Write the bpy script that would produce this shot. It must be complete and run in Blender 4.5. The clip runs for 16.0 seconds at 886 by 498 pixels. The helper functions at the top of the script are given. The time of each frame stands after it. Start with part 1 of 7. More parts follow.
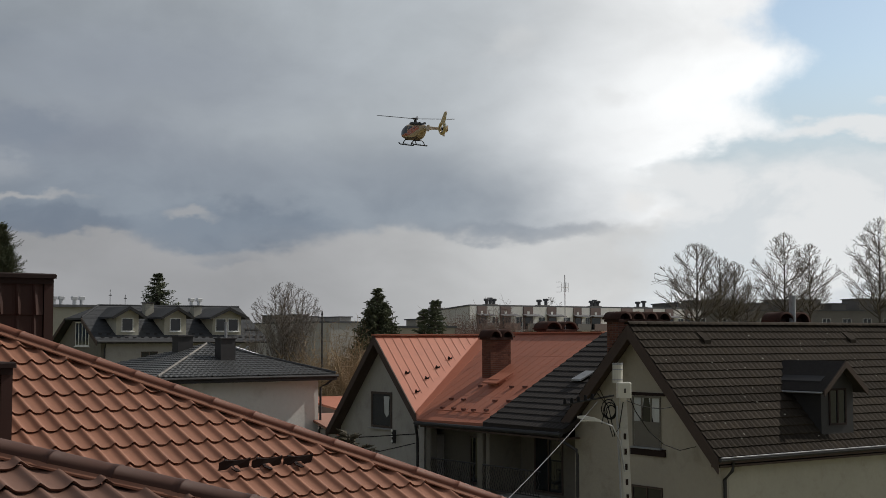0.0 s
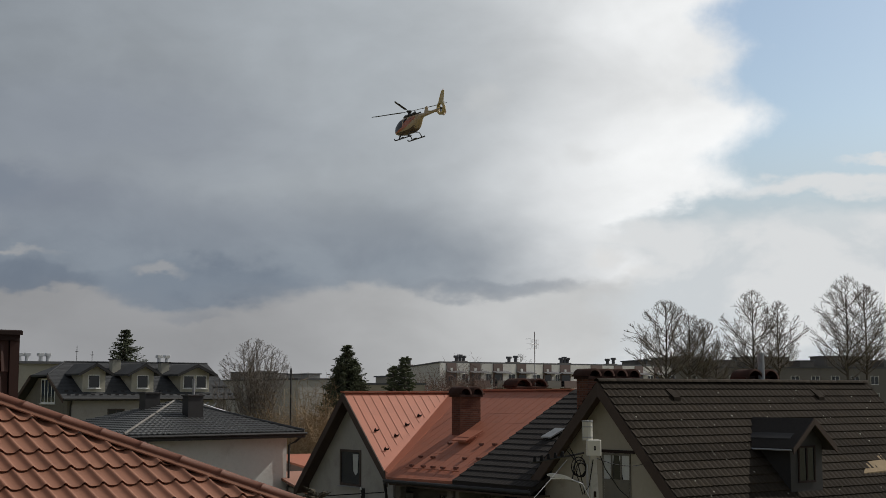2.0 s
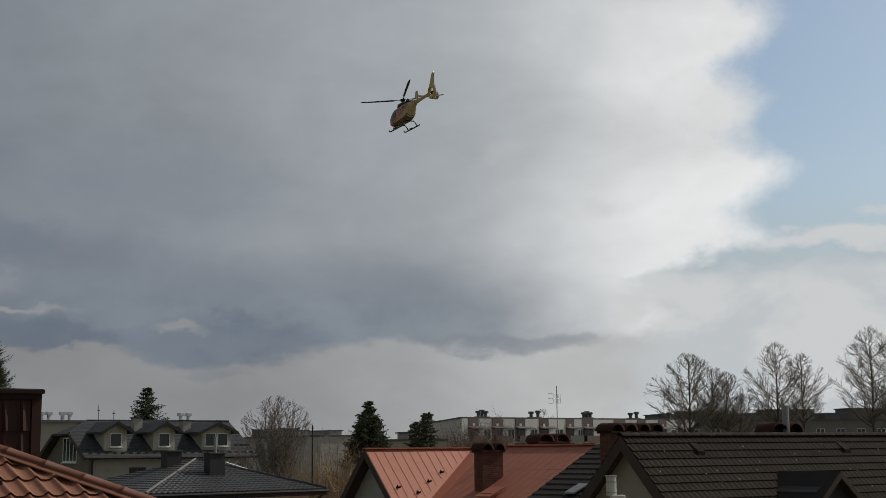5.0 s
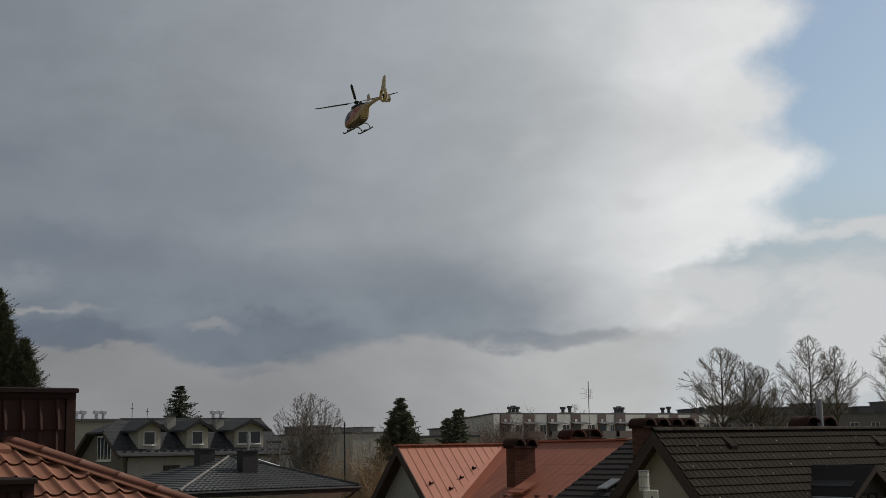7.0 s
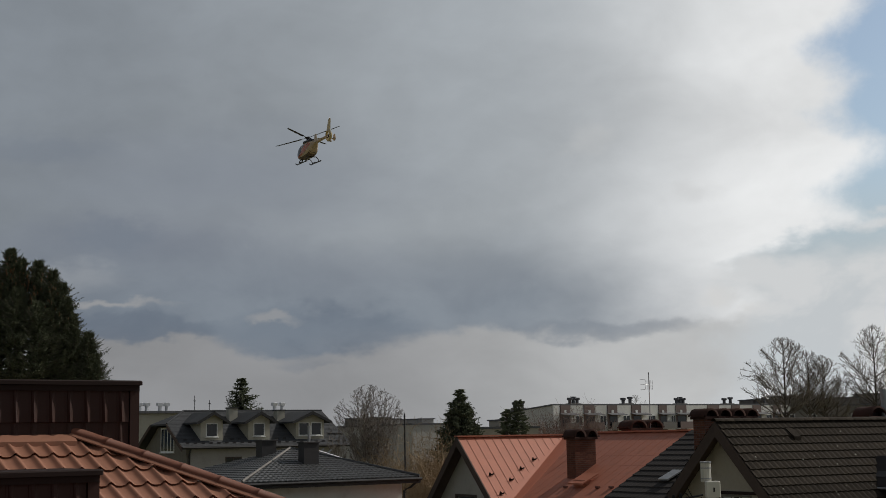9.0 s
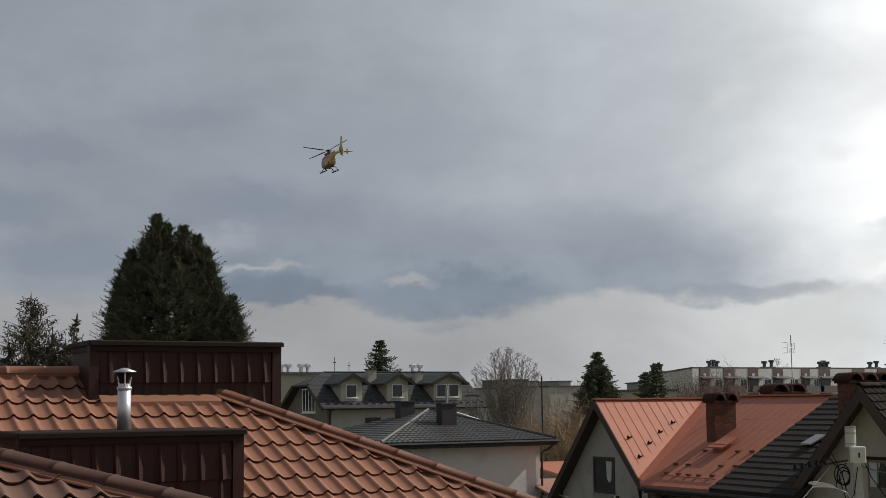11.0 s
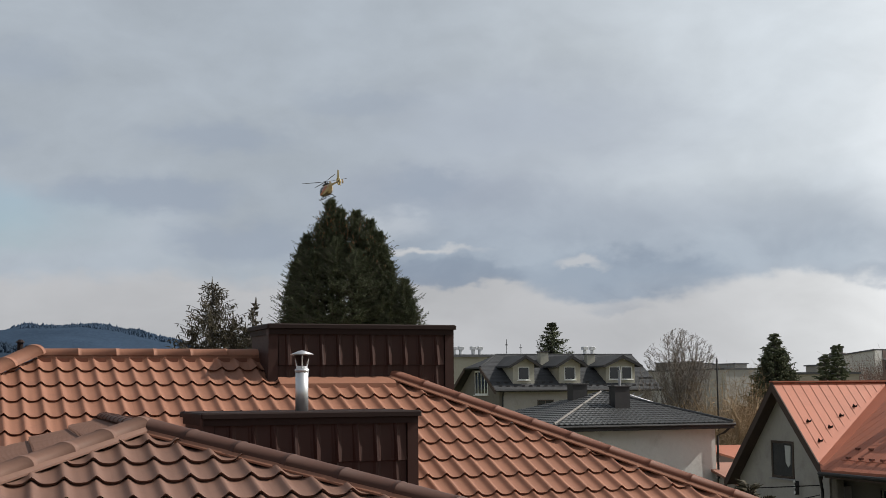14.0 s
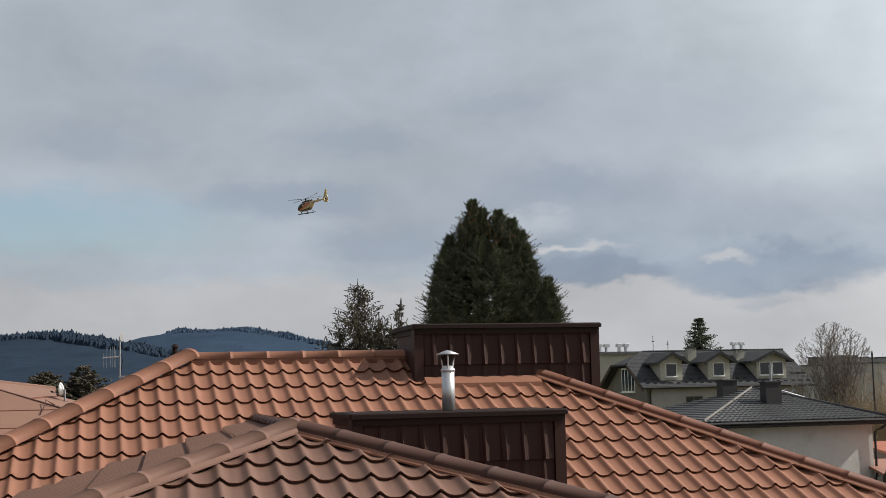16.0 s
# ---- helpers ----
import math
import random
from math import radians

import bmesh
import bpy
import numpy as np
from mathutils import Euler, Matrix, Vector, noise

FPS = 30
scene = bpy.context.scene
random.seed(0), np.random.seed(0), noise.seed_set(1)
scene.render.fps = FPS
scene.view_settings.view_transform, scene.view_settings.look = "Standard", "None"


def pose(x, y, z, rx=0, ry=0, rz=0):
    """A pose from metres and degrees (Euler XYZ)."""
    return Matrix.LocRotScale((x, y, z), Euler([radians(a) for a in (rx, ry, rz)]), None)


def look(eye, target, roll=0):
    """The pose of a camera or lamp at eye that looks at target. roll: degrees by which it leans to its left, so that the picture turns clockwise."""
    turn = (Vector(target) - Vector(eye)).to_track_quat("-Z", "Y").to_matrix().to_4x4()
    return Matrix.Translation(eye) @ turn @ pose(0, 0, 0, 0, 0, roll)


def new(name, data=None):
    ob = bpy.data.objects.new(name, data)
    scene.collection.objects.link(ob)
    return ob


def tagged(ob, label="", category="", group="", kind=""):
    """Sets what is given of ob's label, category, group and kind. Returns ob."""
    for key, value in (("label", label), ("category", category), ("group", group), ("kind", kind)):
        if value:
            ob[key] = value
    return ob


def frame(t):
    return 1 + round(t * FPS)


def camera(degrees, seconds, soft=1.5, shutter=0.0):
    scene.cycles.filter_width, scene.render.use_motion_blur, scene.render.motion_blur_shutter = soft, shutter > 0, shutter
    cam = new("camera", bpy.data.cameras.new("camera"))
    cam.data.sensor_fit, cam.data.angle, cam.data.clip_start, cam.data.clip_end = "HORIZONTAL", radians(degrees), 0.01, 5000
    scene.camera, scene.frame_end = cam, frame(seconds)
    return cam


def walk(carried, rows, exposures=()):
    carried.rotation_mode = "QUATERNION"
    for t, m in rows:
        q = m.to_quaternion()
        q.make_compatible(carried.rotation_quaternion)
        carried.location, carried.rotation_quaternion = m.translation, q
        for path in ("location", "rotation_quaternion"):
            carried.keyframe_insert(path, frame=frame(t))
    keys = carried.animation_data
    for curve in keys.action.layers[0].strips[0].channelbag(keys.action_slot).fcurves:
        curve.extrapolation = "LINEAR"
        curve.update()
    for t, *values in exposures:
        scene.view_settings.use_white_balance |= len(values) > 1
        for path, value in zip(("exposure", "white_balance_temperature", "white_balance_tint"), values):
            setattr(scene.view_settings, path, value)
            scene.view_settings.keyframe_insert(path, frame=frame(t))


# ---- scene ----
cam = camera(37.0, 16.0, soft=0.7)
EYE = 8.5
# seconds, heading to the left, tilt up, roll: a phone panned by hand from one spot
ROWS = [
    (0.0, -0.96, 3.83, 0.12), (0.5, -1.46, 4.35, 0.05), (1.0, -1.79, 4.94, 0.09), (1.5, -2.06, 5.50, 0.10),
    (2.0, -2.27, 6.28, 0.11), (2.5, -1.92, 7.36, 0.35), (3.0, -1.69, 8.26, 0.48), (3.5, -1.56, 8.71, 0.45),
    (6.0, -1.01, 8.64, 0.73), (6.5, -0.66, 8.67, 0.80), (7.0, 0.05, 8.52, 0.92), (7.5, 0.86, 8.20, 1.01),
    (8.0, 1.26, 8.28, 1.02), (10.3, 6.17, 7.12, 0.92), (10.5, 6.87, 6.79, 0.88), (11.0, 8.50, 6.66, 0.60),
    (11.5, 10.42, 6.32, 0.60), (12.0, 11.58, 6.17, 0.35), (12.5, 12.36, 6.42, 0.42), (13.0, 13.05, 6.41, 0.36),
    (13.5, 13.77, 6.26, 0.47), (14.0, 15.90, 5.97, 0.46), (14.5, 17.38, 6.33, 0.71), (15.0, 19.07, 6.22, 1.13),
    (15.5, 20.78, 5.99, 1.24), (16.0, 22.18, 6.01, 1.19),
]
EXPOSURES = [(0.0, -0.35), (1.5, -0.42), (3.5, -0.70), (8.0, -0.74), (10.3, -0.42), (11.0, -0.25), (12.5, 0.02), (14.5, 0.25), (16.0, 0.25)]
walk(cam, [(t, pose(0, 0, EYE, 90 + tilt, roll, turn)) for t, turn, tilt, roll in ROWS], EXPOSURES)


# ---- world and sun ----
def lin(r, g, b):
    return tuple(((c / 255 + 0.055) / 1.055) ** 2.4 if c > 10 else c / 255 / 12.92 for c in (r, g, b)) + (1.0,)


class Graph:
    """Short hand for node trees."""

    def __init__(self, tree):
        self.tree = tree
        tree.nodes.clear()

    def node(self, kind, inputs=(), out=0, **settings):
        n = self.tree.nodes.new(kind)
        for key, value in settings.items():
            setattr(n, key, value)
        for key, value in dict(inputs).items():
            if isinstance(value, bpy.types.NodeSocket):
                self.tree.links.new(value, n.inputs[key])
            elif value is not None:
                n.inputs[key].default_value = value
        return n.outputs[out]

    def math(self, op, a, b=None, c=None):
        return self.node("ShaderNodeMath", {0: a, 1: b, 2: c}, operation=op)

    def add(self, a, b):
        return self.math("ADD", a, b)

    def mul(self, a, b):
        return self.math("MULTIPLY", a, b)

    def step(self, x, lo, hi):
        """0 below lo, 1 above hi, smooth between (lo may be above hi)."""
        return self.node("ShaderNodeMapRange", {"Value": x, "From Min": lo, "From Max": hi, "To Min": 0.0, "To Max": 1.0}, interpolation_type="SMOOTHSTEP")

    def mix(self, f, a, b, blend="MIX"):
        n = self.tree.nodes.new("ShaderNodeMix")
        n.data_type, n.blend_type = "RGBA", blend
        for k, v in ((0, f), (6, a), (7, b)):
            if isinstance(v, bpy.types.NodeSocket):
                self.tree.links.new(v, n.inputs[k])
            else:
                n.inputs[k].default_value = v
        return n.outputs[2]

    def noise(self, vec, scale, detail=4.0, rough=0.5, distort=0.0, out=0):
        return self.node("ShaderNodeTexNoise", {"Vector": vec, "Scale": scale, "Detail": detail, "Roughness": rough, "Distortion": distort}, out=out)


SUN_AZ, SUN_EL = 63.0, 39.5
sun_from = Vector((math.sin(radians(SUN_AZ)) * math.cos(radians(SUN_EL)), math.cos(radians(SUN_AZ)) * math.cos(radians(SUN_EL)), math.sin(radians(SUN_EL))))
sun = new("sun", bpy.data.lights.new("sun", "SUN"))
sun.data.energy, sun.data.angle, sun.data.color = 4.1, radians(0.6), (1.0, 0.95, 0.87)
sun.matrix_world = look(sun_from * 100, (0, 0, 0))


def make_sky():
    """Broken cloud: a grey bank with a bright torn edge towards the sun, clear blue beyond it."""
    world = bpy.data.worlds.new("sky")
    world.use_nodes = True
    scene.world = world
    g = Graph(world.node_tree)
    way = g.node("ShaderNodeTexCoord")
    sep = g.tree.nodes.new("ShaderNodeSeparateXYZ")
    g.tree.links.new(way, sep.inputs[0])
    x, y, z = sep.outputs
    deg = 180 / math.pi
    az = g.mul(g.math("ARCTAN2", x, y), deg)
    el = g.mul(g.math("ARCSINE", z), deg)

    def field(sx, sy, detail, rough, distort, seed):
        v = g.node("ShaderNodeCombineXYZ", {0: g.mul(az, sx), 1: g.mul(el, sy), 2: seed})
        return g.noise(v, 1.0, detail, rough, distort)

    big = field(0.07, 0.13, 4.0, 0.5, 0.3, 1.7)
    mid = field(0.20, 0.34, 5.0, 0.55, 0.3, 4.2)
    fine = field(0.7, 1.0, 6.0, 0.6, 0.2, 2.9)
    signed = lambda n, k: g.mul(g.add(n, -0.5), k)
    grey = lambda v: g.node("ShaderNodeCombineXYZ", {0: v, 1: v, 2: v})
    # edges of the clouds wander
    azw = g.add(g.add(az, signed(field(0.30, 0.5, 4.0, 0.55, 0.0, 15.3), 4.5)), signed(fine, 1.2))
    elw = g.add(g.add(el, signed(field(0.30, 0.6, 4.0, 0.55, 0.0, 33.1), 2.2)), signed(fine, 0.7))

    def cloud(az0, az1, el0, el1, soft=0.5):
        """A patch of cloud between two bearings and two heights, with a wandering edge."""
        u = g.mul(g.add(azw, -(az0 + az1) / 2), 2 / (az1 - az0))
        v = g.mul(g.add(elw, -(el0 + el1) / 2), 2 / (el1 - el0))
        d = g.math("SQRT", g.add(g.mul(u, u), g.mul(v, v)))
        return g.step(d, 1.0 + soft * 0.6, 1.0 - soft)

    sky = g.node("ShaderNodeTexSky", sky_type="NISHITA", sun_disc=False, sun_elevation=radians(SUN_EL), sun_rotation=radians(SUN_AZ), air_density=1.0, dust_density=2.0, ozone_density=1.0)
    blue = g.mix(1.0, sky, (0.145, 0.152, 0.15, 1), "MULTIPLY")
    # the bank, brighter towards the sun
    azs = g.add(g.add(az, signed(big, 5.0)), g.mul(g.add(el, -9.0), -0.12))
    dull = g.mix(g.step(az, -22.0, 4.0), (0.35, 0.392, 0.44, 1), (0.545, 0.59, 0.63, 1))
    lit = g.math("POWER", g.mul(g.step(azs, -4.0, 13.5), g.step(az, 110.0, 50.0)), 1.75)
    bank = g.mix(lit, dull, (1.19, 1.205, 1.21, 1))
    f = g.add(g.add(1.0, signed(big, 0.5)), g.add(signed(mid, 0.32), signed(fine, 0.07)))
    f = g.math("MINIMUM", f, 1.18)
    bank = g.mix(1.0, bank, grey(f), "MULTIPLY")
    # soft violet-grey shading high in the bank, and separate darker cloudlets
    for az0, az1, el0, el1, soft, share in ((-20, -4, 9.0, 13.5, 0.9, 0.45), (-22, -10, 7.4, 9.6, 0.7, 0.6), (-22, -2, 5.6, 8.6, 0.9, 0.4)):
        bank = g.mix(g.mul(cloud(az0, az1, el0, el1, soft), share), bank, (0.29, 0.325, 0.395, 1))
    for az0, az1, el0, el1, share in ((-33, -24, 7.2, 9.0, 0.8), (-29, -22.5, 9.9, 11.6, 0.65), (-28, -21, 5.4, 7.2, 0.7), (-18.6, -15, 7.9, 9.4, 0.65), (-40, -34, 9.5, 11.5, 0.6), (-46, -36, 5.6, 7.0, 0.4), (-22, -17, 11.5, 13.0, 0.4), (-36, -31, 12.5, 14.5, 0.4)):
        bank = g.mix(g.mul(cloud(az0, az1, el0, el1, 0.6), share), bank, (0.27, 0.315, 0.385, 1))
    # paler wisps
    for az0, az1, el0, el1 in ((3.0, 5.5, 12.0, 13.6), (7.0, 9.5, 9.6, 10.6), (-19.5, -16.0, 6.5, 7.6)):
        bank = g.mix(g.mul(cloud(az0, az1, el0, el1, 0.9), 0.3), bank, (0.85, 0.86, 0.86, 1))
    # the pale gap over the skyline
    low = g.step(elw, 5.2, 4.2)
    pale = g.mix(g.step(az, -9.0, 9.0), (0.42, 0.423, 0.435, 1), (0.80, 0.81, 0.81, 1))
    pale = g.mix(1.0, pale, grey(g.add(g.add(1.0, signed(mid, 0.35)), signed(big, 0.4))), "MULTIPLY")
    bank = g.mix(g.mul(low, 0.9), bank, pale)
    # the dark underside: a torn base, fading upwards
    under = g.mix(g.step(mid, 0.35, 0.65), (0.245, 0.293, 0.362, 1), (0.315, 0.37, 0.438, 1))
    base = g.add(elw, g.mul(g.step(az, -4.0, 10.0), 0.35))
    band = g.mul(g.mul(g.step(base, 4.15, 4.85), g.step(g.add(el, signed(big, 4.0)), 9.8, 5.0)), g.mul(g.step(azw, 11.0, 0.0), g.step(azw, -25.0, -15.0)))
    bank = g.mix(g.mul(band, 0.74), bank, under)
    for az0, az1, el0, el1, soft, share in ((-12.6, -3.4, 3.55, 5.9, 0.35, 0.9), (-18.5, -11.8, 4.15, 5.5, 0.35, 0.85), (-9.2, -6.6, 2.9, 3.5, 0.6, 0.3), (1.0, 8.0, 4.0, 5.0, 0.5, 0.4), (-24, -17.5, 4.1, 4.9, 0.5, 0.4)):
        bank = g.mix(g.mul(cloud(az0, az1, el0, el1, soft), share), bank, g.mix(1.0, under, (0.87, 0.88, 0.90, 1), "MULTIPLY"))
    for az0, az1, el0, el1, share in ((-18.6, -14.2, 5.6, 6.0, 0.8), (-11.0, -8.6, 5.1, 5.6, 0.65), (8.4, 10.4, 5.4, 6.6, 0.8), (10.3, 11.6, 4.6, 5.6, 0.8)):
        bank = g.mix(g.mul(cloud(az0, az1, el0, el1, 0.7), share), bank, g.mix(g.step(az, -8.0, 8.0), (0.50, 0.505, 0.515, 1), (1.0, 1.0, 0.99, 1)))
    # clear sky beyond the lobed edge, with streaks of white cloud lower down
    lobes = g.add(g.mul(g.math("SINE", g.mul(el, 2.05)), -0.75), g.mul(g.math("SINE", g.add(g.mul(el, 0.9), 0.4)), -0.5))
    rim = g.add(g.add(9.6, g.mul(g.step(g.add(elw, signed(mid, 2.0)), 6.9, 9.1), 5.2)), lobes)
    edge = g.add(g.add(g.add(az, signed(field(0.5, 0.55, 5.0, 0.6, 0.0, 12.4), 3.0)), signed(fine, 1.0)), g.mul(rim, -1.0))
    hole = g.mul(g.step(edge, -1.3, 1.5), g.step(az, 75.0, 55.0))
    veil = g.mul(g.step(g.add(elw, signed(mid, 1.5)), 8.2, 7.0), g.add(0.55, g.mul(g.step(mid, 0.42, 0.58), 0.4)))
    for az0, az1, el0, el1 in ((14.5, 23.0, 8.2, 9.1), (19.5, 24.0, 9.5, 10.0), (17.5, 23.0, 4.0, 5.0)):
        veil = g.math("MAXIMUM", veil, g.mul(cloud(az0, az1, el0, el1, 0.5), 0.9))
    clear = g.mix(g.step(el, 12.0, 5.0), blue, (0.66, 0.74, 0.80, 1))
    open_sky = g.mix(veil, clear, (0.99, 1.01, 1.02, 1))
    bank = g.mix(hole, bank, open_sky)
    # a blue gap low in the other direction
    bank = g.mix(g.mul(cloud(-46, -31.5, 5.8, 8.6, 0.8), 0.85), bank, g.mix(1.0, blue, (0.74, 0.74, 0.74, 1), "MULTIPLY"))
    # unseen darker cloud added overhead and behind, to lower the ambient light
    dark = g.math("MAXIMUM", g.mul(g.step(el, 21.0, 42.0), 0.55), g.mul(g.step(g.math("ABSOLUTE", az), 60.0, 120.0), 0.4))
    bank = g.mix(dark, bank, (0.14, 0.15, 0.17, 1))
    bg = g.node("ShaderNodeBackground", {"Color": bank, "Strength": 1.0})
    out = g.tree.nodes.new("ShaderNodeOutputWorld")
    g.tree.links.new(bg, out.inputs[0])


make_sky()


# ---- materials ----
def surface(name, colour, rough=0.7, metal=0.0, big=0.25, small=0.25, size=1.0, bump=0.2, stain=None, stain_share=0.0, vary=0.12, coat=0.0, spec=0.5):
    """A worn surface: colour with broad and fine variation, a stain colour in patches, fine relief. size: metres of the broad variation."""
    m = bpy.data.materials.new(name)
    m.use_nodes = True
    g = Graph(m.node_tree)
    pos = g.node("ShaderNodeTexCoord", out=3)
    rnd = g.node("ShaderNodeObjectInfo", out=5)
    isl = g.node("ShaderNodeNewGeometry", out=8)
    shift = g.node("ShaderNodeCombineXYZ", {0: g.mul(rnd, 37.0), 1: g.mul(rnd, 11.0), 2: 0.0})
    vec = g.node("ShaderNodeVectorMath", {0: pos, 1: shift}, operation="ADD")
    n1 = g.noise(vec, 1.0 / size, 5.0, 0.6)
    n2 = g.noise(vec, 14.0 / size, 6.0, 0.65)
    f1 = g.add(1.0 - big, g.mul(n1, 2 * big))
    f2 = g.add(1.0 - small, g.mul(n2, 2 * small))
    f3 = g.add(1.0 - vary, g.mul(g.math("FRACT", g.add(rnd, isl)), 2 * vary))
    f = g.mul(g.mul(f1, f2), f3)
    c = g.node("ShaderNodeCombineXYZ", {0: f, 1: f, 2: f})
    base = g.mix(1.0, colour, c, "MULTIPLY")
    if stain is not None:
        n3 = g.noise(vec, 2.3 / size, 8.0, 0.7, 0.4)
        base = g.mix(g.mul(g.step(n3, 0.5, 0.72), stain_share), base, stain)
    r = g.math("MINIMUM", g.add(rough - 0.12, g.mul(n2, 0.24)), 1.0)
    bmp = g.node("ShaderNodeBump", {"Strength": bump, "Distance": 0.02 * size, "Height": n2})
    b = g.tree.nodes.new("ShaderNodeBsdfPrincipled")
    g.tree.links.new(base, b.inputs["Base Color"])
    g.tree.links.new(r, b.inputs["Roughness"])
    g.tree.links.new(bmp, b.inputs["Normal"])
    b.inputs["Metallic"].default_value = metal
    b.inputs["Coat Weight"].default_value = coat
    b.inputs["Specular IOR Level"].default_value = spec
    out = g.tree.nodes.new("ShaderNodeOutputMaterial")
    g.tree.links.new(b.outputs[0], out.inputs[0])
    return m


def glass(name, colour, rough=0.06):
    """Window glass over a dark room: a near-black gloss."""
    m = bpy.data.materials.new(name)
    m.use_nodes = True
    b = m.node_tree.nodes["Principled BSDF"]
    b.inputs["Base Color"].default_value = colour
    b.inputs["Roughness"].default_value = rough
    b.inputs["IOR"].default_value = 1.5
    return m


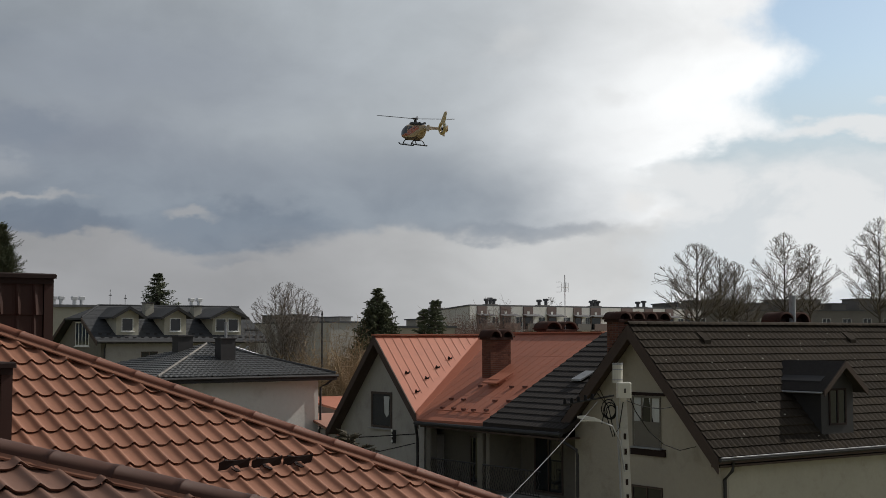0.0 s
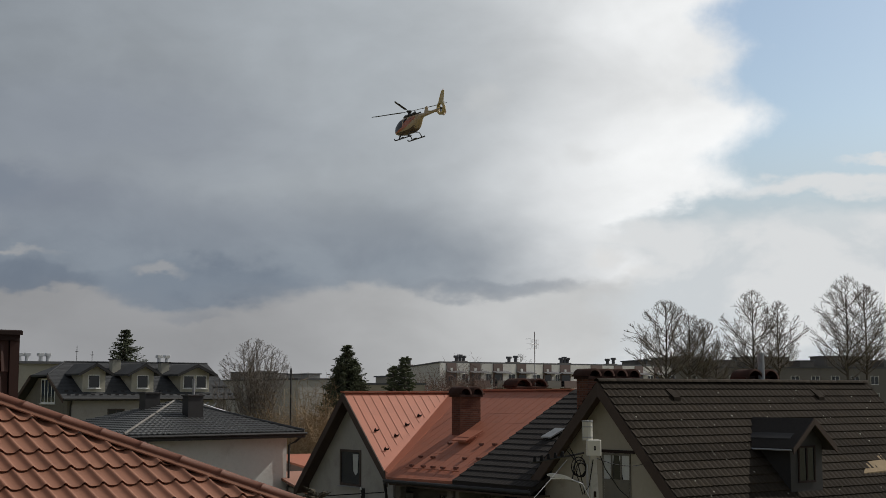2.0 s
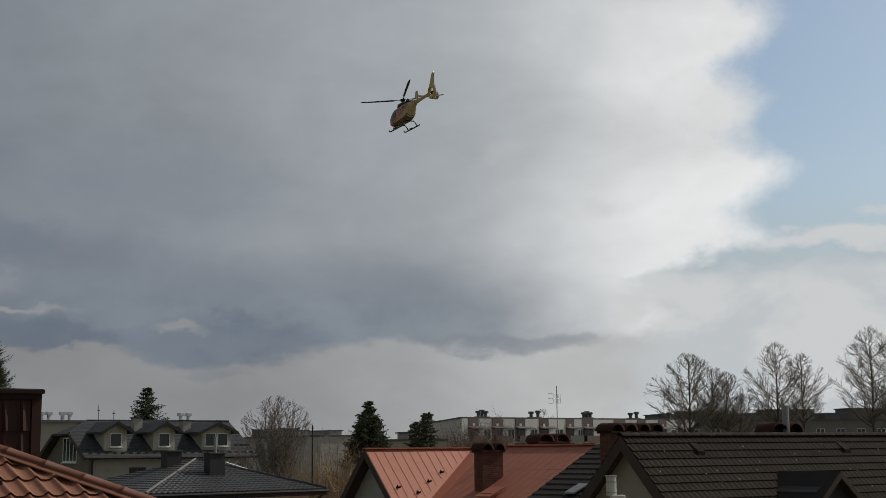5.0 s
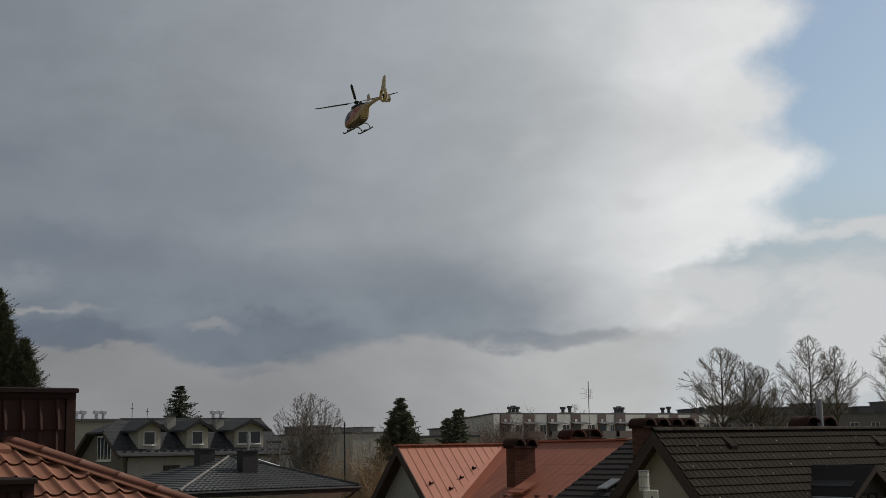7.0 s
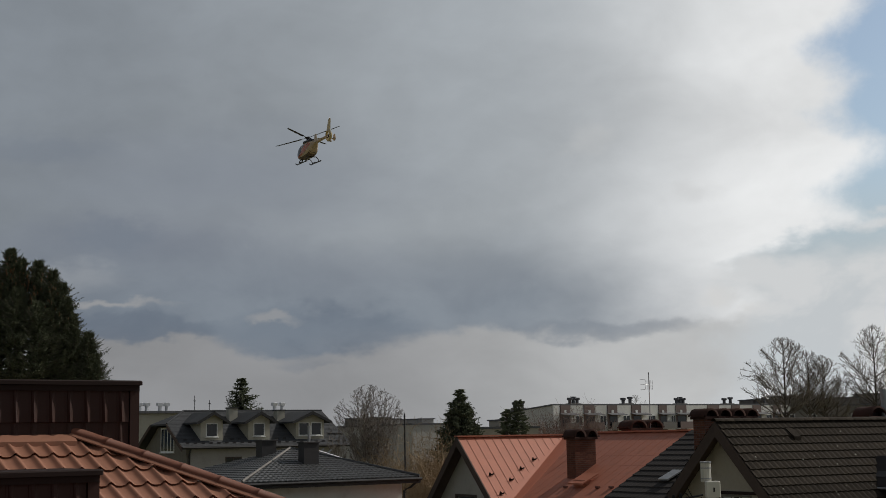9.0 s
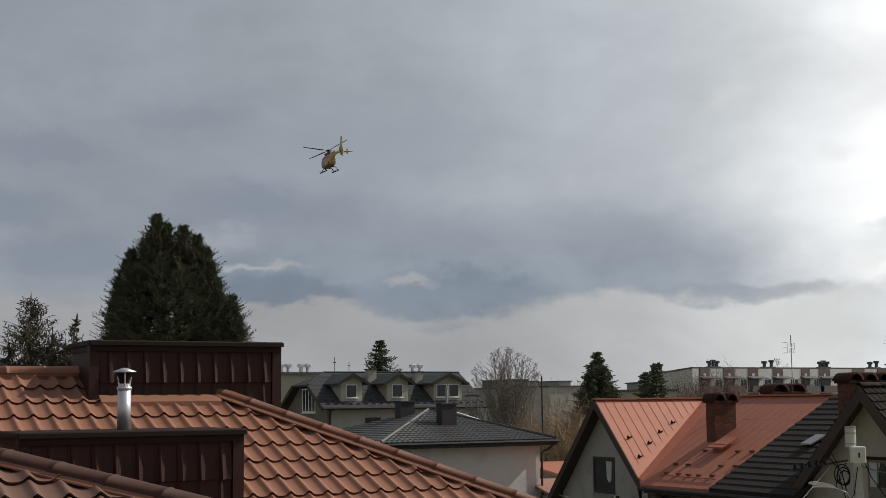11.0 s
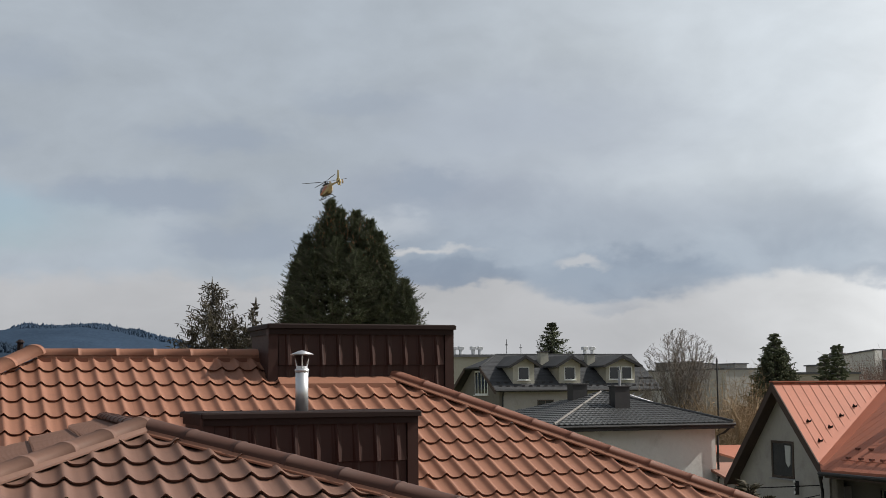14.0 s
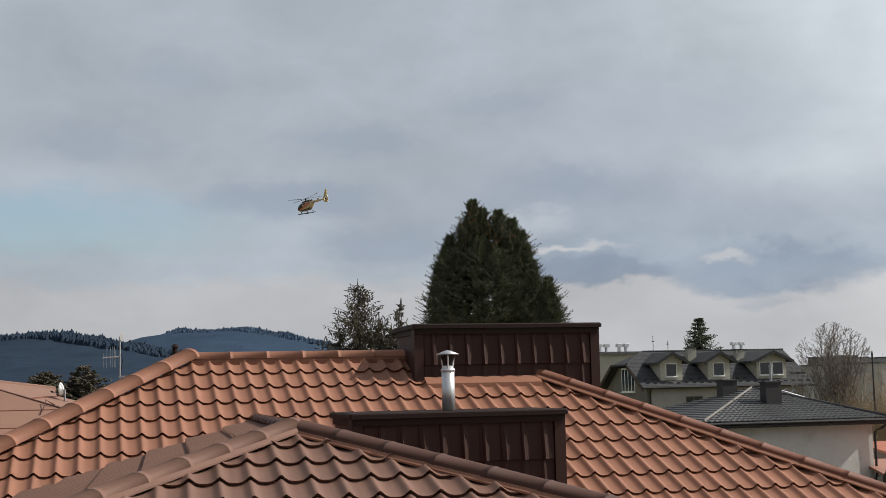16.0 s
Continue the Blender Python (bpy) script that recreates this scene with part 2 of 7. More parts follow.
M = {
    "heli_belly": surface("shade_brown_aircraft_belly", lin(104, 86, 74), 0.5, 0.0, 0.1, 0.06, 0.6, 0.0, lin(80, 68, 60), 0.4, 0.0),
    "lichen": surface("pale_lichen", lin(170, 168, 156), 0.95, 0.0, 0.2, 0.2, 0.2, 0.3, spec=0.1),
    "cap_dark": surface("dark_brown_cap_steel", lin(74, 50, 42), 0.65, 0.0, 0.15, 0.14, 0.5, 0.1, lin(64, 44, 38), 0.5, 0.06, spec=0.25),
    "clay": surface("red_brown_clay_cover", lin(66, 48, 43), 0.95, 0.0, 0.25, 0.2, 0.4, 0.3, lin(48, 38, 35), 0.5, 0.12, spec=0.1),
    "sash": surface("worn_pale_sash_wood", lin(150, 132, 106), 0.85, 0.0, 0.25, 0.2, 0.4, 0.2, lin(110, 96, 78), 0.5, spec=0.1),
    # orange guards darkened in colour for their shadowed look
    "guard": surface("shadow_toned_orange_guard_steel", lin(96, 52, 40), 0.6, 0.0, 0.12, 0.1, 0.3, 0.05),
    "heli_gold": surface("deep_yellow_aircraft_paint", lin(190, 168, 116), 0.35, 0.0, 0.06, 0.04, 1.0, 0.0, None, 0, 0.0, 0.3),
    "tile": surface("terracotta_coated_steel", lin(139, 97, 78), 0.65, 0.0, 0.13, 0.14, 0.5, 0.12, lin(120, 84, 69), 0.45, 0.06, spec=0.25),
    "tile_far": surface("weathered_terracotta_steel", lin(150, 110, 94), 0.6, 0.0, 0.12, 0.1, 1.0, 0.1, lin(132, 96, 82), 0.4, 0.05, spec=0.3),
    "tile_dusty": surface("dusty_terracotta_sheet", lin(132, 101, 87), 0.7, 0.0, 0.14, 0.1, 1.0, 0.1, lin(116, 90, 78), 0.45, 0.05, spec=0.25),
    # greyer and browner than the main roof's tile
    "wing_tile": surface("greyer_brown_terracotta_steel", lin(114, 86, 74), 0.65, 0.0, 0.13, 0.14, 0.5, 0.12, lin(97, 74, 65), 0.45, 0.06, spec=0.25),
    "cap": surface("terracotta_cap_steel", lin(108, 68, 53), 0.65, 0.0, 0.15, 0.14, 0.5, 0.1, lin(92, 60, 48), 0.5, 0.06, spec=0.25),
    # roof terracotta darkened so that it carries the chimney fronts' shade
    "clad": surface("shade_darkened_terracotta_steel", lin(54, 33, 28), 0.6, 0.0, 0.18, 0.14, 0.5, 0.06, lin(47, 33, 30), 0.5, 0.04, spec=0.25),
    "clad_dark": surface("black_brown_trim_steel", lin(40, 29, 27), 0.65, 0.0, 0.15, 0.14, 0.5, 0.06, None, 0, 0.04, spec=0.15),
    "steel": surface("stainless_flue_steel", lin(205, 206, 208), 0.42, 0.8, 0.08, 0.08, 0.3, 0.05, None, 0, 0.04),
    "zinc": surface("dull_zinc", lin(150, 152, 155), 0.5, 0.6, 0.12, 0.1, 0.4, 0.1, lin(100, 98, 96), 0.4),
    "orange": surface("orange_painted_sheet", lin(176, 108, 84), 0.6, 0.0, 0.12, 0.08, 1.5, 0.06, lin(160, 98, 78), 0.5, 0.05, spec=0.35),
    "orange_dull": surface("faded_orange_sheet", lin(164, 102, 80), 0.6, 0.0, 0.14, 0.1, 1.2, 0.08, lin(136, 88, 70), 0.6, 0.05, spec=0.35),
    "brown_tile": surface("mossy_brown_concrete_tile", lin(50, 45, 40), 0.94, 0.0, 0.4, 0.5, 1.1, 0.5, lin(67, 59, 47), 0.45, 0.2, spec=0.06),
    "dark_tile": surface("sooty_dark_concrete_tile", lin(58, 55, 54), 0.92, 0.0, 0.3, 0.35, 1.2, 0.4, lin(62, 58, 55), 0.3, 0.1, spec=0.1),
    "black_tile": surface("graphite_coated_tile", lin(68, 69, 70), 0.55, 0.0, 0.2, 0.2, 1.2, 0.15, lin(88, 89, 89), 0.35, 0.08, spec=0.3),
    "grey_shingle": surface("grey_shingle", lin(68, 69, 71), 0.9, 0.0, 0.25, 0.2, 1.6, 0.3, lin(90, 89, 88), 0.35, 0.1, spec=0.15),
    "board": surface("dark_stained_board", lin(76, 65, 60), 0.8, 0.0, 0.25, 0.25, 0.6, 0.3, spec=0.2),
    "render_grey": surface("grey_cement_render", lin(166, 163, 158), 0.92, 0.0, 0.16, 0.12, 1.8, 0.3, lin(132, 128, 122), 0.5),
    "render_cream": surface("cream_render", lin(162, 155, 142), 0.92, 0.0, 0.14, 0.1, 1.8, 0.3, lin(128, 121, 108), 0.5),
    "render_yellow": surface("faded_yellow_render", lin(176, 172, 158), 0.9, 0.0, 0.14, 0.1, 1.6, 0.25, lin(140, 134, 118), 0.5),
    # darker grey render, for the balcony front and the dormer house's gable
    "render_dark": surface("dark_grey_render", lin(108, 104, 96), 0.92, 0.0, 0.16, 0.12, 1.6, 0.3, lin(82, 78, 72), 0.5),
    "render_white": surface("pale_grey_render", lin(196, 196, 192), 0.9, 0.0, 0.1, 0.08, 2.2, 0.2, lin(168, 166, 160), 0.5),
    # pale and maroon panels raised in colour to carry the far blocks' haze
    "panel": surface("haze_paled_concrete_panel", lin(212, 210, 206), 0.9, 0.0, 0.12, 0.1, 3.0, 0.2, lin(176, 173, 168), 0.5),
    "panel_dark": surface("haze_paled_maroon_panel", lin(122, 106, 102), 0.9, 0.0, 0.15, 0.1, 4.0, 0.2, lin(104, 92, 89), 0.5),
    "panel_grey": surface("grey_brown_concrete_panel", lin(116, 112, 108), 0.9, 0.0, 0.15, 0.1, 3.0, 0.2, lin(98, 95, 92), 0.5),
    "brick": surface("red_brick", lin(104, 68, 56), 0.9, 0.0, 0.25, 0.25, 0.5, 0.4, lin(58, 42, 38), 0.55, 0.22, spec=0.2),
    "mortar": surface("grey_mortar", lin(92, 80, 74), 0.95, 0.0, 0.15, 0.2, 0.3, 0.4),
    # felt grey raised for the same haze
    "felt": surface("haze_paled_roofing_felt", lin(92, 92, 95), 0.85, 0.0, 0.2, 0.2, 2.0, 0.2),
    "white": surface("white_window_plastic", lin(222, 222, 218), 0.4, 0.0, 0.05, 0.04, 0.5, 0.03),
    "frame_brown": surface("brown_window_frame", lin(62, 48, 40), 0.5, 0.0, 0.15, 0.1, 0.4, 0.1),
    "pane": glass("window_glass", lin(34, 38, 42)),
    "curtain": surface("net_curtain", lin(178, 180, 178), 0.95, 0.0, 0.2, 0.25, 0.3, 0.3),
    "iron": surface("black_painted_iron", lin(56, 55, 56), 0.6, 0.1, 0.15, 0.1, 0.3, 0.1, spec=0.25),
    "concrete": surface("pale_pole_concrete", lin(176, 174, 168), 0.9, 0.0, 0.14, 0.15, 0.5, 0.3, lin(130, 128, 122), 0.4),
    "plastic_grey": surface("pale_grey_box_plastic", lin(188, 186, 176), 0.5, 0.0, 0.08, 0.05, 0.3, 0.05),
    "cable": surface("black_cable_sheath", lin(30, 30, 32), 0.8, 0.0, 0.1, 0.1, 0.3, 0.05, spec=0.1),
    "wire": surface("weathered_aluminium_wire", lin(158, 160, 164), 0.6, 0.3, 0.1, 0.1, 0.4, 0.05),
    "bark": surface("grey_brown_bark", lin(92, 86, 80), 0.95, 0.0, 0.25, 0.25, 0.5, 0.4, lin(70, 66, 62), 0.5, spec=0.1),
    "twig": surface("bare_twigs", lin(128, 121, 114), 0.95, 0.0, 0.2, 0.2, 0.8, 0.2, spec=0.1),
    "needle": surface("dark_spruce_needles", lin(84, 89, 70), 0.9, 0.0, 0.35, 0.3, 0.9, 0.3, lin(94, 94, 68), 0.4, 0.3, spec=0.2),
    "needle_dry": surface("brownish_spruce_needles", lin(76, 71, 60), 0.9, 0.0, 0.35, 0.3, 0.8, 0.3, lin(98, 92, 76), 0.5, 0.3, spec=0.2),
    "cone": surface("brown_spruce_cones", lin(112, 86, 62), 0.9, 0.0, 0.2, 0.2, 0.2, 0.3),
    "willow": surface("ochre_willow_twigs", lin(150, 131, 106), 0.95, 0.0, 0.3, 0.3, 0.8, 0.3, spec=0.1),
    "brush": surface("reddish_brown_brush", lin(126, 106, 96), 0.95, 0.0, 0.3, 0.3, 0.8, 0.3, spec=0.1),
    "grass": surface("winter_grass", lin(112, 108, 72), 0.98, 0.0, 0.3, 0.3, 6.0, 0.4, lin(92, 84, 62), 0.6),
    "asphalt": surface("worn_asphalt", lin(74, 74, 74), 0.92, 0.0, 0.2, 0.2, 3.0, 0.3),
    # blue-grey distance haze is mixed into the hills' base colours
    "hill": surface("hazed_far_wooded_hill", lin(55, 69, 86), 1.0, 0.0, 0.3, 0.4, 120.0, 0.0, lin(60, 74, 90), 0.6, 0.05, spec=0.0),
    "hill_near": surface("hazed_nearer_wooded_hill", lin(45, 56, 69), 1.0, 0.0, 0.3, 0.4, 60.0, 0.0, lin(52, 62, 74), 0.6, 0.1, spec=0.0),
    "heli_yellow": surface("pale_yellow_aircraft_paint", lin(184, 162, 134), 0.35, 0.0, 0.06, 0.04, 1.0, 0.0, None, 0, 0.0, 0.3),
    "heli_red": surface("orange_red_aircraft_paint", lin(180, 100, 72), 0.35, 0.0, 0.06, 0.04, 1.0, 0.0, None, 0, 0.0, 0.3),
    "heli_dark": surface("dark_grey_aircraft_paint", lin(44, 44, 48), 0.45, 0.0, 0.1, 0.05, 0.5, 0.0),
    "heli_white": surface("white_aircraft_paint", lin(226, 226, 222), 0.3, 0.0, 0.05, 0.04, 1.0, 0.0),
    "heli_glass": glass("tinted_canopy_glass", lin(28, 32, 38), 0.04),
}


# ---- shapes ----
class Shape:
    """Collects vertices and faces for one mesh."""

    def __init__(self):
        self.v, self.f = [], []

    def add(self, verts, faces):
        n = len(self.v)
        self.v += [tuple(p) for p in verts]
        self.f += [tuple(i + n for i in face) for face in faces]
        return self

    def box(self, x0, x1, y0, y1, z0, z1, m=None):
        p = [Vector((x, y, z)) for x in (x0, x1) for y in (y0, y1) for z in (z0, z1)]
        if m is not None:
            p = [m @ q for q in p]
        return self.add(p, [(0, 1, 3, 2), (4, 6, 7, 5), (0, 4, 5, 1), (2, 3, 7, 6), (0, 2, 6, 4), (1, 5, 7, 3)])

    def bevel_box(self, x0, x1, y0, y1, z0, z1, b=0.02, m=None):
        """A box with chamfered upright edges and top."""
        ring = [(x0 + b, y0), (x1 - b, y0), (x1, y0 + b), (x1, y1 - b), (x1 - b, y1), (x0 + b, y1), (x0, y1 - b), (x0, y0 + b)]
        cx, cy = (x0 + x1) / 2, (y0 + y1) / 2
        top = [(cx + (x - cx) * (1 - 2 * b / (x1 - x0)), cy + (y - cy) * (1 - 2 * b / (y1 - y0))) for x, y in ring]
        p = [Vector((x, y, z0)) for x, y in ring] + [Vector((x, y, z1 - b)) for x, y in ring] + [Vector((x, y, z1)) for x, y in top]
        if m is not None:
            p = [m @ q for q in p]
        f = [tuple(range(7, -1, -1)), tuple(range(16, 24))]
        for k in (0, 8):
            f += [(k + i, k + (i + 1) % 8, k + 8 + (i + 1) % 8, k + 8 + i) for i in range(8)]
        return self.add(p, f)

    def slab(self, poly, down):
        """A polygon with thickness: poly on top, moved by the vector down below."""
        d = Vector(down)
        top = [Vector(p) for p in poly]
        n = len(top)
        f = [tuple(range(n)), tuple(range(2 * n - 1, n - 1, -1))]
        f += [(i, n + i, n + (i + 1) % n, (i + 1) % n) for i in range(n)]
        return self.add(top + [p + d for p in top], f)

    def tube(self, pts, radii, n=6, caps=True):
        pts = [Vector(p) for p in pts]
        if not hasattr(radii, "__len__"):
            radii = [radii] * len(pts)
        rings = []
        for i, p in enumerate(pts):
            d = (pts[min(i + 1, len(pts) - 1)] - pts[max(i - 1, 0)]).normalized()
            a = d.cross(Vector((0, 0, 1)) if abs(d.z) < 0.95 else Vector((1, 0, 0))).normalized()
            b = d.cross(a)
            rings += [p + (a * math.cos(2 * math.pi * k / n) + b * math.sin(2 * math.pi * k / n)) * radii[i] for k in range(n)]
        f = []
        for i in range(len(pts) - 1):
            f += [(i * n + k, i * n + (k + 1) % n, (i + 1) * n + (k + 1) % n, (i + 1) * n + k) for k in range(n)]
        if caps:
            f += [tuple(range(n - 1, -1, -1)), tuple(range((len(pts) - 1) * n, len(pts) * n))]
        return self.add(rings, f)

    def loft(self, rings, closed=True, caps=True):
        n = len(rings[0])
        f = []
        for i in range(len(rings) - 1):
            f += [(i * n + k, i * n + (k + 1) % n, (i + 1) * n + (k + 1) % n, (i + 1) * n + k) for k in range(n if closed else n - 1)]
        if caps and closed:
            f += [tuple(range(n - 1, -1, -1)), tuple(range((len(rings) - 1) * n, len(rings) * n))]
        return self.add([p for r in rings for p in r], f)

    def mesh(self, name, mat, smooth=False):
        me = bpy.data.meshes.new(name)
        me.from_pydata(self.v, [], self.f)
        me.materials.append(mat)
        if smooth:
            me.polygons.foreach_set("use_smooth", [True] * len(me.polygons))
        me.update()
        return me


def thing(name, m, label, category, group="", kind=""):
    ob = new(name)
    ob.matrix_world = m
    ob.empty_display_size = 0.1
    return tagged(ob, label, category, group, kind)


def part(name, shape, mat, parent, label="", smooth=False, kind=""):
    """Links a shape (or a mesh) as one object under a thing or a part."""
    ob = new(name, shape.mesh(name, mat, smooth) if isinstance(shape, Shape) else shape)
    ob.parent = parent
    return tagged(ob, label, kind=kind)


def put(name, shape, mat, label, category, m=None, group="", kind="", smooth=False):
    ob = new(name, shape.mesh(name, mat, smooth))
    if m is not None:
        ob.matrix_world = m
    return tagged(ob, label, category, group, kind)


# ---- ground ----
def make_ground():
    s = Shape()
    n = 60
    xs = [-6000 + 12000 * i / n for i in range(n + 1)]
    ys = [-1500 + 7500 * i / n for i in range(n + 1)]
    s.add([(x, y, 0.0) for y in ys for x in xs], [(j * (n + 1) + i, j * (n + 1) + i + 1, (j + 1) * (n + 1) + i + 1, (j + 1) * (n + 1) + i) for j in range(n) for i in range(n)])
    put("ground", s, M["grass"], "dull winter grass between the houses", "ground", kind="structure")
    r = Shape()
    r.slab([(-14, -14, 0.06), (14, 5, 0.06), (11, 9, 0.06), (-17, -10, 0.06)], (0, 0, -0.05))
    put("road", r, M["asphalt"], "worn grey asphalt lane before the houses", "road", kind="structure")


make_ground()


# ---- tiled roofs ----
PITCH, STEP = 0.183, 0.35


def tile_shape(width=PITCH, length=STEP, seg=14, lift=0.026, high=0.035):
    """One pressed tile: a wave across, falling towards +x first; it lies along -y and ends in a lip."""
    s = Shape()
    cols = [width * (i / seg - 0.5) for i in range(seg + 1)]

    def wave(u):
        p = abs(2 * u / width)
        c = 0.5 + 0.5 * math.cos(math.pi * p)
        return high * (0.45 * (1 - p) ** 2 + 0.55 * c ** 3.0)
    rows = [(0.02, 0.0), (-length * 0.55, lift * 0.55), (-length * 0.93, lift * 0.95), (-length - 0.004, lift), (-length - 0.004, lift), (-length + 0.022, lift - 0.024)]
    for v, w in rows:
        for u in cols:
            dip = 0.02 * (wave(u) / high - 0.5) if v < -length * 0.9 else 0.0
            s.v.append((u, v + dip, w + wave(u)))
    n = seg + 1
    for j in (0, 1, 2, 4):
        s.f += [(j * n + i, (j + 1) * n + i, (j + 1) * n + i + 1, j * n + i + 1) for i in range(seg)]
    return s


def clipped(shape, cuts):
    """The shape's vertices and faces where every (point, outward normal) in cuts leaves it."""
    bm = bmesh.new()
    vs = [bm.verts.new(p) for p in shape.v]
    for f in shape.f:
        bm.faces.new([vs[i] for i in f])
    for co, no in cuts:
        bmesh.ops.bisect_plane(bm, geom=list(bm.verts) + list(bm.edges) + list(bm.faces), plane_co=co, plane_no=no, clear_outer=True)
    out = Shape()
    bm.verts.index_update()
    out.v = [tuple(v.co) for v in bm.verts]
    out.f = [tuple(v.index for v in f.verts) for f in bm.faces]
    bm.free()
    return out


def tiled_slope(parent, slope, row0, row1, left, right, m=Matrix(), mat="tile", single=300):
    """Rows of tiles down a slope that starts at its parent's origin and falls towards -y. left(t), right(t): its bounds t metres (in plan) from the ridge."""
    base = tile_shape()
    whole = base.mesh("roof_tile", M[mat], True)
    c = math.cos(slope)
    todo = []
    for r in range(row1 - 1, row0 - 1, -1):
        t0, t1 = r * STEP * c, (r + 1) * STEP * c
        lo, hi = min(left(t0), left(t1)), max(right(t0), right(t1))
        for k in range(math.floor(lo / PITCH), math.ceil(hi / PITCH) + 1):
            u = k * PITCH
            if u + PITCH / 2 <= lo or u - PITCH / 2 >= hi:
                continue
            inside = u - PITCH / 2 >= max(left(t0), left(t1)) and u + PITCH / 2 <= min(right(t0), right(t1))
            todo.append((r, u, inside))
    turn = Matrix.Rotation(slope, 4, "X")
    rest = Shape()
    for count, (r, u, inside) in enumerate(todo):
        place = m @ turn @ Matrix.Translation((u, -r * STEP, 0))
        shape = base
        if not inside:
            v0 = -r * STEP
            dl, dr = (left(1.0) - left(0.0)) * c, (right(1.0) - right(0.0)) * c
            shape = clipped(base, [((left(0) - u - dl * v0, 0, 0), (-1, -dl, 0)), ((right(0) - u - dr * v0, 0, 0), (1, dr, 0))])
            if not shape.f:
                continue
        if count < single:
            ob = part("roof_tile", whole if inside else shape.mesh("roof_tile", M[mat], True), None, parent)
            ob.matrix_local = place
        else:
            rest.add([place @ Vector(p) for p in shape.v], shape.f)
    if rest.f:
        part("roof_tile_field", rest, M[mat], parent, smooth=True, kind="stuff")


def cap_row(parent, a, b, piece=0.4, r=0.085, mat="cap", flange=0.0, name="ridge_cap", flat=0.72, profile=None):
    """Half-round caps from a to b, each with a collar at its upper end, over a flat foot strip."""
    a, b = Vector(a), Vector(b)
    d = b - a
    n = max(1, round(d.length / piece))
    way = d.normalized()
    side = way.cross(Vector((0, 0, 1))).normalized()
    up = side.cross(way)
    m = Matrix((side, way, up)).transposed().to_4x4()
    step = d.length / n
    s = Shape()
    rings = []
    arc = [math.pi * k / 12 for k in range(13)]
    for y, k in ((-0.02, 1.0), (step * 0.93, 1.04), (step * 0.935, 1.09), (step * 0.96, 1.09), (step * 0.965, 1.04), (step + 0.02, 1.04)):
        rings.append([(x * k, y, z * k) for x, z in profile or [(r * math.cos(q), r * flat * math.sin(q) ** 0.8) for q in arc]])
    s.loft(rings, closed=False, caps=False)
    me = s.mesh(name, M[mat], True)
    for i in range(n):
        ob = part(name, me, None, parent)
        ob.matrix_local = Matrix.Translation(a + way * step * i) @ m
    for q in (a, b) if profile is None else ():
        e = Shape()
        e.add([(0, 0, 0)] + [(r * 1.02 * math.cos(k), 0, r * flat * 1.02 * math.sin(k) ** 0.8) for k in arc], [(0, i, i + 1) for i in range(1, 13)])
        ob = part("cap_end", e, M[mat], parent)
        ob.matrix_local = Matrix.Translation(q) @ m
    if flange:
        e = Shape()
        for sx in (-1, 1):
            e.slab([(sx * r * 0.9, -0.02, 0.01), (sx * (r + flange), -0.02, -0.02), (sx * (r + flange), d.length, -0.02), (sx * r * 0.9, d.length, 0.01)], (0, 0, -0.012))
        ob = part("hip_flashing", e, M[mat if mat == "wing_tile" else "tile"], parent, "pale terracotta foot strip")
        ob.matrix_local = Matrix.Translation(a) @ m


def wave_panel(parent, x0, x1, z0, z1, y, mat, stepz=None, name="cladding"):
    """Upright tile-profile sheet facing -y with one horizontal step."""
    s = Shape()
    seg = 8
    n = max(1, round((x1 - x0) / PITCH)) * seg
    us = [x0 + (x1 - x0) * i / n for i in range(n + 1)]
    zs = [z1, (stepz or (z0 + z1) / 2) + 0.005, (stepz or (z0 + z1) / 2), z0]
    off = [0.0, 0.022, 0.0, 0.02]
    for z, o, deep in zip(zs, off, (0.018, 0.055, 0.018, 0.055)):
        for u in us:
            w = deep * (0.5 + 0.5 * math.cos(2 * math.pi * (u - x1 + 0.09) / PITCH)) ** 7
            s.v.append((u, y - o - w, z))
    k = n + 1
    for j in range(3):
        s.f += [(j * k + i, (j + 1) * k + i, (j + 1) * k + i + 1, j * k + i + 1) for i in range(n)]
    return part(name, s, M[mat], parent, smooth=False)


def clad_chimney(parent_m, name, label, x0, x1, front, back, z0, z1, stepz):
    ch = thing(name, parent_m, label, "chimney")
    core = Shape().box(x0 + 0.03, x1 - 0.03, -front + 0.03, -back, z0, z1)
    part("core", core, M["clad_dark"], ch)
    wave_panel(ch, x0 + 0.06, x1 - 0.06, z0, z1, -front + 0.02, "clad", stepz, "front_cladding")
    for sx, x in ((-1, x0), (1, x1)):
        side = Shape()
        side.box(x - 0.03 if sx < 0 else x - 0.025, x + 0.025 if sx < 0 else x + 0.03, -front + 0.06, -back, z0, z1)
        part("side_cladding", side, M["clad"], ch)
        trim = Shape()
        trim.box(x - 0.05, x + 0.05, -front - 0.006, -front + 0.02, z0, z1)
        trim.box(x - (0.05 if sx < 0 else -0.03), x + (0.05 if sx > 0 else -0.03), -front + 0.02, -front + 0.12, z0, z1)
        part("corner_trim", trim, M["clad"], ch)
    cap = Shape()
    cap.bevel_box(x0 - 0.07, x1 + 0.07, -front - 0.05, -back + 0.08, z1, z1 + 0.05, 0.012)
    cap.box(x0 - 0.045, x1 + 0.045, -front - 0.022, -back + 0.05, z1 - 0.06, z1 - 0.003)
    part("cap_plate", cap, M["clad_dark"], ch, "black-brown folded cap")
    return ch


NEAR = pose(-7.682, 11.877, 8.827, 0, 0, 36.66)
NEAR_SLOPE = 0.430
NEAR_TAN = math.tan(NEAR_SLOPE)
RIDGE = 3.13


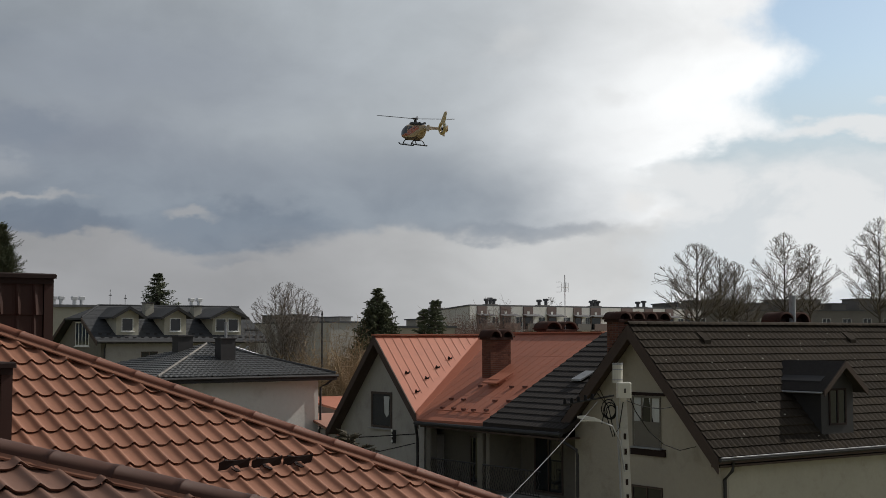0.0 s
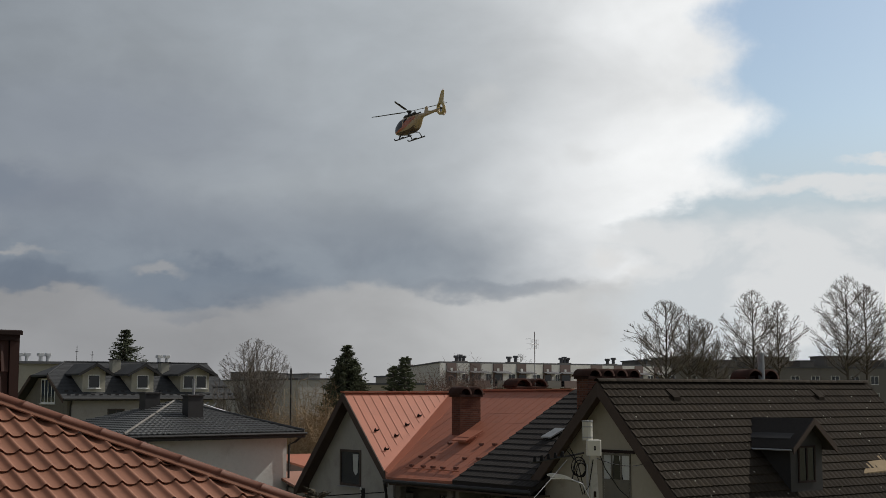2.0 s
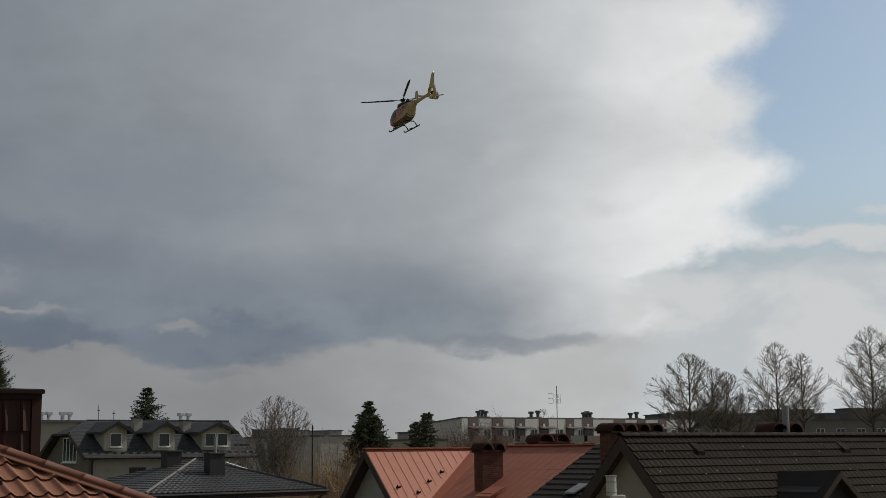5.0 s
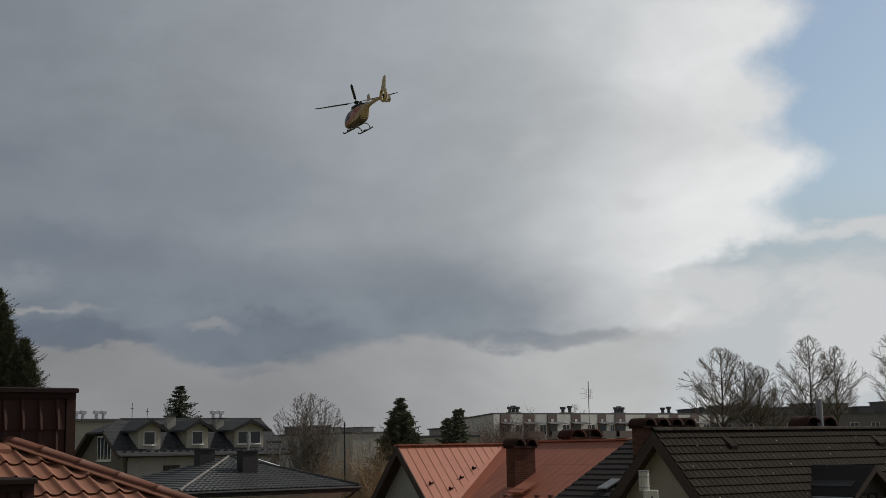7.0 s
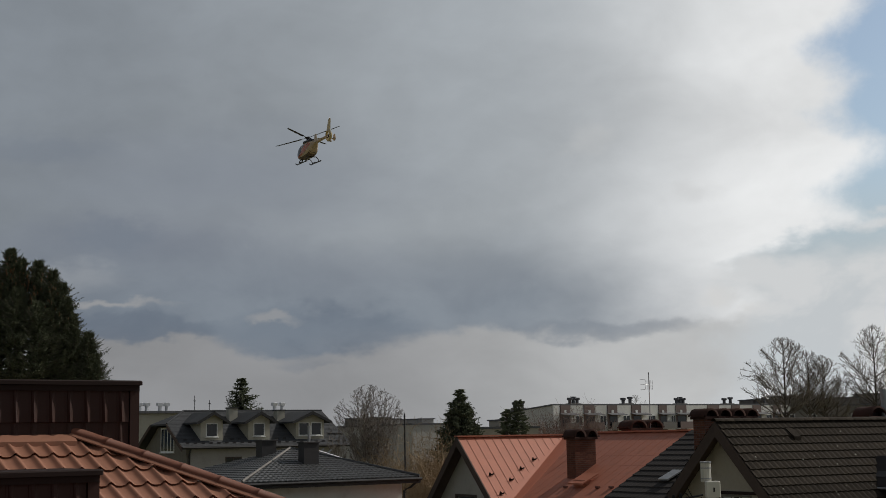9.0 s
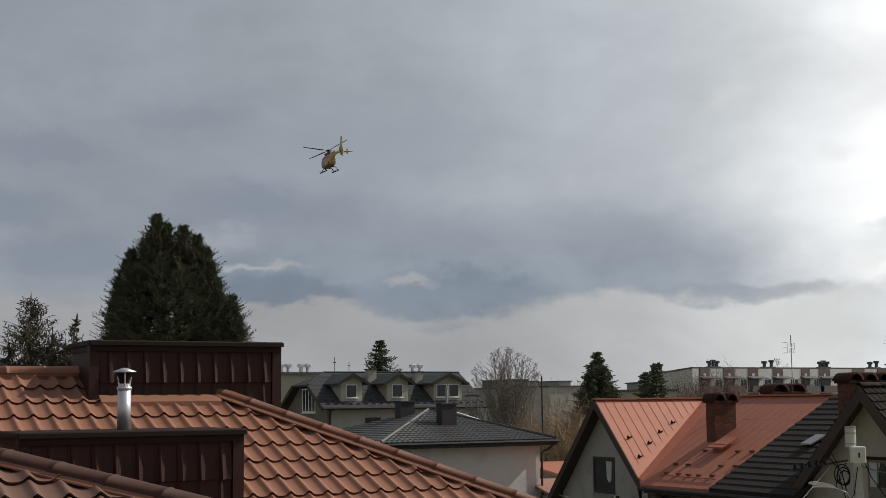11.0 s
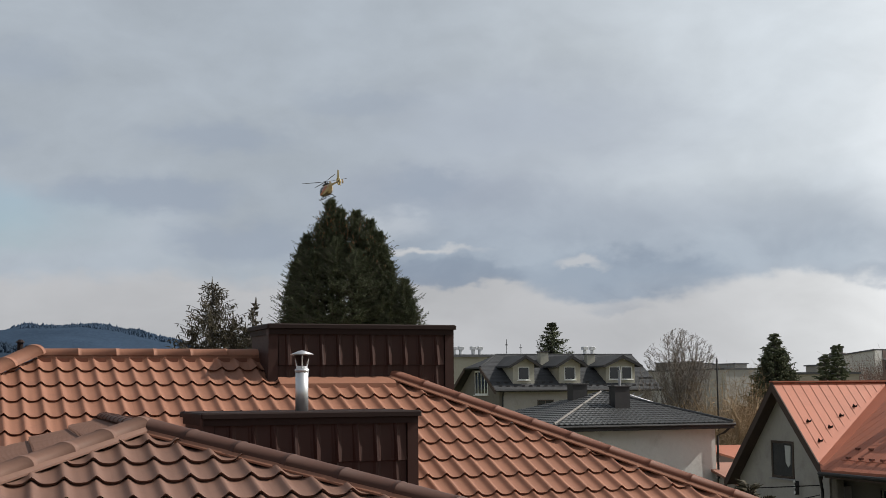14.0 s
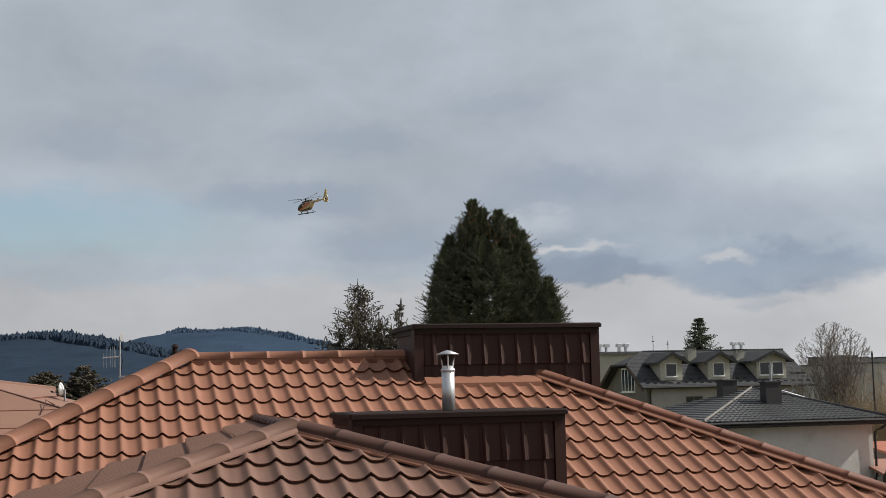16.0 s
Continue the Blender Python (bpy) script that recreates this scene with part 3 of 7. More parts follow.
def hip_deck(s, x0, x1, t, k, drop, thick=0.12):
    """A hipped deck below the tiles: ridge from x0 to x1, eaves t metres out in plan."""
    e = [(x0 - t, -t), (x1 + t, -t), (x1 + t, t), (x0 - t, t)]
    z = -t * k - drop
    a, b = (x0, 0, -drop), (x1, 0, -drop)
    p = [(x, y, z) for x, y in e]
    s.add([a, b] + p + [(x, y, z - thick) for x, y, _ in p], [(0, 2, 3, 1), (1, 3, 4), (1, 4, 5, 0), (0, 5, 2), (2, 6, 7, 3), (3, 7, 8, 4), (4, 8, 9, 5), (5, 9, 6, 2), (6, 9, 8, 7)])


def near_house():
    h = thing("house", NEAR, "neighbouring house with a hipped terracotta tile roof", "house")
    t = 5.2
    deck = Shape()
    hip_deck(deck, 0, RIDGE, t, NEAR_TAN, 0.03)
    part("roof_deck", deck, M["cap"], h)
    walls = Shape()
    z = -t * NEAR_TAN - 0.15
    walls.box(-t + 0.6, RIDGE + t - 0.6, -t + 0.6, t - 0.6, -8.8, z)
    part("wall", walls, M["render_cream"], h)
    tiled_slope(h, NEAR_SLOPE, 0, 14, lambda q: -q, lambda q: RIDGE + q)
    # the two hips and the ridge between them
    k = NEAR_TAN
    cap_row(h, (-4.8, -4.8, -4.8 * k + 0.02), (-0.02, -0.02, 0.05), 0.41, 0.125, "tile")
    cap_row(h, (RIDGE + 4.8, -4.8, -4.8 * k + 0.03), (3.62, -0.49, -0.49 * k + 0.05), 0.42, 0.085, "cap", 0.04)
    cap_row(h, (0.04, 0.02, 0.03), (2.33, 0.02, 0.03), 0.385, 0.10, "tile")
    part("ridge_board", Shape().box(0.0, 2.35, -0.075, 0.075, -0.06, 0.028), M["tile"], h)
    comb = Shape().box(-0.07, 0.07, -0.11, -0.10, -0.06, 0.0).mesh("ridge_comb", M["cap"])
    for i in range(13):
        part("ridge_comb", comb, None, h).location = (0.06 + i * PITCH, 0, 0)
    # left slope seen edge-on, plain sheet with caps
    nub = Shape().tube([(-0.15, 0.25, 0.0), (-0.15, 0.25, 0.17)], 0.03, 8).tube([(-0.15, 0.25, 0.17), (-0.15, 0.25, 0.2)], [0.05, 0.02], 8)
    part("vent_pipe", nub, M["clad_dark"], h)
    # snow stops near the lower right hip
    stop = Shape()
    stop.slab([(-0.15, 0.0, -0.01), (-0.07, 0.0, 0.0), (-0.03, 0.0, 0.035), (0.03, 0.0, 0.035), (0.07, 0.0, 0.0), (0.15, 0.0, 0.015), (0.16, 0.015, 0.10), (0.12, 0.015, 0.085), (0.0, 0.015, 0.075), (-0.1, 0.015, 0.085), (-0.15, 0.015, 0.06)], (0, -0.008, 0))
    stop.box(-0.02, 0.02, 0.0, 0.16, -0.004, 0.008)
    stop.slab([(-0.03, -0.01, 0.0), (0.03, -0.01, 0.0), (0.02, -0.1, 0.02), (-0.02, -0.1, 0.02)], (0, 0, 0.01))
    me = stop.mesh("snow_stop", M["clad_dark"])
    for i in range(3):
        ob = part("snow_stop", me, None, h, "dark brown snow stop")
        ob.matrix_local = Matrix.Rotation(NEAR_SLOPE, 4, "X") @ Matrix.Translation((4.95 + 0.335 * i, -10 * STEP - 0.19, 0.035))
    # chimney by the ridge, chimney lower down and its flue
    big = clad_chimney(NEAR, "clad_chimney", "wide chimney clad in ribbed terracotta sheet, darkened for shade, beside the ridge", 2.31, 4.27, 0.6, -0.25, -0.75, 0.30, -0.085)
    fl = Shape()
    fl.slab([(2.36, -0.60, -0.205), (3.62, -0.60, -0.205), (3.62, -0.72, -0.275), (2.36, -0.72, -0.275)], (0, -0.005, -0.02))
    fl.box(2.36, 3.62, -0.725, -0.715, -0.33, -0.275)
    part("base_flashing", fl, M["tile"], big, "terracotta base flashing")
    low = clad_chimney(NEAR, "clad_chimney", "low chimney clad in ribbed terracotta sheet, darkened for shade, in mid roof", 1.2, 3.02, 2.93, 2.0, -1.75, -0.575, -0.965)
    flue = thing("flue_pipe", NEAR @ pose(2.12, -2.5, -0.525), "shiny stainless steel flue with a conical rain cap", "chimney pipe")
    part("pipe", Shape().tube([(0, 0, -0.02), (0, 0, 0.36)], 0.058, 20), M["steel"], flue, smooth=True)
    part("collar", Shape().tube([(0, 0, 0.345), (0, 0, 0.36), (0, 0, 0.375)], [0.061, 0.066, 0.061], 20), M["steel"], flue)
    part("socket", Shape().tube([(0, 0, 0.376), (0, 0, 0.40)], [0.052, 0.05], 20), M["steel"], flue)
    for q in (0.3, 2.4, 4.5):
        part("strut", Shape().tube([(0.05 * math.cos(q), 0.05 * math.sin(q), 0.37), (0.07 * math.cos(q), 0.07 * math.sin(q), 0.51)], 0.007, 6), M["steel"], flue)
    part("rain_cap", Shape().tube([(0, 0, 0.50), (0, 0, 0.505), (0, 0, 0.535), (0, 0, 0.54)], [0.10, 0.104, 0.03, 0.005], 24), M["steel"], flue, smooth=True)
    part("inner_cone", Shape().tube([(0, 0, 0.41), (0, 0, 0.495)], [0.035, 0.075], 16), M["clad_dark"], flue)


near_house()

WING = pose(-4.395, 8.079, 8.215, 0, 0, 34.0)


def front_wing():
    """The low wing before the taller roof: a ridge that runs back into it, hipped towards the front; the hips meet at its origin."""
    k = 0.27
    slope = math.atan(k)
    t, back = 3.2, 4.3
    w = thing("low_wing", WING, "low wing with a shallow hipped terracotta tile roof", "house wing")
    deck = Shape()
    z = -t * k - 0.03
    deck.add([(0, 0, -0.03), (0, back, -0.03), (-t, -t, z), (t, -t, z), (t, back, z), (-t, back, z)] + [(x, y, z - 0.12) for x, y in ((-t, -t), (t, -t), (t, back), (-t, back))],
             [(0, 2, 3), (0, 3, 4, 1), (0, 1, 5, 2), (1, 4, 5), (2, 6, 7, 3), (3, 7, 8, 4), (4, 8, 9, 5), (5, 9, 6, 2), (6, 9, 8, 7)])
    part("roof_deck", deck, M["cap"], w)
    part("wall", Shape().box(-t + 0.5, t - 0.5, -t + 0.5, back - 0.2, -8.2, z - 0.13), M["render_cream"], w)
    tiled_slope(w, slope, 0, 9, lambda q: -q, lambda q: q, mat="wing_tile", single=200)
    side = part("left_slope", Shape().box(-2.0, -1.9, 0.4, 0.5, -0.7, -0.66), M["cap"], w)
    tiled_slope(side, slope, 0, 8, lambda q: -4.0, lambda q: q, Matrix.Rotation(-math.pi / 2, 4, "Z"), "wing_tile", 60)
    cap_row(w, (2.75, -2.75, -2.75 * k + 0.03), (0.0, 0.0, 0.04), 0.40, 0.085, "cap_dark", 0.03)
    cap_row(w, (-2.75, -2.75, -2.75 * k + 0.035), (-0.02, -0.02, 0.05), 0.36, 0.085, "wing_tile", 0.03, flat=0.65)
    cap_row(w, (0.0, 4.1, 0.03), (0.0, 0.05, 0.04), 0.4, 0.075, "cap_dark", flat=0.6)


front_wing()


# ---- pieces shared by the houses ----
def course_slope(parent, o, along, down, rows, step, left, right, mat, pitch=0.3, lift=0.03, high=0.03, name="tile_course"):
    """Courses of wavy tiles, each a strip of its own. o: the upper start; along and down: unit vectors; left(v), right(v): bounds v metres down."""
    o, along, down = Vector(o), Vector(along).normalized(), Vector(down).normalized()
    up = along.cross(down)
    if up.z < 0:
        up = -up
    for r in range(rows):
        v0, v1 = r * step, (r + 1) * step
        l0, r0, l1, r1 = left(v0), right(v0), left(v1), right(v1)
        if r1 - l1 < 0.05 and r0 - l0 < 0.05:
            continue
        n = max(2, round(max(r1 - l1, r0 - l0) / pitch)) * 4
        s = Shape()
        for v, w, l, q in ((v0 - 0.02, 0.0, l0, r0), (v1 - 0.01, lift, l1, r1), (v1, lift * 0.1, l1, r1)):
            for i in range(n + 1):
                u = l + (q - l) * i / n
                wave = high * (0.5 + 0.5 * math.cos(2 * math.pi * u / pitch)) if i % 4 else high * (0.5 + 0.5 * math.cos(2 * math.pi * u / pitch))
                s.v.append(tuple(o + along * u + down * v + up * (w + wave)))
        k = n + 1
        for j in range(2):
            s.f += [(j * k + i, (j + 1) * k + i, (j + 1) * k + i + 1, j * k + i + 1) for i in range(n)]
        part(name, s, M[mat], parent)


def window(parent, m, w, h, frame_mat="white", sill=True, bars=1, curtain=False, deep=0.12, fw=0.06, open_bar=True):
    """A window in an upright wall: m stands at its middle, looking out along -y."""
    win = part("window", Shape().box(-w / 2, w / 2, 0.02, deep, -h / 2, h / 2), M["clad_dark"], parent)
    win.matrix_local = m
    f = Shape()
    for x0, x1, z0, z1 in ((-w / 2, -w / 2 + fw, -h / 2, h / 2), (w / 2 - fw, w / 2, -h / 2, h / 2), (-w / 2 + fw, w / 2 - fw, -h / 2, -h / 2 + fw), (-w / 2 + fw, w / 2 - fw, h / 2 - fw, h / 2)):
        f.box(x0, x1, -0.03, 0.02, z0, z1)
    for i in range(bars):
        x = -w / 2 + w * (i + 1) / (bars + 1)
        f.box(x - fw / 2, x + fw / 2, -0.028, 0.02, -h / 2 + fw, h / 2 - fw)
    part("window_frame", f, M[frame_mat], win)
    p = Shape().box(-w / 2 + fw, w / 2 - fw, -0.005, 0.012, -h / 2 + fw, h / 2 - fw)
    part("pane", p, M["pane"], win)
    if curtain:
        c = Shape()
        for sx in (-1, 1):
            c.slab([(sx * (w / 2 - fw), -0.009, h / 2 - fw), (sx * w * 0.08, -0.009, h / 2 - fw), (sx * w * 0.28, -0.009, -h * 0.15), (sx * (w / 2 - fw), -0.009, -h / 2 + fw)], (0, 0.003, 0))
        part("curtain", c, M["curtain"], win)
    if sill:
        part("window_sill", Shape().bevel_box(-w / 2 - 0.06, w / 2 + 0.06, -0.12, 0.02, -h / 2 - 0.05, -h / 2 - 0.002, 0.01), M["zinc" if frame_mat != "white" else "white"], win)
    return win


def out_x(x, y, z):
    """Pose of a wall opening that looks along -x."""
    return pose(x, y, z, 0, 0, -90)


def out_y(x, y, z):
    """Pose of a wall opening that looks along -y."""
    return pose(x, y, z)


def brick_chimney(m, name, label, length, depth, z0, z1, arches, bricks=True, rise=1.05):
    """A brick stack along x with a cover of round arches across it."""
    ch = thing(name, m, label, "chimney")
    part("shaft", Shape().box(-length / 2, length / 2, -depth / 2, depth / 2, z0, z1), M["mortar"] if bricks else M["brick"], ch)
    if bricks:
        one = Shape().bevel_box(-0.12, 0.12, -0.012, 0.03, -0.03, 0.03, 0.004).mesh("brick", M["brick"])
        half = Shape().bevel_box(-0.055, 0.055, -0.012, 0.03, -0.03, 0.03, 0.004).mesh("brick", M["brick"])
        rows = int((z1 - z0) / 0.075)
        for r in range(rows):
            z = z1 - 0.04 - r * 0.075
            for face, span in ((0, length), (1, depth)):
                n = max(1, round(span / 0.25))
                w = span / n
                for i in range(n + (r % 2)):
                    u = -span / 2 + (i + (0.5 if r % 2 == 0 else 0.0)) * w
                    end = r % 2 and i in (0, n)
                    u = -span / 2 + w * 0.25 if end and i == 0 else span / 2 - w * 0.25 if end else u
                    ob = part("brick", half if end else one, None, ch)
                    ob.matrix_local = pose(u, -depth / 2, z) if face == 0 else pose(-length / 2, u, z, 0, 0, -90)
    top = Shape().bevel_box(-length / 2 - 0.07, length / 2 + 0.07, -depth / 2 - 0.08, depth / 2 + 0.08, z1, z1 + 0.08, 0.015)
    part("crown_slab", top, M["clay"], ch)
    w = (length + 0.16) / arches
    y0, y1 = -depth / 2 - 0.1, depth / 2 + 0.1
    for i in range(arches + 1):
        x = -length / 2 - 0.08 + i * w
        part("pier", Shape().box(x - 0.06, x + 0.06, y0 + 0.02, y1 - 0.02, z1 + 0.08, z1 + 0.14), M["clay"], ch)
    for i in range(arches):
        x = -length / 2 - 0.08 + (i + 0.5) * w
        inner = w / 2 - 0.075
        arc = [math.pi * k / 10 for k in range(11)]
        s = Shape()
        rings = [[(x + r * math.cos(q), y, z1 + 0.09 + r * rise * math.sin(q)) for q in arc] for y, r in ((y0, inner), (y0, w / 2), (y1, w / 2), (y1, inner))]
        s.loft(rings + [rings[0]], closed=False, caps=False)
        part("arch_tile", s, M["clay"], ch, "half-round clay cover tile", True)
        # dark block put in for the shade under the arch
        part("flue_shade", Shape().box(x - inner * 0.7, x + inner * 0.7, -depth * 0.25, depth * 0.25, z1 + 0.08, z1 + 0.2), M["clad_dark"], ch)
    return ch


def downpipe(parent, pts, r=0.05, mat="iron"):
    return part("downpipe", Shape().tube(pts, r, 8), M[mat], parent)


# ---- the semi-detached house: orange sheet half and brown tiled half ----
SEMI = pose(0, 0, 0, 0, 0, 34.0)


def gable_wing(h, x0, x1, ridge_y, ridge_z, yr, zr, yl, zl, wall_mat, roof_mat_r, roof_mat_l, over=0.5, board=0.34, thick=0.16):
    """A wing with its gable at x0 (looking along -x), ridge along x. yr, zr: right eave; yl, zl: left eave."""
    wx = x0 + over
    kr, kl = (ridge_z - zr) / (ridge_y - yr), (ridge_z - zl) / (yl - ridge_y)
    for mt, ye, ze in ((roof_mat_r, yr, zr), (roof_mat_l, yl, zl)):
        pts = [(x0, ridge_y, ridge_z), (x0, ye, ze), (x1, ye, ze), (x1, ridge_y, ridge_z)]
        part("roof_slab", Shape().slab(pts, (0, 0, -0.04)), M[mt], h)
        part("roof_boarding", Shape().slab([(x, y, z - 0.043) for x, y, z in pts], (0, 0, -thick + 0.043)), M["board"], h, "dark stained boarding")
    for ye, ze in ((yr, zr), (yl, zl)):
        b = Shape().slab([(x0 - 0.03, ridge_y, ridge_z + 0.02), (x0 - 0.03, ye, ze + 0.02), (x0 - 0.03, ye, ze - board), (x0 - 0.03, ridge_y, ridge_z - board)], (0.05, 0, 0))
        part("barge_board", b, M["board"], h)
    inr, inl = yr + 0.35, yl - 0.35
    zz = lambda y: ridge_z - thick - 0.02 - ((ridge_y - y) * kr if y < ridge_y else (y - ridge_y) * kl)
    w = Shape().slab([(wx, inr, 0), (wx, inr, zz(inr)), (wx, ridge_y, ridge_z - thick - 0.02), (wx, inl, zz(inl)), (wx, inl, 0)], (0.3, 0, 0))
    part("gable_wall", w, M[wall_mat], h)
    return wx, inr, inl


def semi_house():
    h = thing("semi_detached_house", SEMI, "semi-detached house, half orange sheet roof, half dark brown tiles", "house")
    # --- orange wing: its ridge at y = RY, its right slope at 45 degrees
    RY, RZ = 43.40, 8.58
    P = lambda x, y, up=0.0: (x, y, 6.31 + 0.55 * (x - 28.13) + up)
    valley = lambda x: RY - RZ + 6.31 + 0.55 * (x - 28.13)
    wx, inr, inl = gable_wing(h, 27.1, 32.4, RY, RZ, 40.35, 5.53, 47.06, 4.74, "render_grey", "orange", "orange_dull")
    k = (RZ - 5.53) / (RY - 40.35)
    wing = lambda x, y, up=0.0: (x, y, RZ - (RY - y) * k + up)
    for i in range(12):
        x = 27.48 + i * 0.395
        # each seam ends in the valley
        yv = min(RY - 0.2, valley(x) + 0.28 - 0.04 * i)
        s = Shape().slab([wing(x - 0.011, RY - 0.01, 0.018), wing(x + 0.011, RY - 0.01, 0.018), wing(x + 0.011, yv, 0.018), wing(x - 0.011, yv, 0.018)], (0, 0.02, -0.03))
        part("standing_seam", s, M["orange_dull"], h)
    part("ridge_strip", Shape().slab([(27.05, RY + 0.12, RZ + 0.01), (27.05, RY - 0.12, RZ + 0.01), (32.3, RY - 0.12, RZ + 0.01), (32.3, RY + 0.12, RZ + 0.01)], (0, 0, 0.05)), M["orange"], h)
    part("valley_strip", Shape().slab([wing(27.12, valley(27.12) + 0.3, 0.012), wing(27.12, valley(27.12), 0.02), wing(32.2, valley(32.2), 0.02), wing(32.0, valley(32.0) + 0.05, 0.012)], (0, 0, -0.03)), M["orange"], h, "bright orange valley flashing")
    part("valley_strip", Shape().slab([P(27.12, valley(27.12), 0.02), P(27.0, valley(27.0) - 0.35, 0.012), P(31.6, valley(31.6) - 0.8, 0.012), P(32.2, valley(32.2), 0.02)], (0, 0, -0.03)), M["orange"], h, "bright orange valley flashing")
    hook = Shape()
    hook.slab([(-0.10, 0, 0), (0.10, 0, 0), (0.13, -0.02, 0.10), (0.02, -0.03, 0.05), (-0.06, -0.02, 0.13)], (0, -0.02, 0.0))
    hook.box(-0.03, 0.03, 0.0, 0.1, -0.01, 0.03)
    hm = hook.mesh("snow_hook", M["clad_dark"])
    for x, y in ((27.64, 41.93), (29.16, 42.11), (28.40, 41.72), (27.64, 41.25), (29.98, 42.44)):
        ob = part("snow_hook", hm, None, h, "dark snow hook")
        ob.location = wing(x, y, 0.03)
    window(h, out_x(wx, 43.62, 5.72), 1.5, 1.38, "frame_brown", True, 0, False, 0.15, 0.09)
    part("net_curtain", Shape().slab([(wx - 0.02, 43.45, 6.25), (wx - 0.02, 43.05, 6.25), (wx - 0.02, 43.1, 5.55), (wx - 0.02, 43.25, 5.45), (wx - 0.02, 43.4, 5.6)], (0.006, 0, 0)), M["curtain"], h, "pale net curtain in the gable window")
    part("wing_wall", Shape().box(wx + 0.31, 32.5, inr, inl, 0, 4.9), M["render_grey"], h)
    # --- main slope, orange and dark halves, on one plane
    part("roof_slab", Shape().slab([P(26.78, 39.92), P(26.86, 36.1), P(32.4, 36.1), P(32.4, 43.2), P(27.15, valley(27.15))], (0, 0, -0.15)), M["orange_dull"], h, "faded orange standing sheet")
    for i in range(14):
        y = 36.5 + i * 0.46
        x0 = 26.82 if y < 39.9 else 27.1 if y < 40.2 else 28.13 + (y + 0.5 - valley(28.13)) / 0.55
        part("standing_seam", Shape().slab([P(32.35, y - 0.008, 0.006), P(32.35, y + 0.008, 0.006), P(x0, y + 0.008, 0.006), P(x0, y - 0.008, 0.006)], (0, 0, -0.02)), M["orange_dull"], h)
    for x, y0, y1 in ((30.85, 36.3, 39.3), (30.25, 36.2, 37.6), (28.3, 37.0, 39.6)):
        part("sheet_joint", Shape().slab([P(x, y0, 0.005), P(x + 0.03, y0, 0.005), P(x + 0.03, y1, 0.005), P(x, y1, 0.005)], (0, 0, -0.02)), M["orange_dull"], h)
    part("roof_slab", Shape().slab([P(26.86, 36.09), P(26.9, 31.9), P(32.4, 31.9), P(32.4, 36.09)], (0, 0, -0.15)), M["dark_tile"], h)
    course_slope(h, P(32.4, 36.06, 0.01), (0, -1, 0), (-1, 0, -0.55), 18, 0.352, lambda v: 0.0, lambda v: 4.2, "dark_tile", 0.22, 0.03, 0.022)
    part("roof_slab", Shape().slab([(32.4, 31.9, 8.655), (32.4, 43.5, 8.655), (38.4, 43.5, 5.3), (38.4, 31.9, 5.3)], (0, 0, -0.15)), M["orange_dull"], h)
    part("ridge_strip", Shape().slab([(32.28, 36.1, 8.65), (32.52, 36.1, 8.65), (32.52, 43.3, 8.65), (32.28, 43.3, 8.65)], (0, 0, 0.06)), M["orange"], h)
    hk = Shape().box(-0.05, 0.05, -0.09, 0.09, 0.0, 0.07).box(-0.02, 0.14, -0.02, 0.02, 0.0, 0.03)
    hm = hk.mesh("snow_guard", M["guard"])
    for x, y in ((27.47, 39.34), (27.47, 38.63), (27.46, 38.02), (27.47, 37.45), (27.51, 36.75), (28.0, 39.53), (28.01, 38.79), (28.05, 36.97), (28.09, 36.24), (28.85, 38.9), (28.89, 37.1), (28.92, 36.38)):
        ob = part("snow_guard", hm, None, h, "small orange snow guard")
        ob.location = P(x, y, 0.005)
    part("snow_rail", Shape().tube([P(27.3, 36.3, 0.06), P(27.3, 39.5, 0.06)], 0.02, 6), M["orange_dull"], h)
    hatch = part("roof_hatch", Shape().slab([P(28.75, 37.8, 0.24), P(28.75, 38.65, 0.24), P(29.5, 38.65, 0.16), P(29.5, 37.8, 0.16)], (0, 0, -0.05)).box(28.95, 29.5, 37.9, 38.55, 6.6, 7.0), M["orange_dull"], h, "low sheet roof hatch")
    part("skylight", Shape().slab([P(29.2, 33.75, 0.2), P(29.2, 34.25, 0.2), P(29.85, 34.25, 0.12), P(29.85, 33.75, 0.12)], (0, 0, -0.05)), M["zinc"], h, "propped-open skylight sash")
    # eave gutter, recessed front with balcony
    part("gutter", Shape().tube([P(26.72, 40.0, -0.1), P(26.78, 31.9, -0.1)], 0.07, 8), M["iron"], h)
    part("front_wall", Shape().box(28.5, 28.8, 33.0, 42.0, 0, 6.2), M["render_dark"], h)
    part("soffit", Shape().slab([(26.8, 32.0, 5.36), (26.8, 39.8, 5.36), (28.6, 41.7, 5.36), (28.6, 32.0, 5.36)], (0, 0, -0.06)), M["board"], h)
    part("balcony_floor", Shape().box(27.0, 28.5, 33.2, 41.6, 2.95, 3.2), M["render_grey"], h)
    for y in (36.6, 39.7):
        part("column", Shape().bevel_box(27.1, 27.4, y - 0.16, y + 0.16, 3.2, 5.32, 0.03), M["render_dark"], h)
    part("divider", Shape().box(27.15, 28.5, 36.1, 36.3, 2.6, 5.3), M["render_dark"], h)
    for y0, y1 in ((33.3, 36.4), (36.8, 39.5)):
        rail = part("railing", Shape().tube([(27.07, y0, 4.2), (27.07, y1, 4.2)], 0.025, 6).tube([(27.07, y0, 3.4), (27.07, y1, 3.4)], 0.02, 6), M["iron"], h)
        n = int((y1 - y0) / 0.13)
        bal = Shape().tube([(0, 0, 0), (-0.05, 0.02, 0.2), (0.0, -0.02, 0.4), (-0.05, 0.02, 0.6), (0, 0, 0.8)], 0.012, 5).mesh("baluster", M["iron"])
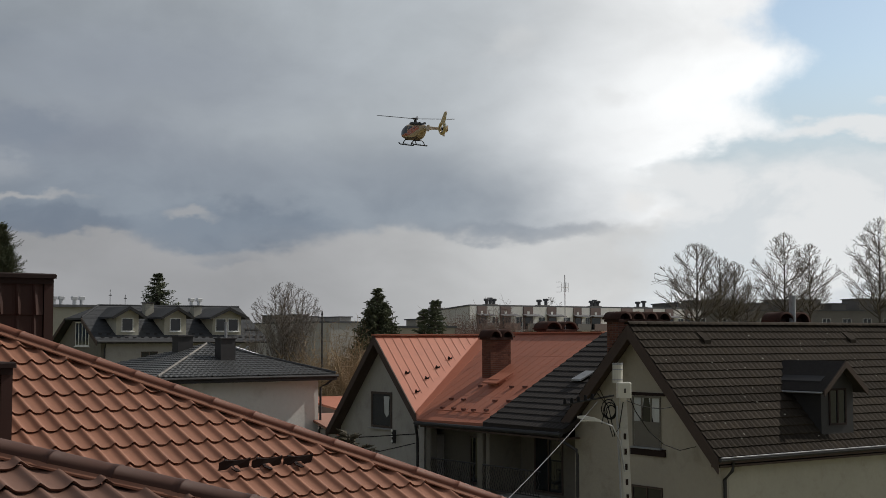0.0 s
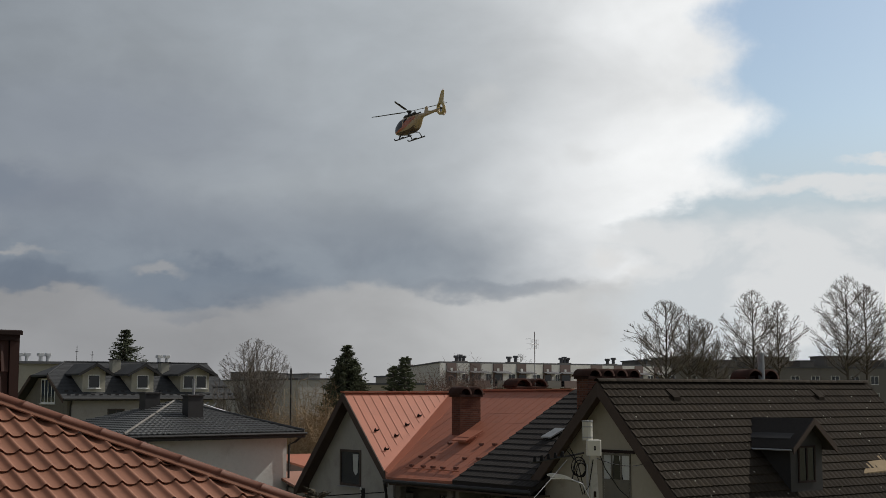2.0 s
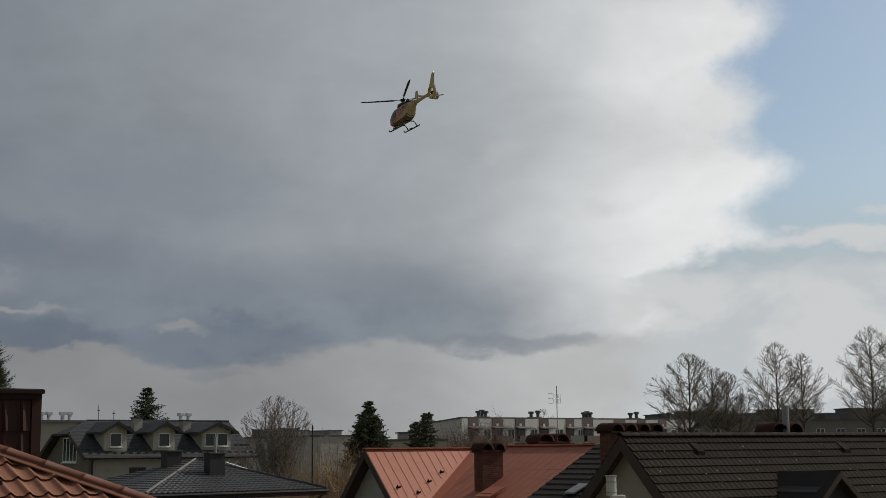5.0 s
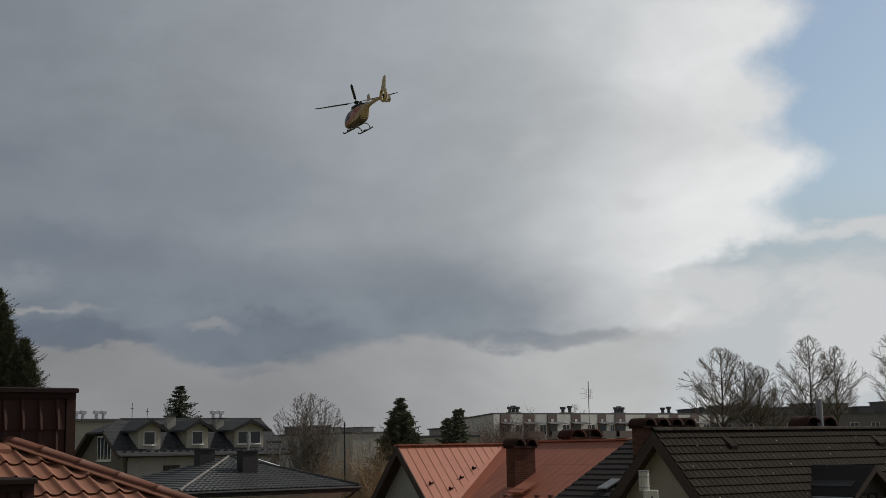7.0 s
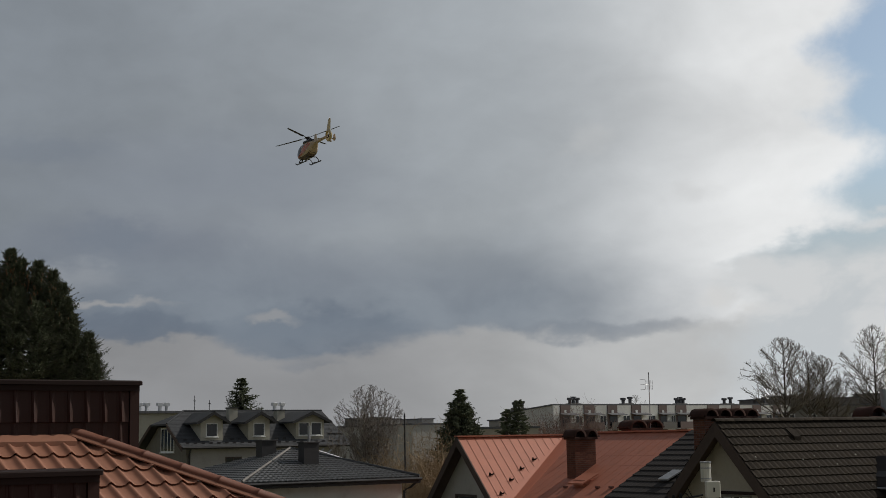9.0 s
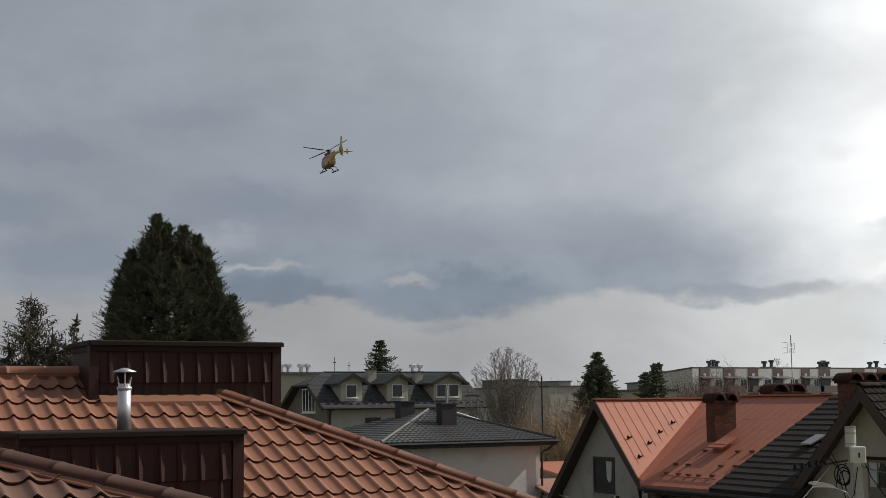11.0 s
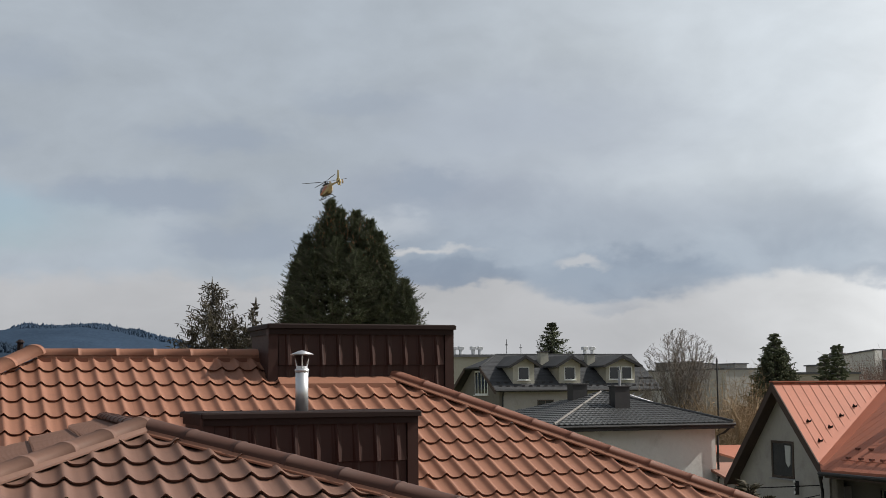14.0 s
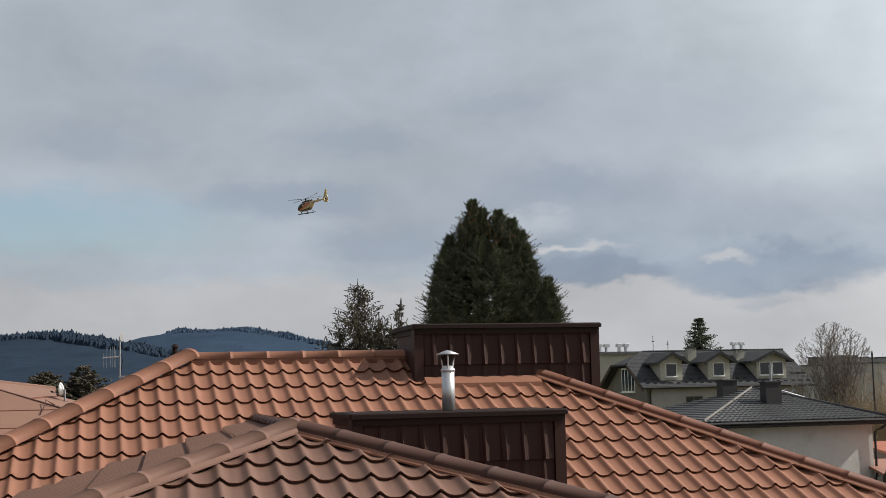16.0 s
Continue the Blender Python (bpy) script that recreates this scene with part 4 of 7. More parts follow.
        for i in range(n):
            ob = part("baluster", bal, None, rail)
            ob.location = (27.07, y0 + (i + 0.5) * (y1 - y0) / n, 3.4)
    window(h, out_x(28.5, 34.6, 4.3), 1.5, 2.0, "frame_brown", False, 1)
    window(h, out_x(28.5, 38.4, 4.1), 1.3, 1.7, "frame_brown", False, 1)
    downpipe(h, [(26.75, 40.0, 5.35), (26.9, 40.15, 5.05), (27.2, 40.55, 4.8), (27.25, 40.6, 0.1)], 0.055)
    # --- brown wing
    wx, inr, inl = gable_wing(h, 27.2, 40.2, 29.27, 8.86, 25.72, 5.16, 32.6, 5.62, "render_cream", "brown_tile", "brown_tile", 0.45, 0.42)
    BY, BZ = 29.27, 8.86
    kb = (BZ - 5.16) / (BY - 25.72)
    kl = (BZ - 5.62) / (32.6 - BY)
    length, length_l = math.hypot(3.55, 3.70), math.hypot(3.33, 3.24)
    course_slope(h, (27.2, BY, BZ + 0.01), (1, 0, 0), (0, -1, -kb), 16, length / 16, lambda v: 0.0, lambda v: 13.0, "brown_tile", 0.22, 0.04, 0.022)
    course_slope(h, (27.2, BY, BZ + 0.01), (1, 0, 0), (0, 1, -kl), 15, length_l / 15, lambda v: 0.0, lambda v: 13.0, "brown_tile", 0.22, 0.04, 0.022)
    capm = Shape()
    arc = [math.pi * k / 8 for k in range(9)]
    capm.loft([[(y, 0.11 * math.cos(q) * s, 0.09 * math.sin(q) * s) for q in arc] for y, s in ((0, 1.0), (0.36, 1.08), (0.365, 0.9))], False, False)
    me = capm.mesh("ridge_tile", M["brown_tile"], True)
    for i in range(36):
        ob = part("ridge_tile", me, None, h)
        ob.location = (27.15 + i * 0.362, BY, BZ + 0.03)
    for x in (29.94, 36.87):
        vt = Shape().slab([(x - 0.14, BY - 0.24, BZ - 0.19), (x + 0.14, BY - 0.24, BZ - 0.19), (x + 0.14, BY - 0.61, BZ - 0.45), (x - 0.14, BY - 0.61, BZ - 0.45)], (0, 0, -0.2))
        part("vent_tile", vt, M["brown_tile"], h, "raised vent tile")
    rng = random.Random(17)
    spots = Shape()
    for i in range(70):
        x, v = rng.uniform(27.6, 39.5), rng.uniform(0.3, length - 0.3)
        y, z = BY - v * 3.55 / length, BZ + 0.06 - v * 3.70 / length
        r = rng.uniform(0.012, 0.035)
        spots.tube([(x, y, z), (x, y - 0.008, z + 0.012)], [r, r * 0.6], 6)
    part("lichen_spots", spots, M["lichen"], h, "pale lichen spots on brown tiles", kind="stuff")
    part("side_wall", Shape().box(wx + 0.31, 39.8, inr, inl, 0, 5.3), M["render_yellow"], h, "pale yellow side wall")
    part("gutter", Shape().tube([(27.2, 25.65, 5.12), (40.2, 25.65, 5.14)], 0.055, 8), M["iron"], h)
    part("gutter_edge", Shape().tube([(27.2, 25.60, 5.19), (40.2, 25.60, 5.21)], 0.012, 6), M["wire"], h, "bright metal gutter lip")
    part("eave_soffit", Shape().box(27.3, 40.1, 25.75, inr + 0.02, 4.90, 4.96), M["board"], h)
    downpipe(h, [(27.75, 25.67, 5.05), (27.75, 25.72, 4.8), (27.75, 26.0, 4.55), (27.75, 26.0, 0.1)], 0.05)
    downpipe(h, [(26.8, 32.1, 5.55), (26.88, 32.08, 5.3), (27.05, 31.5, 5.02), (27.05, 31.45, 4.85), (27.05, 31.45, 0.1)], 0.05)
    window(h, out_x(wx, 28.98, 6.0), 1.2, 1.5, "render_dark", True, 2, True, 0.14, 0.05)
    part("roller_blind", Shape().box(wx - 0.03, wx - 0.012, 28.45, 29.5, 5.3, 6.0), M["render_dark"], h, "faded grey lower blind")
    part("lintel", Shape().box(wx - 0.05, wx + 0.02, 28.2, 29.75, 6.77, 6.86), M["clad_dark"], h)
    part("sill_shadow_board", Shape().box(wx - 0.06, wx + 0.02, 28.2, 29.65, 5.0, 5.22), M["clad_dark"], h)
    window(h, out_x(wx, 29.0, 3.3), 1.3, 1.6, "frame_brown", True, 1)
    # roof dormer of the brown wing
    c, hw, yf = 32.75, 0.74, 26.1
    ze, zp = 7.18, 7.78
    slope_z = lambda y: BZ - (BY - y) * kb
    # near-black body colour carries the shadow on the dormer's faces
    dm = part("dormer", Shape().slab([(c - hw, yf, slope_z(yf) - 0.1), (c + hw, yf, slope_z(yf) - 0.1), (c + hw, yf, ze), (c, yf, zp - 0.1), (c - hw, yf, ze)], (0, 2.1, 0)), M["iron"], h, "small gabled dormer coloured black for the shadow on it")
    back = BY - (BZ - zp) / kb + 0.1
    for sx in (-1, 1):
        part("dormer_roof", Shape().slab([(c, yf - 0.35, zp), (c + sx * (hw + 0.27), yf - 0.35, ze - 0.28), (c + sx * (hw + 0.27), back - 0.9, ze - 0.28), (c, back, zp)], (0, 0, -0.1)), M["dark_tile"], dm)
        part("dormer_barge", Shape().slab([(c, yf - 0.37, zp + 0.01), (c + sx * (hw + 0.28), yf - 0.37, ze - 0.27), (c + sx * (hw + 0.28), yf - 0.37, ze - 0.45), (c, yf - 0.37, zp - 0.2)], (0, 0.04, 0)), M["board"], dm)
    window(dm, out_y(c, yf, 6.4), 0.8, 1.1, "clad_dark", False, 1)
    part("dormer_gutter", Shape().tube([(c - hw - 0.32, yf - 0.3, ze - 0.33), (c - hw - 0.32, back - 1.0, ze - 0.33)], 0.03, 6), M["wire"], dm)
    sk = Shape().slab([(36.0, 26.45, 6.0), (37.6, 26.45, 6.05), (37.6, 26.95, 6.5), (36.9, 26.95, 6.45)], (0, 0, -0.06))
    part("skylight", sk, M["sash"], h, "propped-open skylight sash")
    # stacks on the roofs
    brick_chimney(SEMI @ pose(29.9, 39.3, 0), "brick_chimney", "red brick chimney with two round arched covers", 0.95, 0.5, 6.7, 8.42, 2)
    brick_chimney(SEMI @ pose(30.35, 32.2, 0), "brick_chimney", "long red brick chimney with four arched covers", 2.2, 0.55, 7.2, 9.0, 4, True, 0.85)
    brick_chimney(SEMI @ pose(34.1, 40.9, 0), "brick_chimney", "low round-topped brick chimney behind the orange ridge", 1.5, 0.6, 7.2, 8.74, 2, True, 0.75)
    brick_chimney(SEMI @ pose(36.95, 31.6, 0), "brick_chimney", "dark brick chimney with two arches behind the brown ridge", 1.5, 0.6, 7.0, 8.95, 2, False, 0.8)
    st = thing("flue_pipe", SEMI @ pose(36.95, 31.3, 8.9), "pale round metal flue behind the brown ridge", "chimney pipe")
    part("pipe", Shape().tube([(0, 0, -0.6), (0, 0, 1.0)], 0.12, 12), M["zinc"], st)
    part("collar", Shape().tube([(0, 0, 1.0), (0, 0, 1.06)], 0.14, 12), M["zinc"], st)
    aerial(SEMI @ pose(34.34, 40.6, 0), 8.2, 11.0, 10.5)


def aerial(m, z0, z1, zy, yaw=20.0):
    a = thing("tv_aerial", m, "thin grey television aerial on a mast", "antenna")
    part("mast", Shape().tube([(0, 0, z0), (0, 0, z1)], 0.018, 6), M["zinc"], a)
    for dz in (-0.2, 0.0, 0.2):
        part("reflector_bar", Shape().box(-0.34, -0.32, -0.14, 0.14, zy + dz, zy + dz + 0.012), M["zinc"], a)
    boom = part("boom", Shape().tube([(-0.3, 0, 0), (0.3, 0, 0)], 0.012, 6), M["zinc"], a)
    boom.matrix_local = pose(0, 0, zy, 0, 0, yaw)
    rod = Shape().tube([(0, 0, -0.19), (0, 0, 0.19)], 0.007, 5).mesh("rod", M["zinc"])
    for x in (-0.28, -0.14, 0.05, 0.16, 0.28):
        ob = part("rod", rod, None, boom)
        ob.location = (x, 0, 0)
    return a


semi_house()


# ---- dark hipped house ----
def black_house():
    m = pose(-10.25, 52.0, 0, 0, 0, 38.0)
    h = thing("hipped_house", m, "pale rendered house with a graphite hipped tile roof", "house")
    zb, za = 6.94, 8.22
    W, D, ax, ay = 8.38, 8.5, 4.5, 4.3
    A = Vector((ax, ay, za))
    c = [Vector((0, 0, zb)), Vector((W, 0, zb)), Vector((W, D, zb)), Vector((0, D, zb))]
    deck = Shape()
    deck.add([A] + c + [p + Vector((0, 0, -0.2)) for p in c], [(0, 1, 2), (0, 2, 3), (0, 3, 4), (0, 4, 1), (1, 5, 6, 2), (2, 6, 7, 3), (3, 7, 8, 4), (4, 8, 5, 1), (5, 8, 7, 6)])
    part("roof_deck", deck, M["black_tile"], h)
    L = math.hypot(ay, za - zb)
    course_slope(h, (0, ay, za + 0.012), (1, 0, 0), (0, -ay, zb - za), 16, L / 16, lambda v: ax - ax * v / L, lambda v: ax + (W - ax) * v / L, "black_tile", 0.24, 0.032, 0.03)
    L2 = math.hypot(ax, za - zb)
    course_slope(h, (ax, 0, za + 0.012), (0, 1, 0), (-ax, 0, zb - za), 16, L2 / 16, lambda v: ay - ay * v / L2, lambda v: ay + (D - ay) * v / L2, "black_tile", 0.24, 0.032, 0.03)
    part("hip_flashing", Shape().tube([A + Vector((0, 0, 0.05)), c[0] + Vector((0, 0, 0.08))], 0.05, 6), M["panel_grey"], h, "pale grey hip strip")
    part("hip_cap", Shape().tube([A + Vector((0, 0, 0.04)), c[1] + Vector((0, 0, 0.06))], 0.07, 6), M["black_tile"], h)
    part("wall", Shape().box(0.5, W - 0.5, 0.6, D - 0.6, 0, zb - 0.2), M["render_white"], h, "pale grey rendered wall")
    part("fascia", Shape().box(-0.02, W + 0.02, -0.06, -0.01, zb - 0.24, zb + 0.0), M["iron"], h)
    part("fascia", Shape().box(-0.06, -0.01, -0.02, D, zb - 0.24, zb + 0.0), M["iron"], h)
    part("gutter", Shape().tube([(-0.05, -0.1, zb - 0.06), (W + 0.05, -0.1, zb - 0.06)], 0.06, 8), M["iron"], h)
    downpipe(h, [(W - 0.1, -0.1, zb - 0.1), (W - 0.3, 0.2, zb - 0.4), (W - 0.45, 0.5, zb - 0.55), (W - 0.45, 0.55, 0)], 0.05)
    for x0, x1, y0, y1, z0, z1 in ((3.87, 4.58, 1.95, 2.45, 7.2, 8.46), (3.15, 3.85, 4.35, 4.9, 7.3, 8.57)):
        ch = thing("clad_chimney", m, "square chimney clad in black sheet on the graphite roof", "chimney", "black chimneys")
        part("shaft", Shape().box(x0, x1, y0, y1, z0, z1), M["iron"], ch)
        part("cap_plate", Shape().bevel_box(x0 - 0.05, x1 + 0.05, y0 - 0.05, y1 + 0.05, z1, z1 + 0.06, 0.01), M["iron"], ch)
    f = thing("flue_pipe", m @ pose(4.25, 2.2, 8.5), "slim pale flue on a black chimney", "chimney pipe")
    part("pipe", Shape().tube([(0, 0, 0), (0, 0, 0.62)], 0.06, 10), M["zinc"], f)
    part("collar", Shape().tube([(0, 0, 0.62), (0, 0, 0.68)], 0.075, 10), M["zinc"], f)
    for pts in ([(5.7, 4.4, 7.75), (6.2, 4.3, 8.2)], [(6.05, 4.4, 7.7), (6.6, 4.3, 8.15)], [(5.9, 4.2, 8.1), (7.5, 4.2, 7.64)], [(8.25, 4.3, 7.2), (8.4, 4.3, 7.45), (8.6, 4.3, 7.25)]):
        part("roof_bracket", Shape().tube(pts, 0.032, 6), M["wire"], h, "bright metal roof bracket")


black_house()


# ---- house with three dormers ----
def dormer_house():
    h = thing("dormer_house", SEMI, "long house with a grey roof and three cream dormers", "house")
    x0, x1, y0, y1, ze, zr, yr = 31.5, 44.2, 84.9, 94.3, 8.3, 10.78, 89.6
    k = (zr - ze) / (yr - y0)
    zj, xj = 9.9, 33.3
    ya, yb = y0 + (zj - ze) / k, y1 - (zj - ze) / k
    F = Shape().slab([(x0, y0, ze), (x1, y0, ze), (x1 - 0.1, yr, zr), (xj, yr, zr), (x0, ya, zj)], (0, 0, -0.15))
    part("roof_slab", F, M["grey_shingle"], h)
    part("roof_slab", Shape().slab([(x0, y1, ze), (x0, yb, zj), (xj, yr, zr), (x1 - 0.1, yr, zr), (x1, y1, ze)], (0, 0, -0.15)), M["grey_shingle"], h)
    part("half_hip", Shape().slab([(x0, ya, zj), (xj, yr, zr), (x0, yb, zj)], (0, 0, -0.12)), M["grey_shingle"], h)
    part("roof_slab", Shape().slab([(x1, y0, ze), (x1, y1, ze), (x1 - 0.1, yr, zr)], (0, 0, -0.15)), M["grey_shingle"], h)
    L = math.hypot(yr - y0, zr - ze)
    course_slope(h, (x0, yr, zr + 0.01), (1, 0, 0), (0, -1, -k), 26, L / 26, lambda v: max(0.0, (xj - x0) * (1 - v / (L * (zr - zj) / (zr - ze)))), lambda v: x1 - x0 - 0.1 * (1 - v / L), "grey_shingle", 0.4, 0.014, 0.006, "shingle_course")
    for pa, pb in (((x0, y0, ze), (x0, ya, zj)), ((x0, y1, ze), (x0, yb, zj))):
        part("barge_board", Shape().slab([(x0 - 0.05, pa[1], pa[2]), (x0 - 0.05, pb[1], pb[2]), (x0 - 0.05, pb[1], pb[2] - 0.3), (x0 - 0.05, pa[1], pa[2] - 0.3)], (0.06, 0, 0)), M["board"], h)
    for a, b in (((x0, ya, zj + 0.03), (xj, yr, zr + 0.04)), ((xj, yr, zr + 0.04), (x1 - 0.1, yr, zr + 0.04))):
        part("hip_cap", Shape().tube([a, b], 0.07, 6), M["grey_shingle"], h)
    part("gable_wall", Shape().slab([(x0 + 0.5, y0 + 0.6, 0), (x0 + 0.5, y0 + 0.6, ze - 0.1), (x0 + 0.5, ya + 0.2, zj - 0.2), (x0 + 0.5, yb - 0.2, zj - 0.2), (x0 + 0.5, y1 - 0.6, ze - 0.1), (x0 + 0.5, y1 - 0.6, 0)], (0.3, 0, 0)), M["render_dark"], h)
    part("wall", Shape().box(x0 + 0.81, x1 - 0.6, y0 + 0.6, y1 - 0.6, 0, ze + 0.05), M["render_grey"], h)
    part("gutter", Shape().tube([(x0, y0 - 0.06, ze - 0.05), (x1, y0 - 0.06, ze - 0.05)], 0.07, 6), M["iron"], h)
    window(h, out_x(x0 + 0.5, 89.1, 8.8), 2.7, 1.7, "white", True, 3, False, 0.12, 0.10)
    for y in (87.5, 91.0):
        window(h, out_x(x0 + 0.5, y, 6.6), 1.0, 1.3, "white", True, 1, True)
    for x in (35.4, 38.5, 41.5):
        window(h, out_y(x, y0 + 0.6, 6.9), 1.2, 1.4, "frame_brown", True, 1)
    downpipe(h, [(x0 + 0.6, y0, ze - 0.1), (x0 + 0.7, y0 + 0.5, ze - 0.5), (x0 + 0.7, y0 + 0.52, 0)], 0.06)
    for a, b, n in ((33.07, 34.66, 1), (36.53, 38.13, 1), (40.13, 42.34, 2)):
        c, hw = (a + b) / 2, (b - a) / 2
        yf, zt, zp = y0 + 0.75, 10.08, 10.66
        zb = ze + (yf - y0) * k - 0.1
        d = part("dormer", Shape().slab([(a, yf, zb), (b, yf, zb), (b, yf, zt), (c, yf, zp - 0.12), (a, yf, zt)], (0, 3.3, 0)), M["render_yellow"], h, "cream roof dormer")
        for sx in (-1, 1):
            part("dormer_roof", Shape().slab([(c, yf - 0.45, zp), (c + sx * (hw + 0.4), yf - 0.45, zt - 0.13), (c + sx * (hw + 0.4), yf + 3.4, zt - 0.13), (c, yf + 4.2, zp)], (0, 0, -0.12)), M["grey_shingle"], d)
            part("dormer_barge", Shape().slab([(c, yf - 0.48, zp + 0.01), (c + sx * (hw + 0.42), yf - 0.48, zt - 0.12), (c + sx * (hw + 0.42), yf - 0.48, zt - 0.32), (c, yf - 0.48, zp - 0.22)], (0, 0.05, 0)), M["iron"], d)
        for i in range(n):
            x = c + (i - (n - 1) / 2) * 0.95
            window(d, out_y(x, yf, 9.42), 0.84, 0.92, "white", True, 0, False, 0.1, 0.06)
    guard = Shape().box(-0.12, 0.12, -0.02, 0.02, 0.0, 0.1).mesh("snow_guard", M["iron"])
    for r, n in ((0.35, 22), (0.8, 20), (1.3, 8)):
        for i in range(n):
            x = (x0 + 0.5 + i * 0.56) if r < 1 else (42.4 + i * 0.22)
            if r > 0.5 and any(lo - 0.5 < x < hi + 0.5 for lo, hi in ((33.07, 34.66), (36.53, 38.13), (40.13, 42.34))):
                continue
            ob = part("snow_guard", guard, None, h, "dark snow guard")
            ob.location = (x, y0 + r, ze + r * k + 0.03)
    for x, w, up in ((36.45, 0.62, 10.95), (40.1, 0.6, 10.78)):
        ch = thing("chimney", SEMI @ pose(x, 88.4, 0), "small cream chimney on the grey roof", "chimney", "cream chimneys")
        part("shaft", Shape().box(-w / 2, w / 2, -0.3, 0.3, 9.8, up), M["render_yellow"], ch)
        part("cap_plate", Shape().box(-w / 2 - 0.08, w / 2 + 0.08, -0.38, 0.38, up, up + 0.07), M["iron"], ch)
    # pale neighbour behind, with bright vent cowls on its flat roof
    n = thing("flat_roofed_house", SEMI @ pose(34, 104, 0), "cream flat-roofed building behind the dormer house", "building")
    part("wall", Shape().box(-4, 15, 0, 10, 0, 11.0), M["render_yellow"], n)
    part("roof_edge", Shape().box(-4.3, 15.3, -0.3, 10.3, 11.0, 11.2), M["felt"], n)
    for x, z in ((6.0, 1.35), (7.3, 0.95)):
        part("roof_mast", Shape().tube([(x, 1.0, 11.15), (x, 1.0, 11.15 + z)], 0.025, 5).box(x - 0.12, x + 0.12, 0.98, 1.02, 11.2 + z * 0.6, 11.26 + z * 0.6), M["iron"], n)
    for x in (1.3, 1.9, 3.0, 3.6, 13.2, 13.9):
        v = thing("vent_cowl", SEMI @ pose(34 + x, 105, 11.18), "short bright metal roof vent", "vent", "roof vents")
        part("pipe", Shape().tube([(0, 0, 0), (0, 0, 0.45)], 0.15, 10), M["steel"], v)
        part("hood", Shape().bevel_box(-0.24, 0.24, -0.24, 0.24, 0.45, 0.72, 0.04), M["steel"], v)


dormer_house()


# ---- apartment blocks ----
def roof_pots(m, n, label="square roof stack with pale cowls"):
    v = thing("roof_stack", m, label, "roof vent", "roof stacks")
    part("plinth", Shape().box(-1.0, 1.0, -0.5, 0.5, 0, 0.55), M["panel_grey"], v)
    for i in range(n):
        x = -0.65 + 1.3 * i / max(1, n - 1)
        pot = part("pot", Shape().tube([(x, 0, 0.55), (x, 0, 1.0 + 0.15 * (i % 2))], 0.24, 8), M["felt"], v)
        part("cowl", Shape().tube([(x, 0, z) for z in (1.0 + 0.15 * (i % 2), 1.06 + 0.15 * (i % 2), 1.3 + 0.15 * (i % 2), 1.34 + 0.15 * (i % 2))], [0.34, 0.42, 0.42, 0.36], 8), M["felt"], pot)


def pale_block():
    """Four storeys; maroon stair strips with balconies between pale panels, a roof that falls to the back."""
    m = pose(6.75, 179.9, 0, 0, 0, 36.0)
    b = thing("apartment_block", m, "four-storey panel block, pale walls with maroon strips", "apartment building")
    L, D, H, fl = 47.0, 12.0, 12.8, 2.9
    part("wall", Shape().slab([(0, 0.3, 0), (0, 0.3, H), (0, D, H - 0.9), (0, D, 0)], (L, 0, 0)), M["panel"], b)
    part("parapet", Shape().slab([(-0.12, 0.1, H), (-0.12, 0.1, H + 0.2), (-0.12, D + 0.1, H - 0.7), (-0.12, D + 0.1, H - 0.9)], (L + 0.24, 0, 0)), M["felt"], b)
    strips = [(1.2, 2.9), (5.3, 7.2), (9.5, 11.3), (13.9, 15.7), (19.0, 20.6), (22.3, 24.4), (28.6, 31.0), (33.5, 35.3), (38.0, 39.8), (42.3, 44.1)]
    ends = [x for pair in strips for x in pair]
    for i, (a, c) in enumerate(zip([0.0] + ends, ends + [L])):
        dark = i % 2 == 1
        w = c - a
        part("facade_panel", Shape().box(a + 0.04, c - 0.04, 0.05 if dark else 0.1, 0.32, 0, H - 0.003), M["panel_dark" if dark else "panel"], b)
        for f in range(4):
            z = 2.0 + f * fl
            if dark:
                if f == 3:
                    part("vent_opening", Shape().box((a + c) / 2 - 0.2, (a + c) / 2 + 0.2, 0.02, 0.06, H - 1.05, H - 0.65), M["white"], b)
                lg = part("balcony", Shape().box(a - 0.1, c + 0.9, -0.9, 0.1, z - 1.25, z - 1.12), M["panel"], b)
                part("balcony_front", Shape().box(a - 0.1, c + 0.9, -0.95, -0.88, z - 1.25, z - 0.25), M["panel_grey" if i % 4 == 1 else "panel_dark"], lg)
                part("balcony_window", Shape().box(a + 0.3, c - 0.2, 0.0, 0.045, z - 1.0, z + 0.6), M["pane"], lg)
                if f == 3:
                    part("canopy", Shape().slab([(a - 0.2, -1.0, z + 0.8), (c + 1.0, -1.0, z + 0.8), (c + 1.0, 0.05, z + 1.05), (a - 0.2, 0.05, z + 1.05)], (0, 0, -0.08)), M["felt"], lg)
            elif w > 1.3:
                window(b, out_y((a + c) / 2 + 0.35, 0.1, z), min(1.4, w * 0.5), 1.4, "white", True, 1, f % 2 == 0)
    for x, n in ((-1.0 + 2.2, 2), (6.7, 3), (16.5, 2), (26.9, 3), (36.7, 2), (44.0, 2)):
        roof_pots(m @ pose(x, 4.0 if x > 2 else 9.5, H - 0.15 if x > 2 else H - 0.6), n)


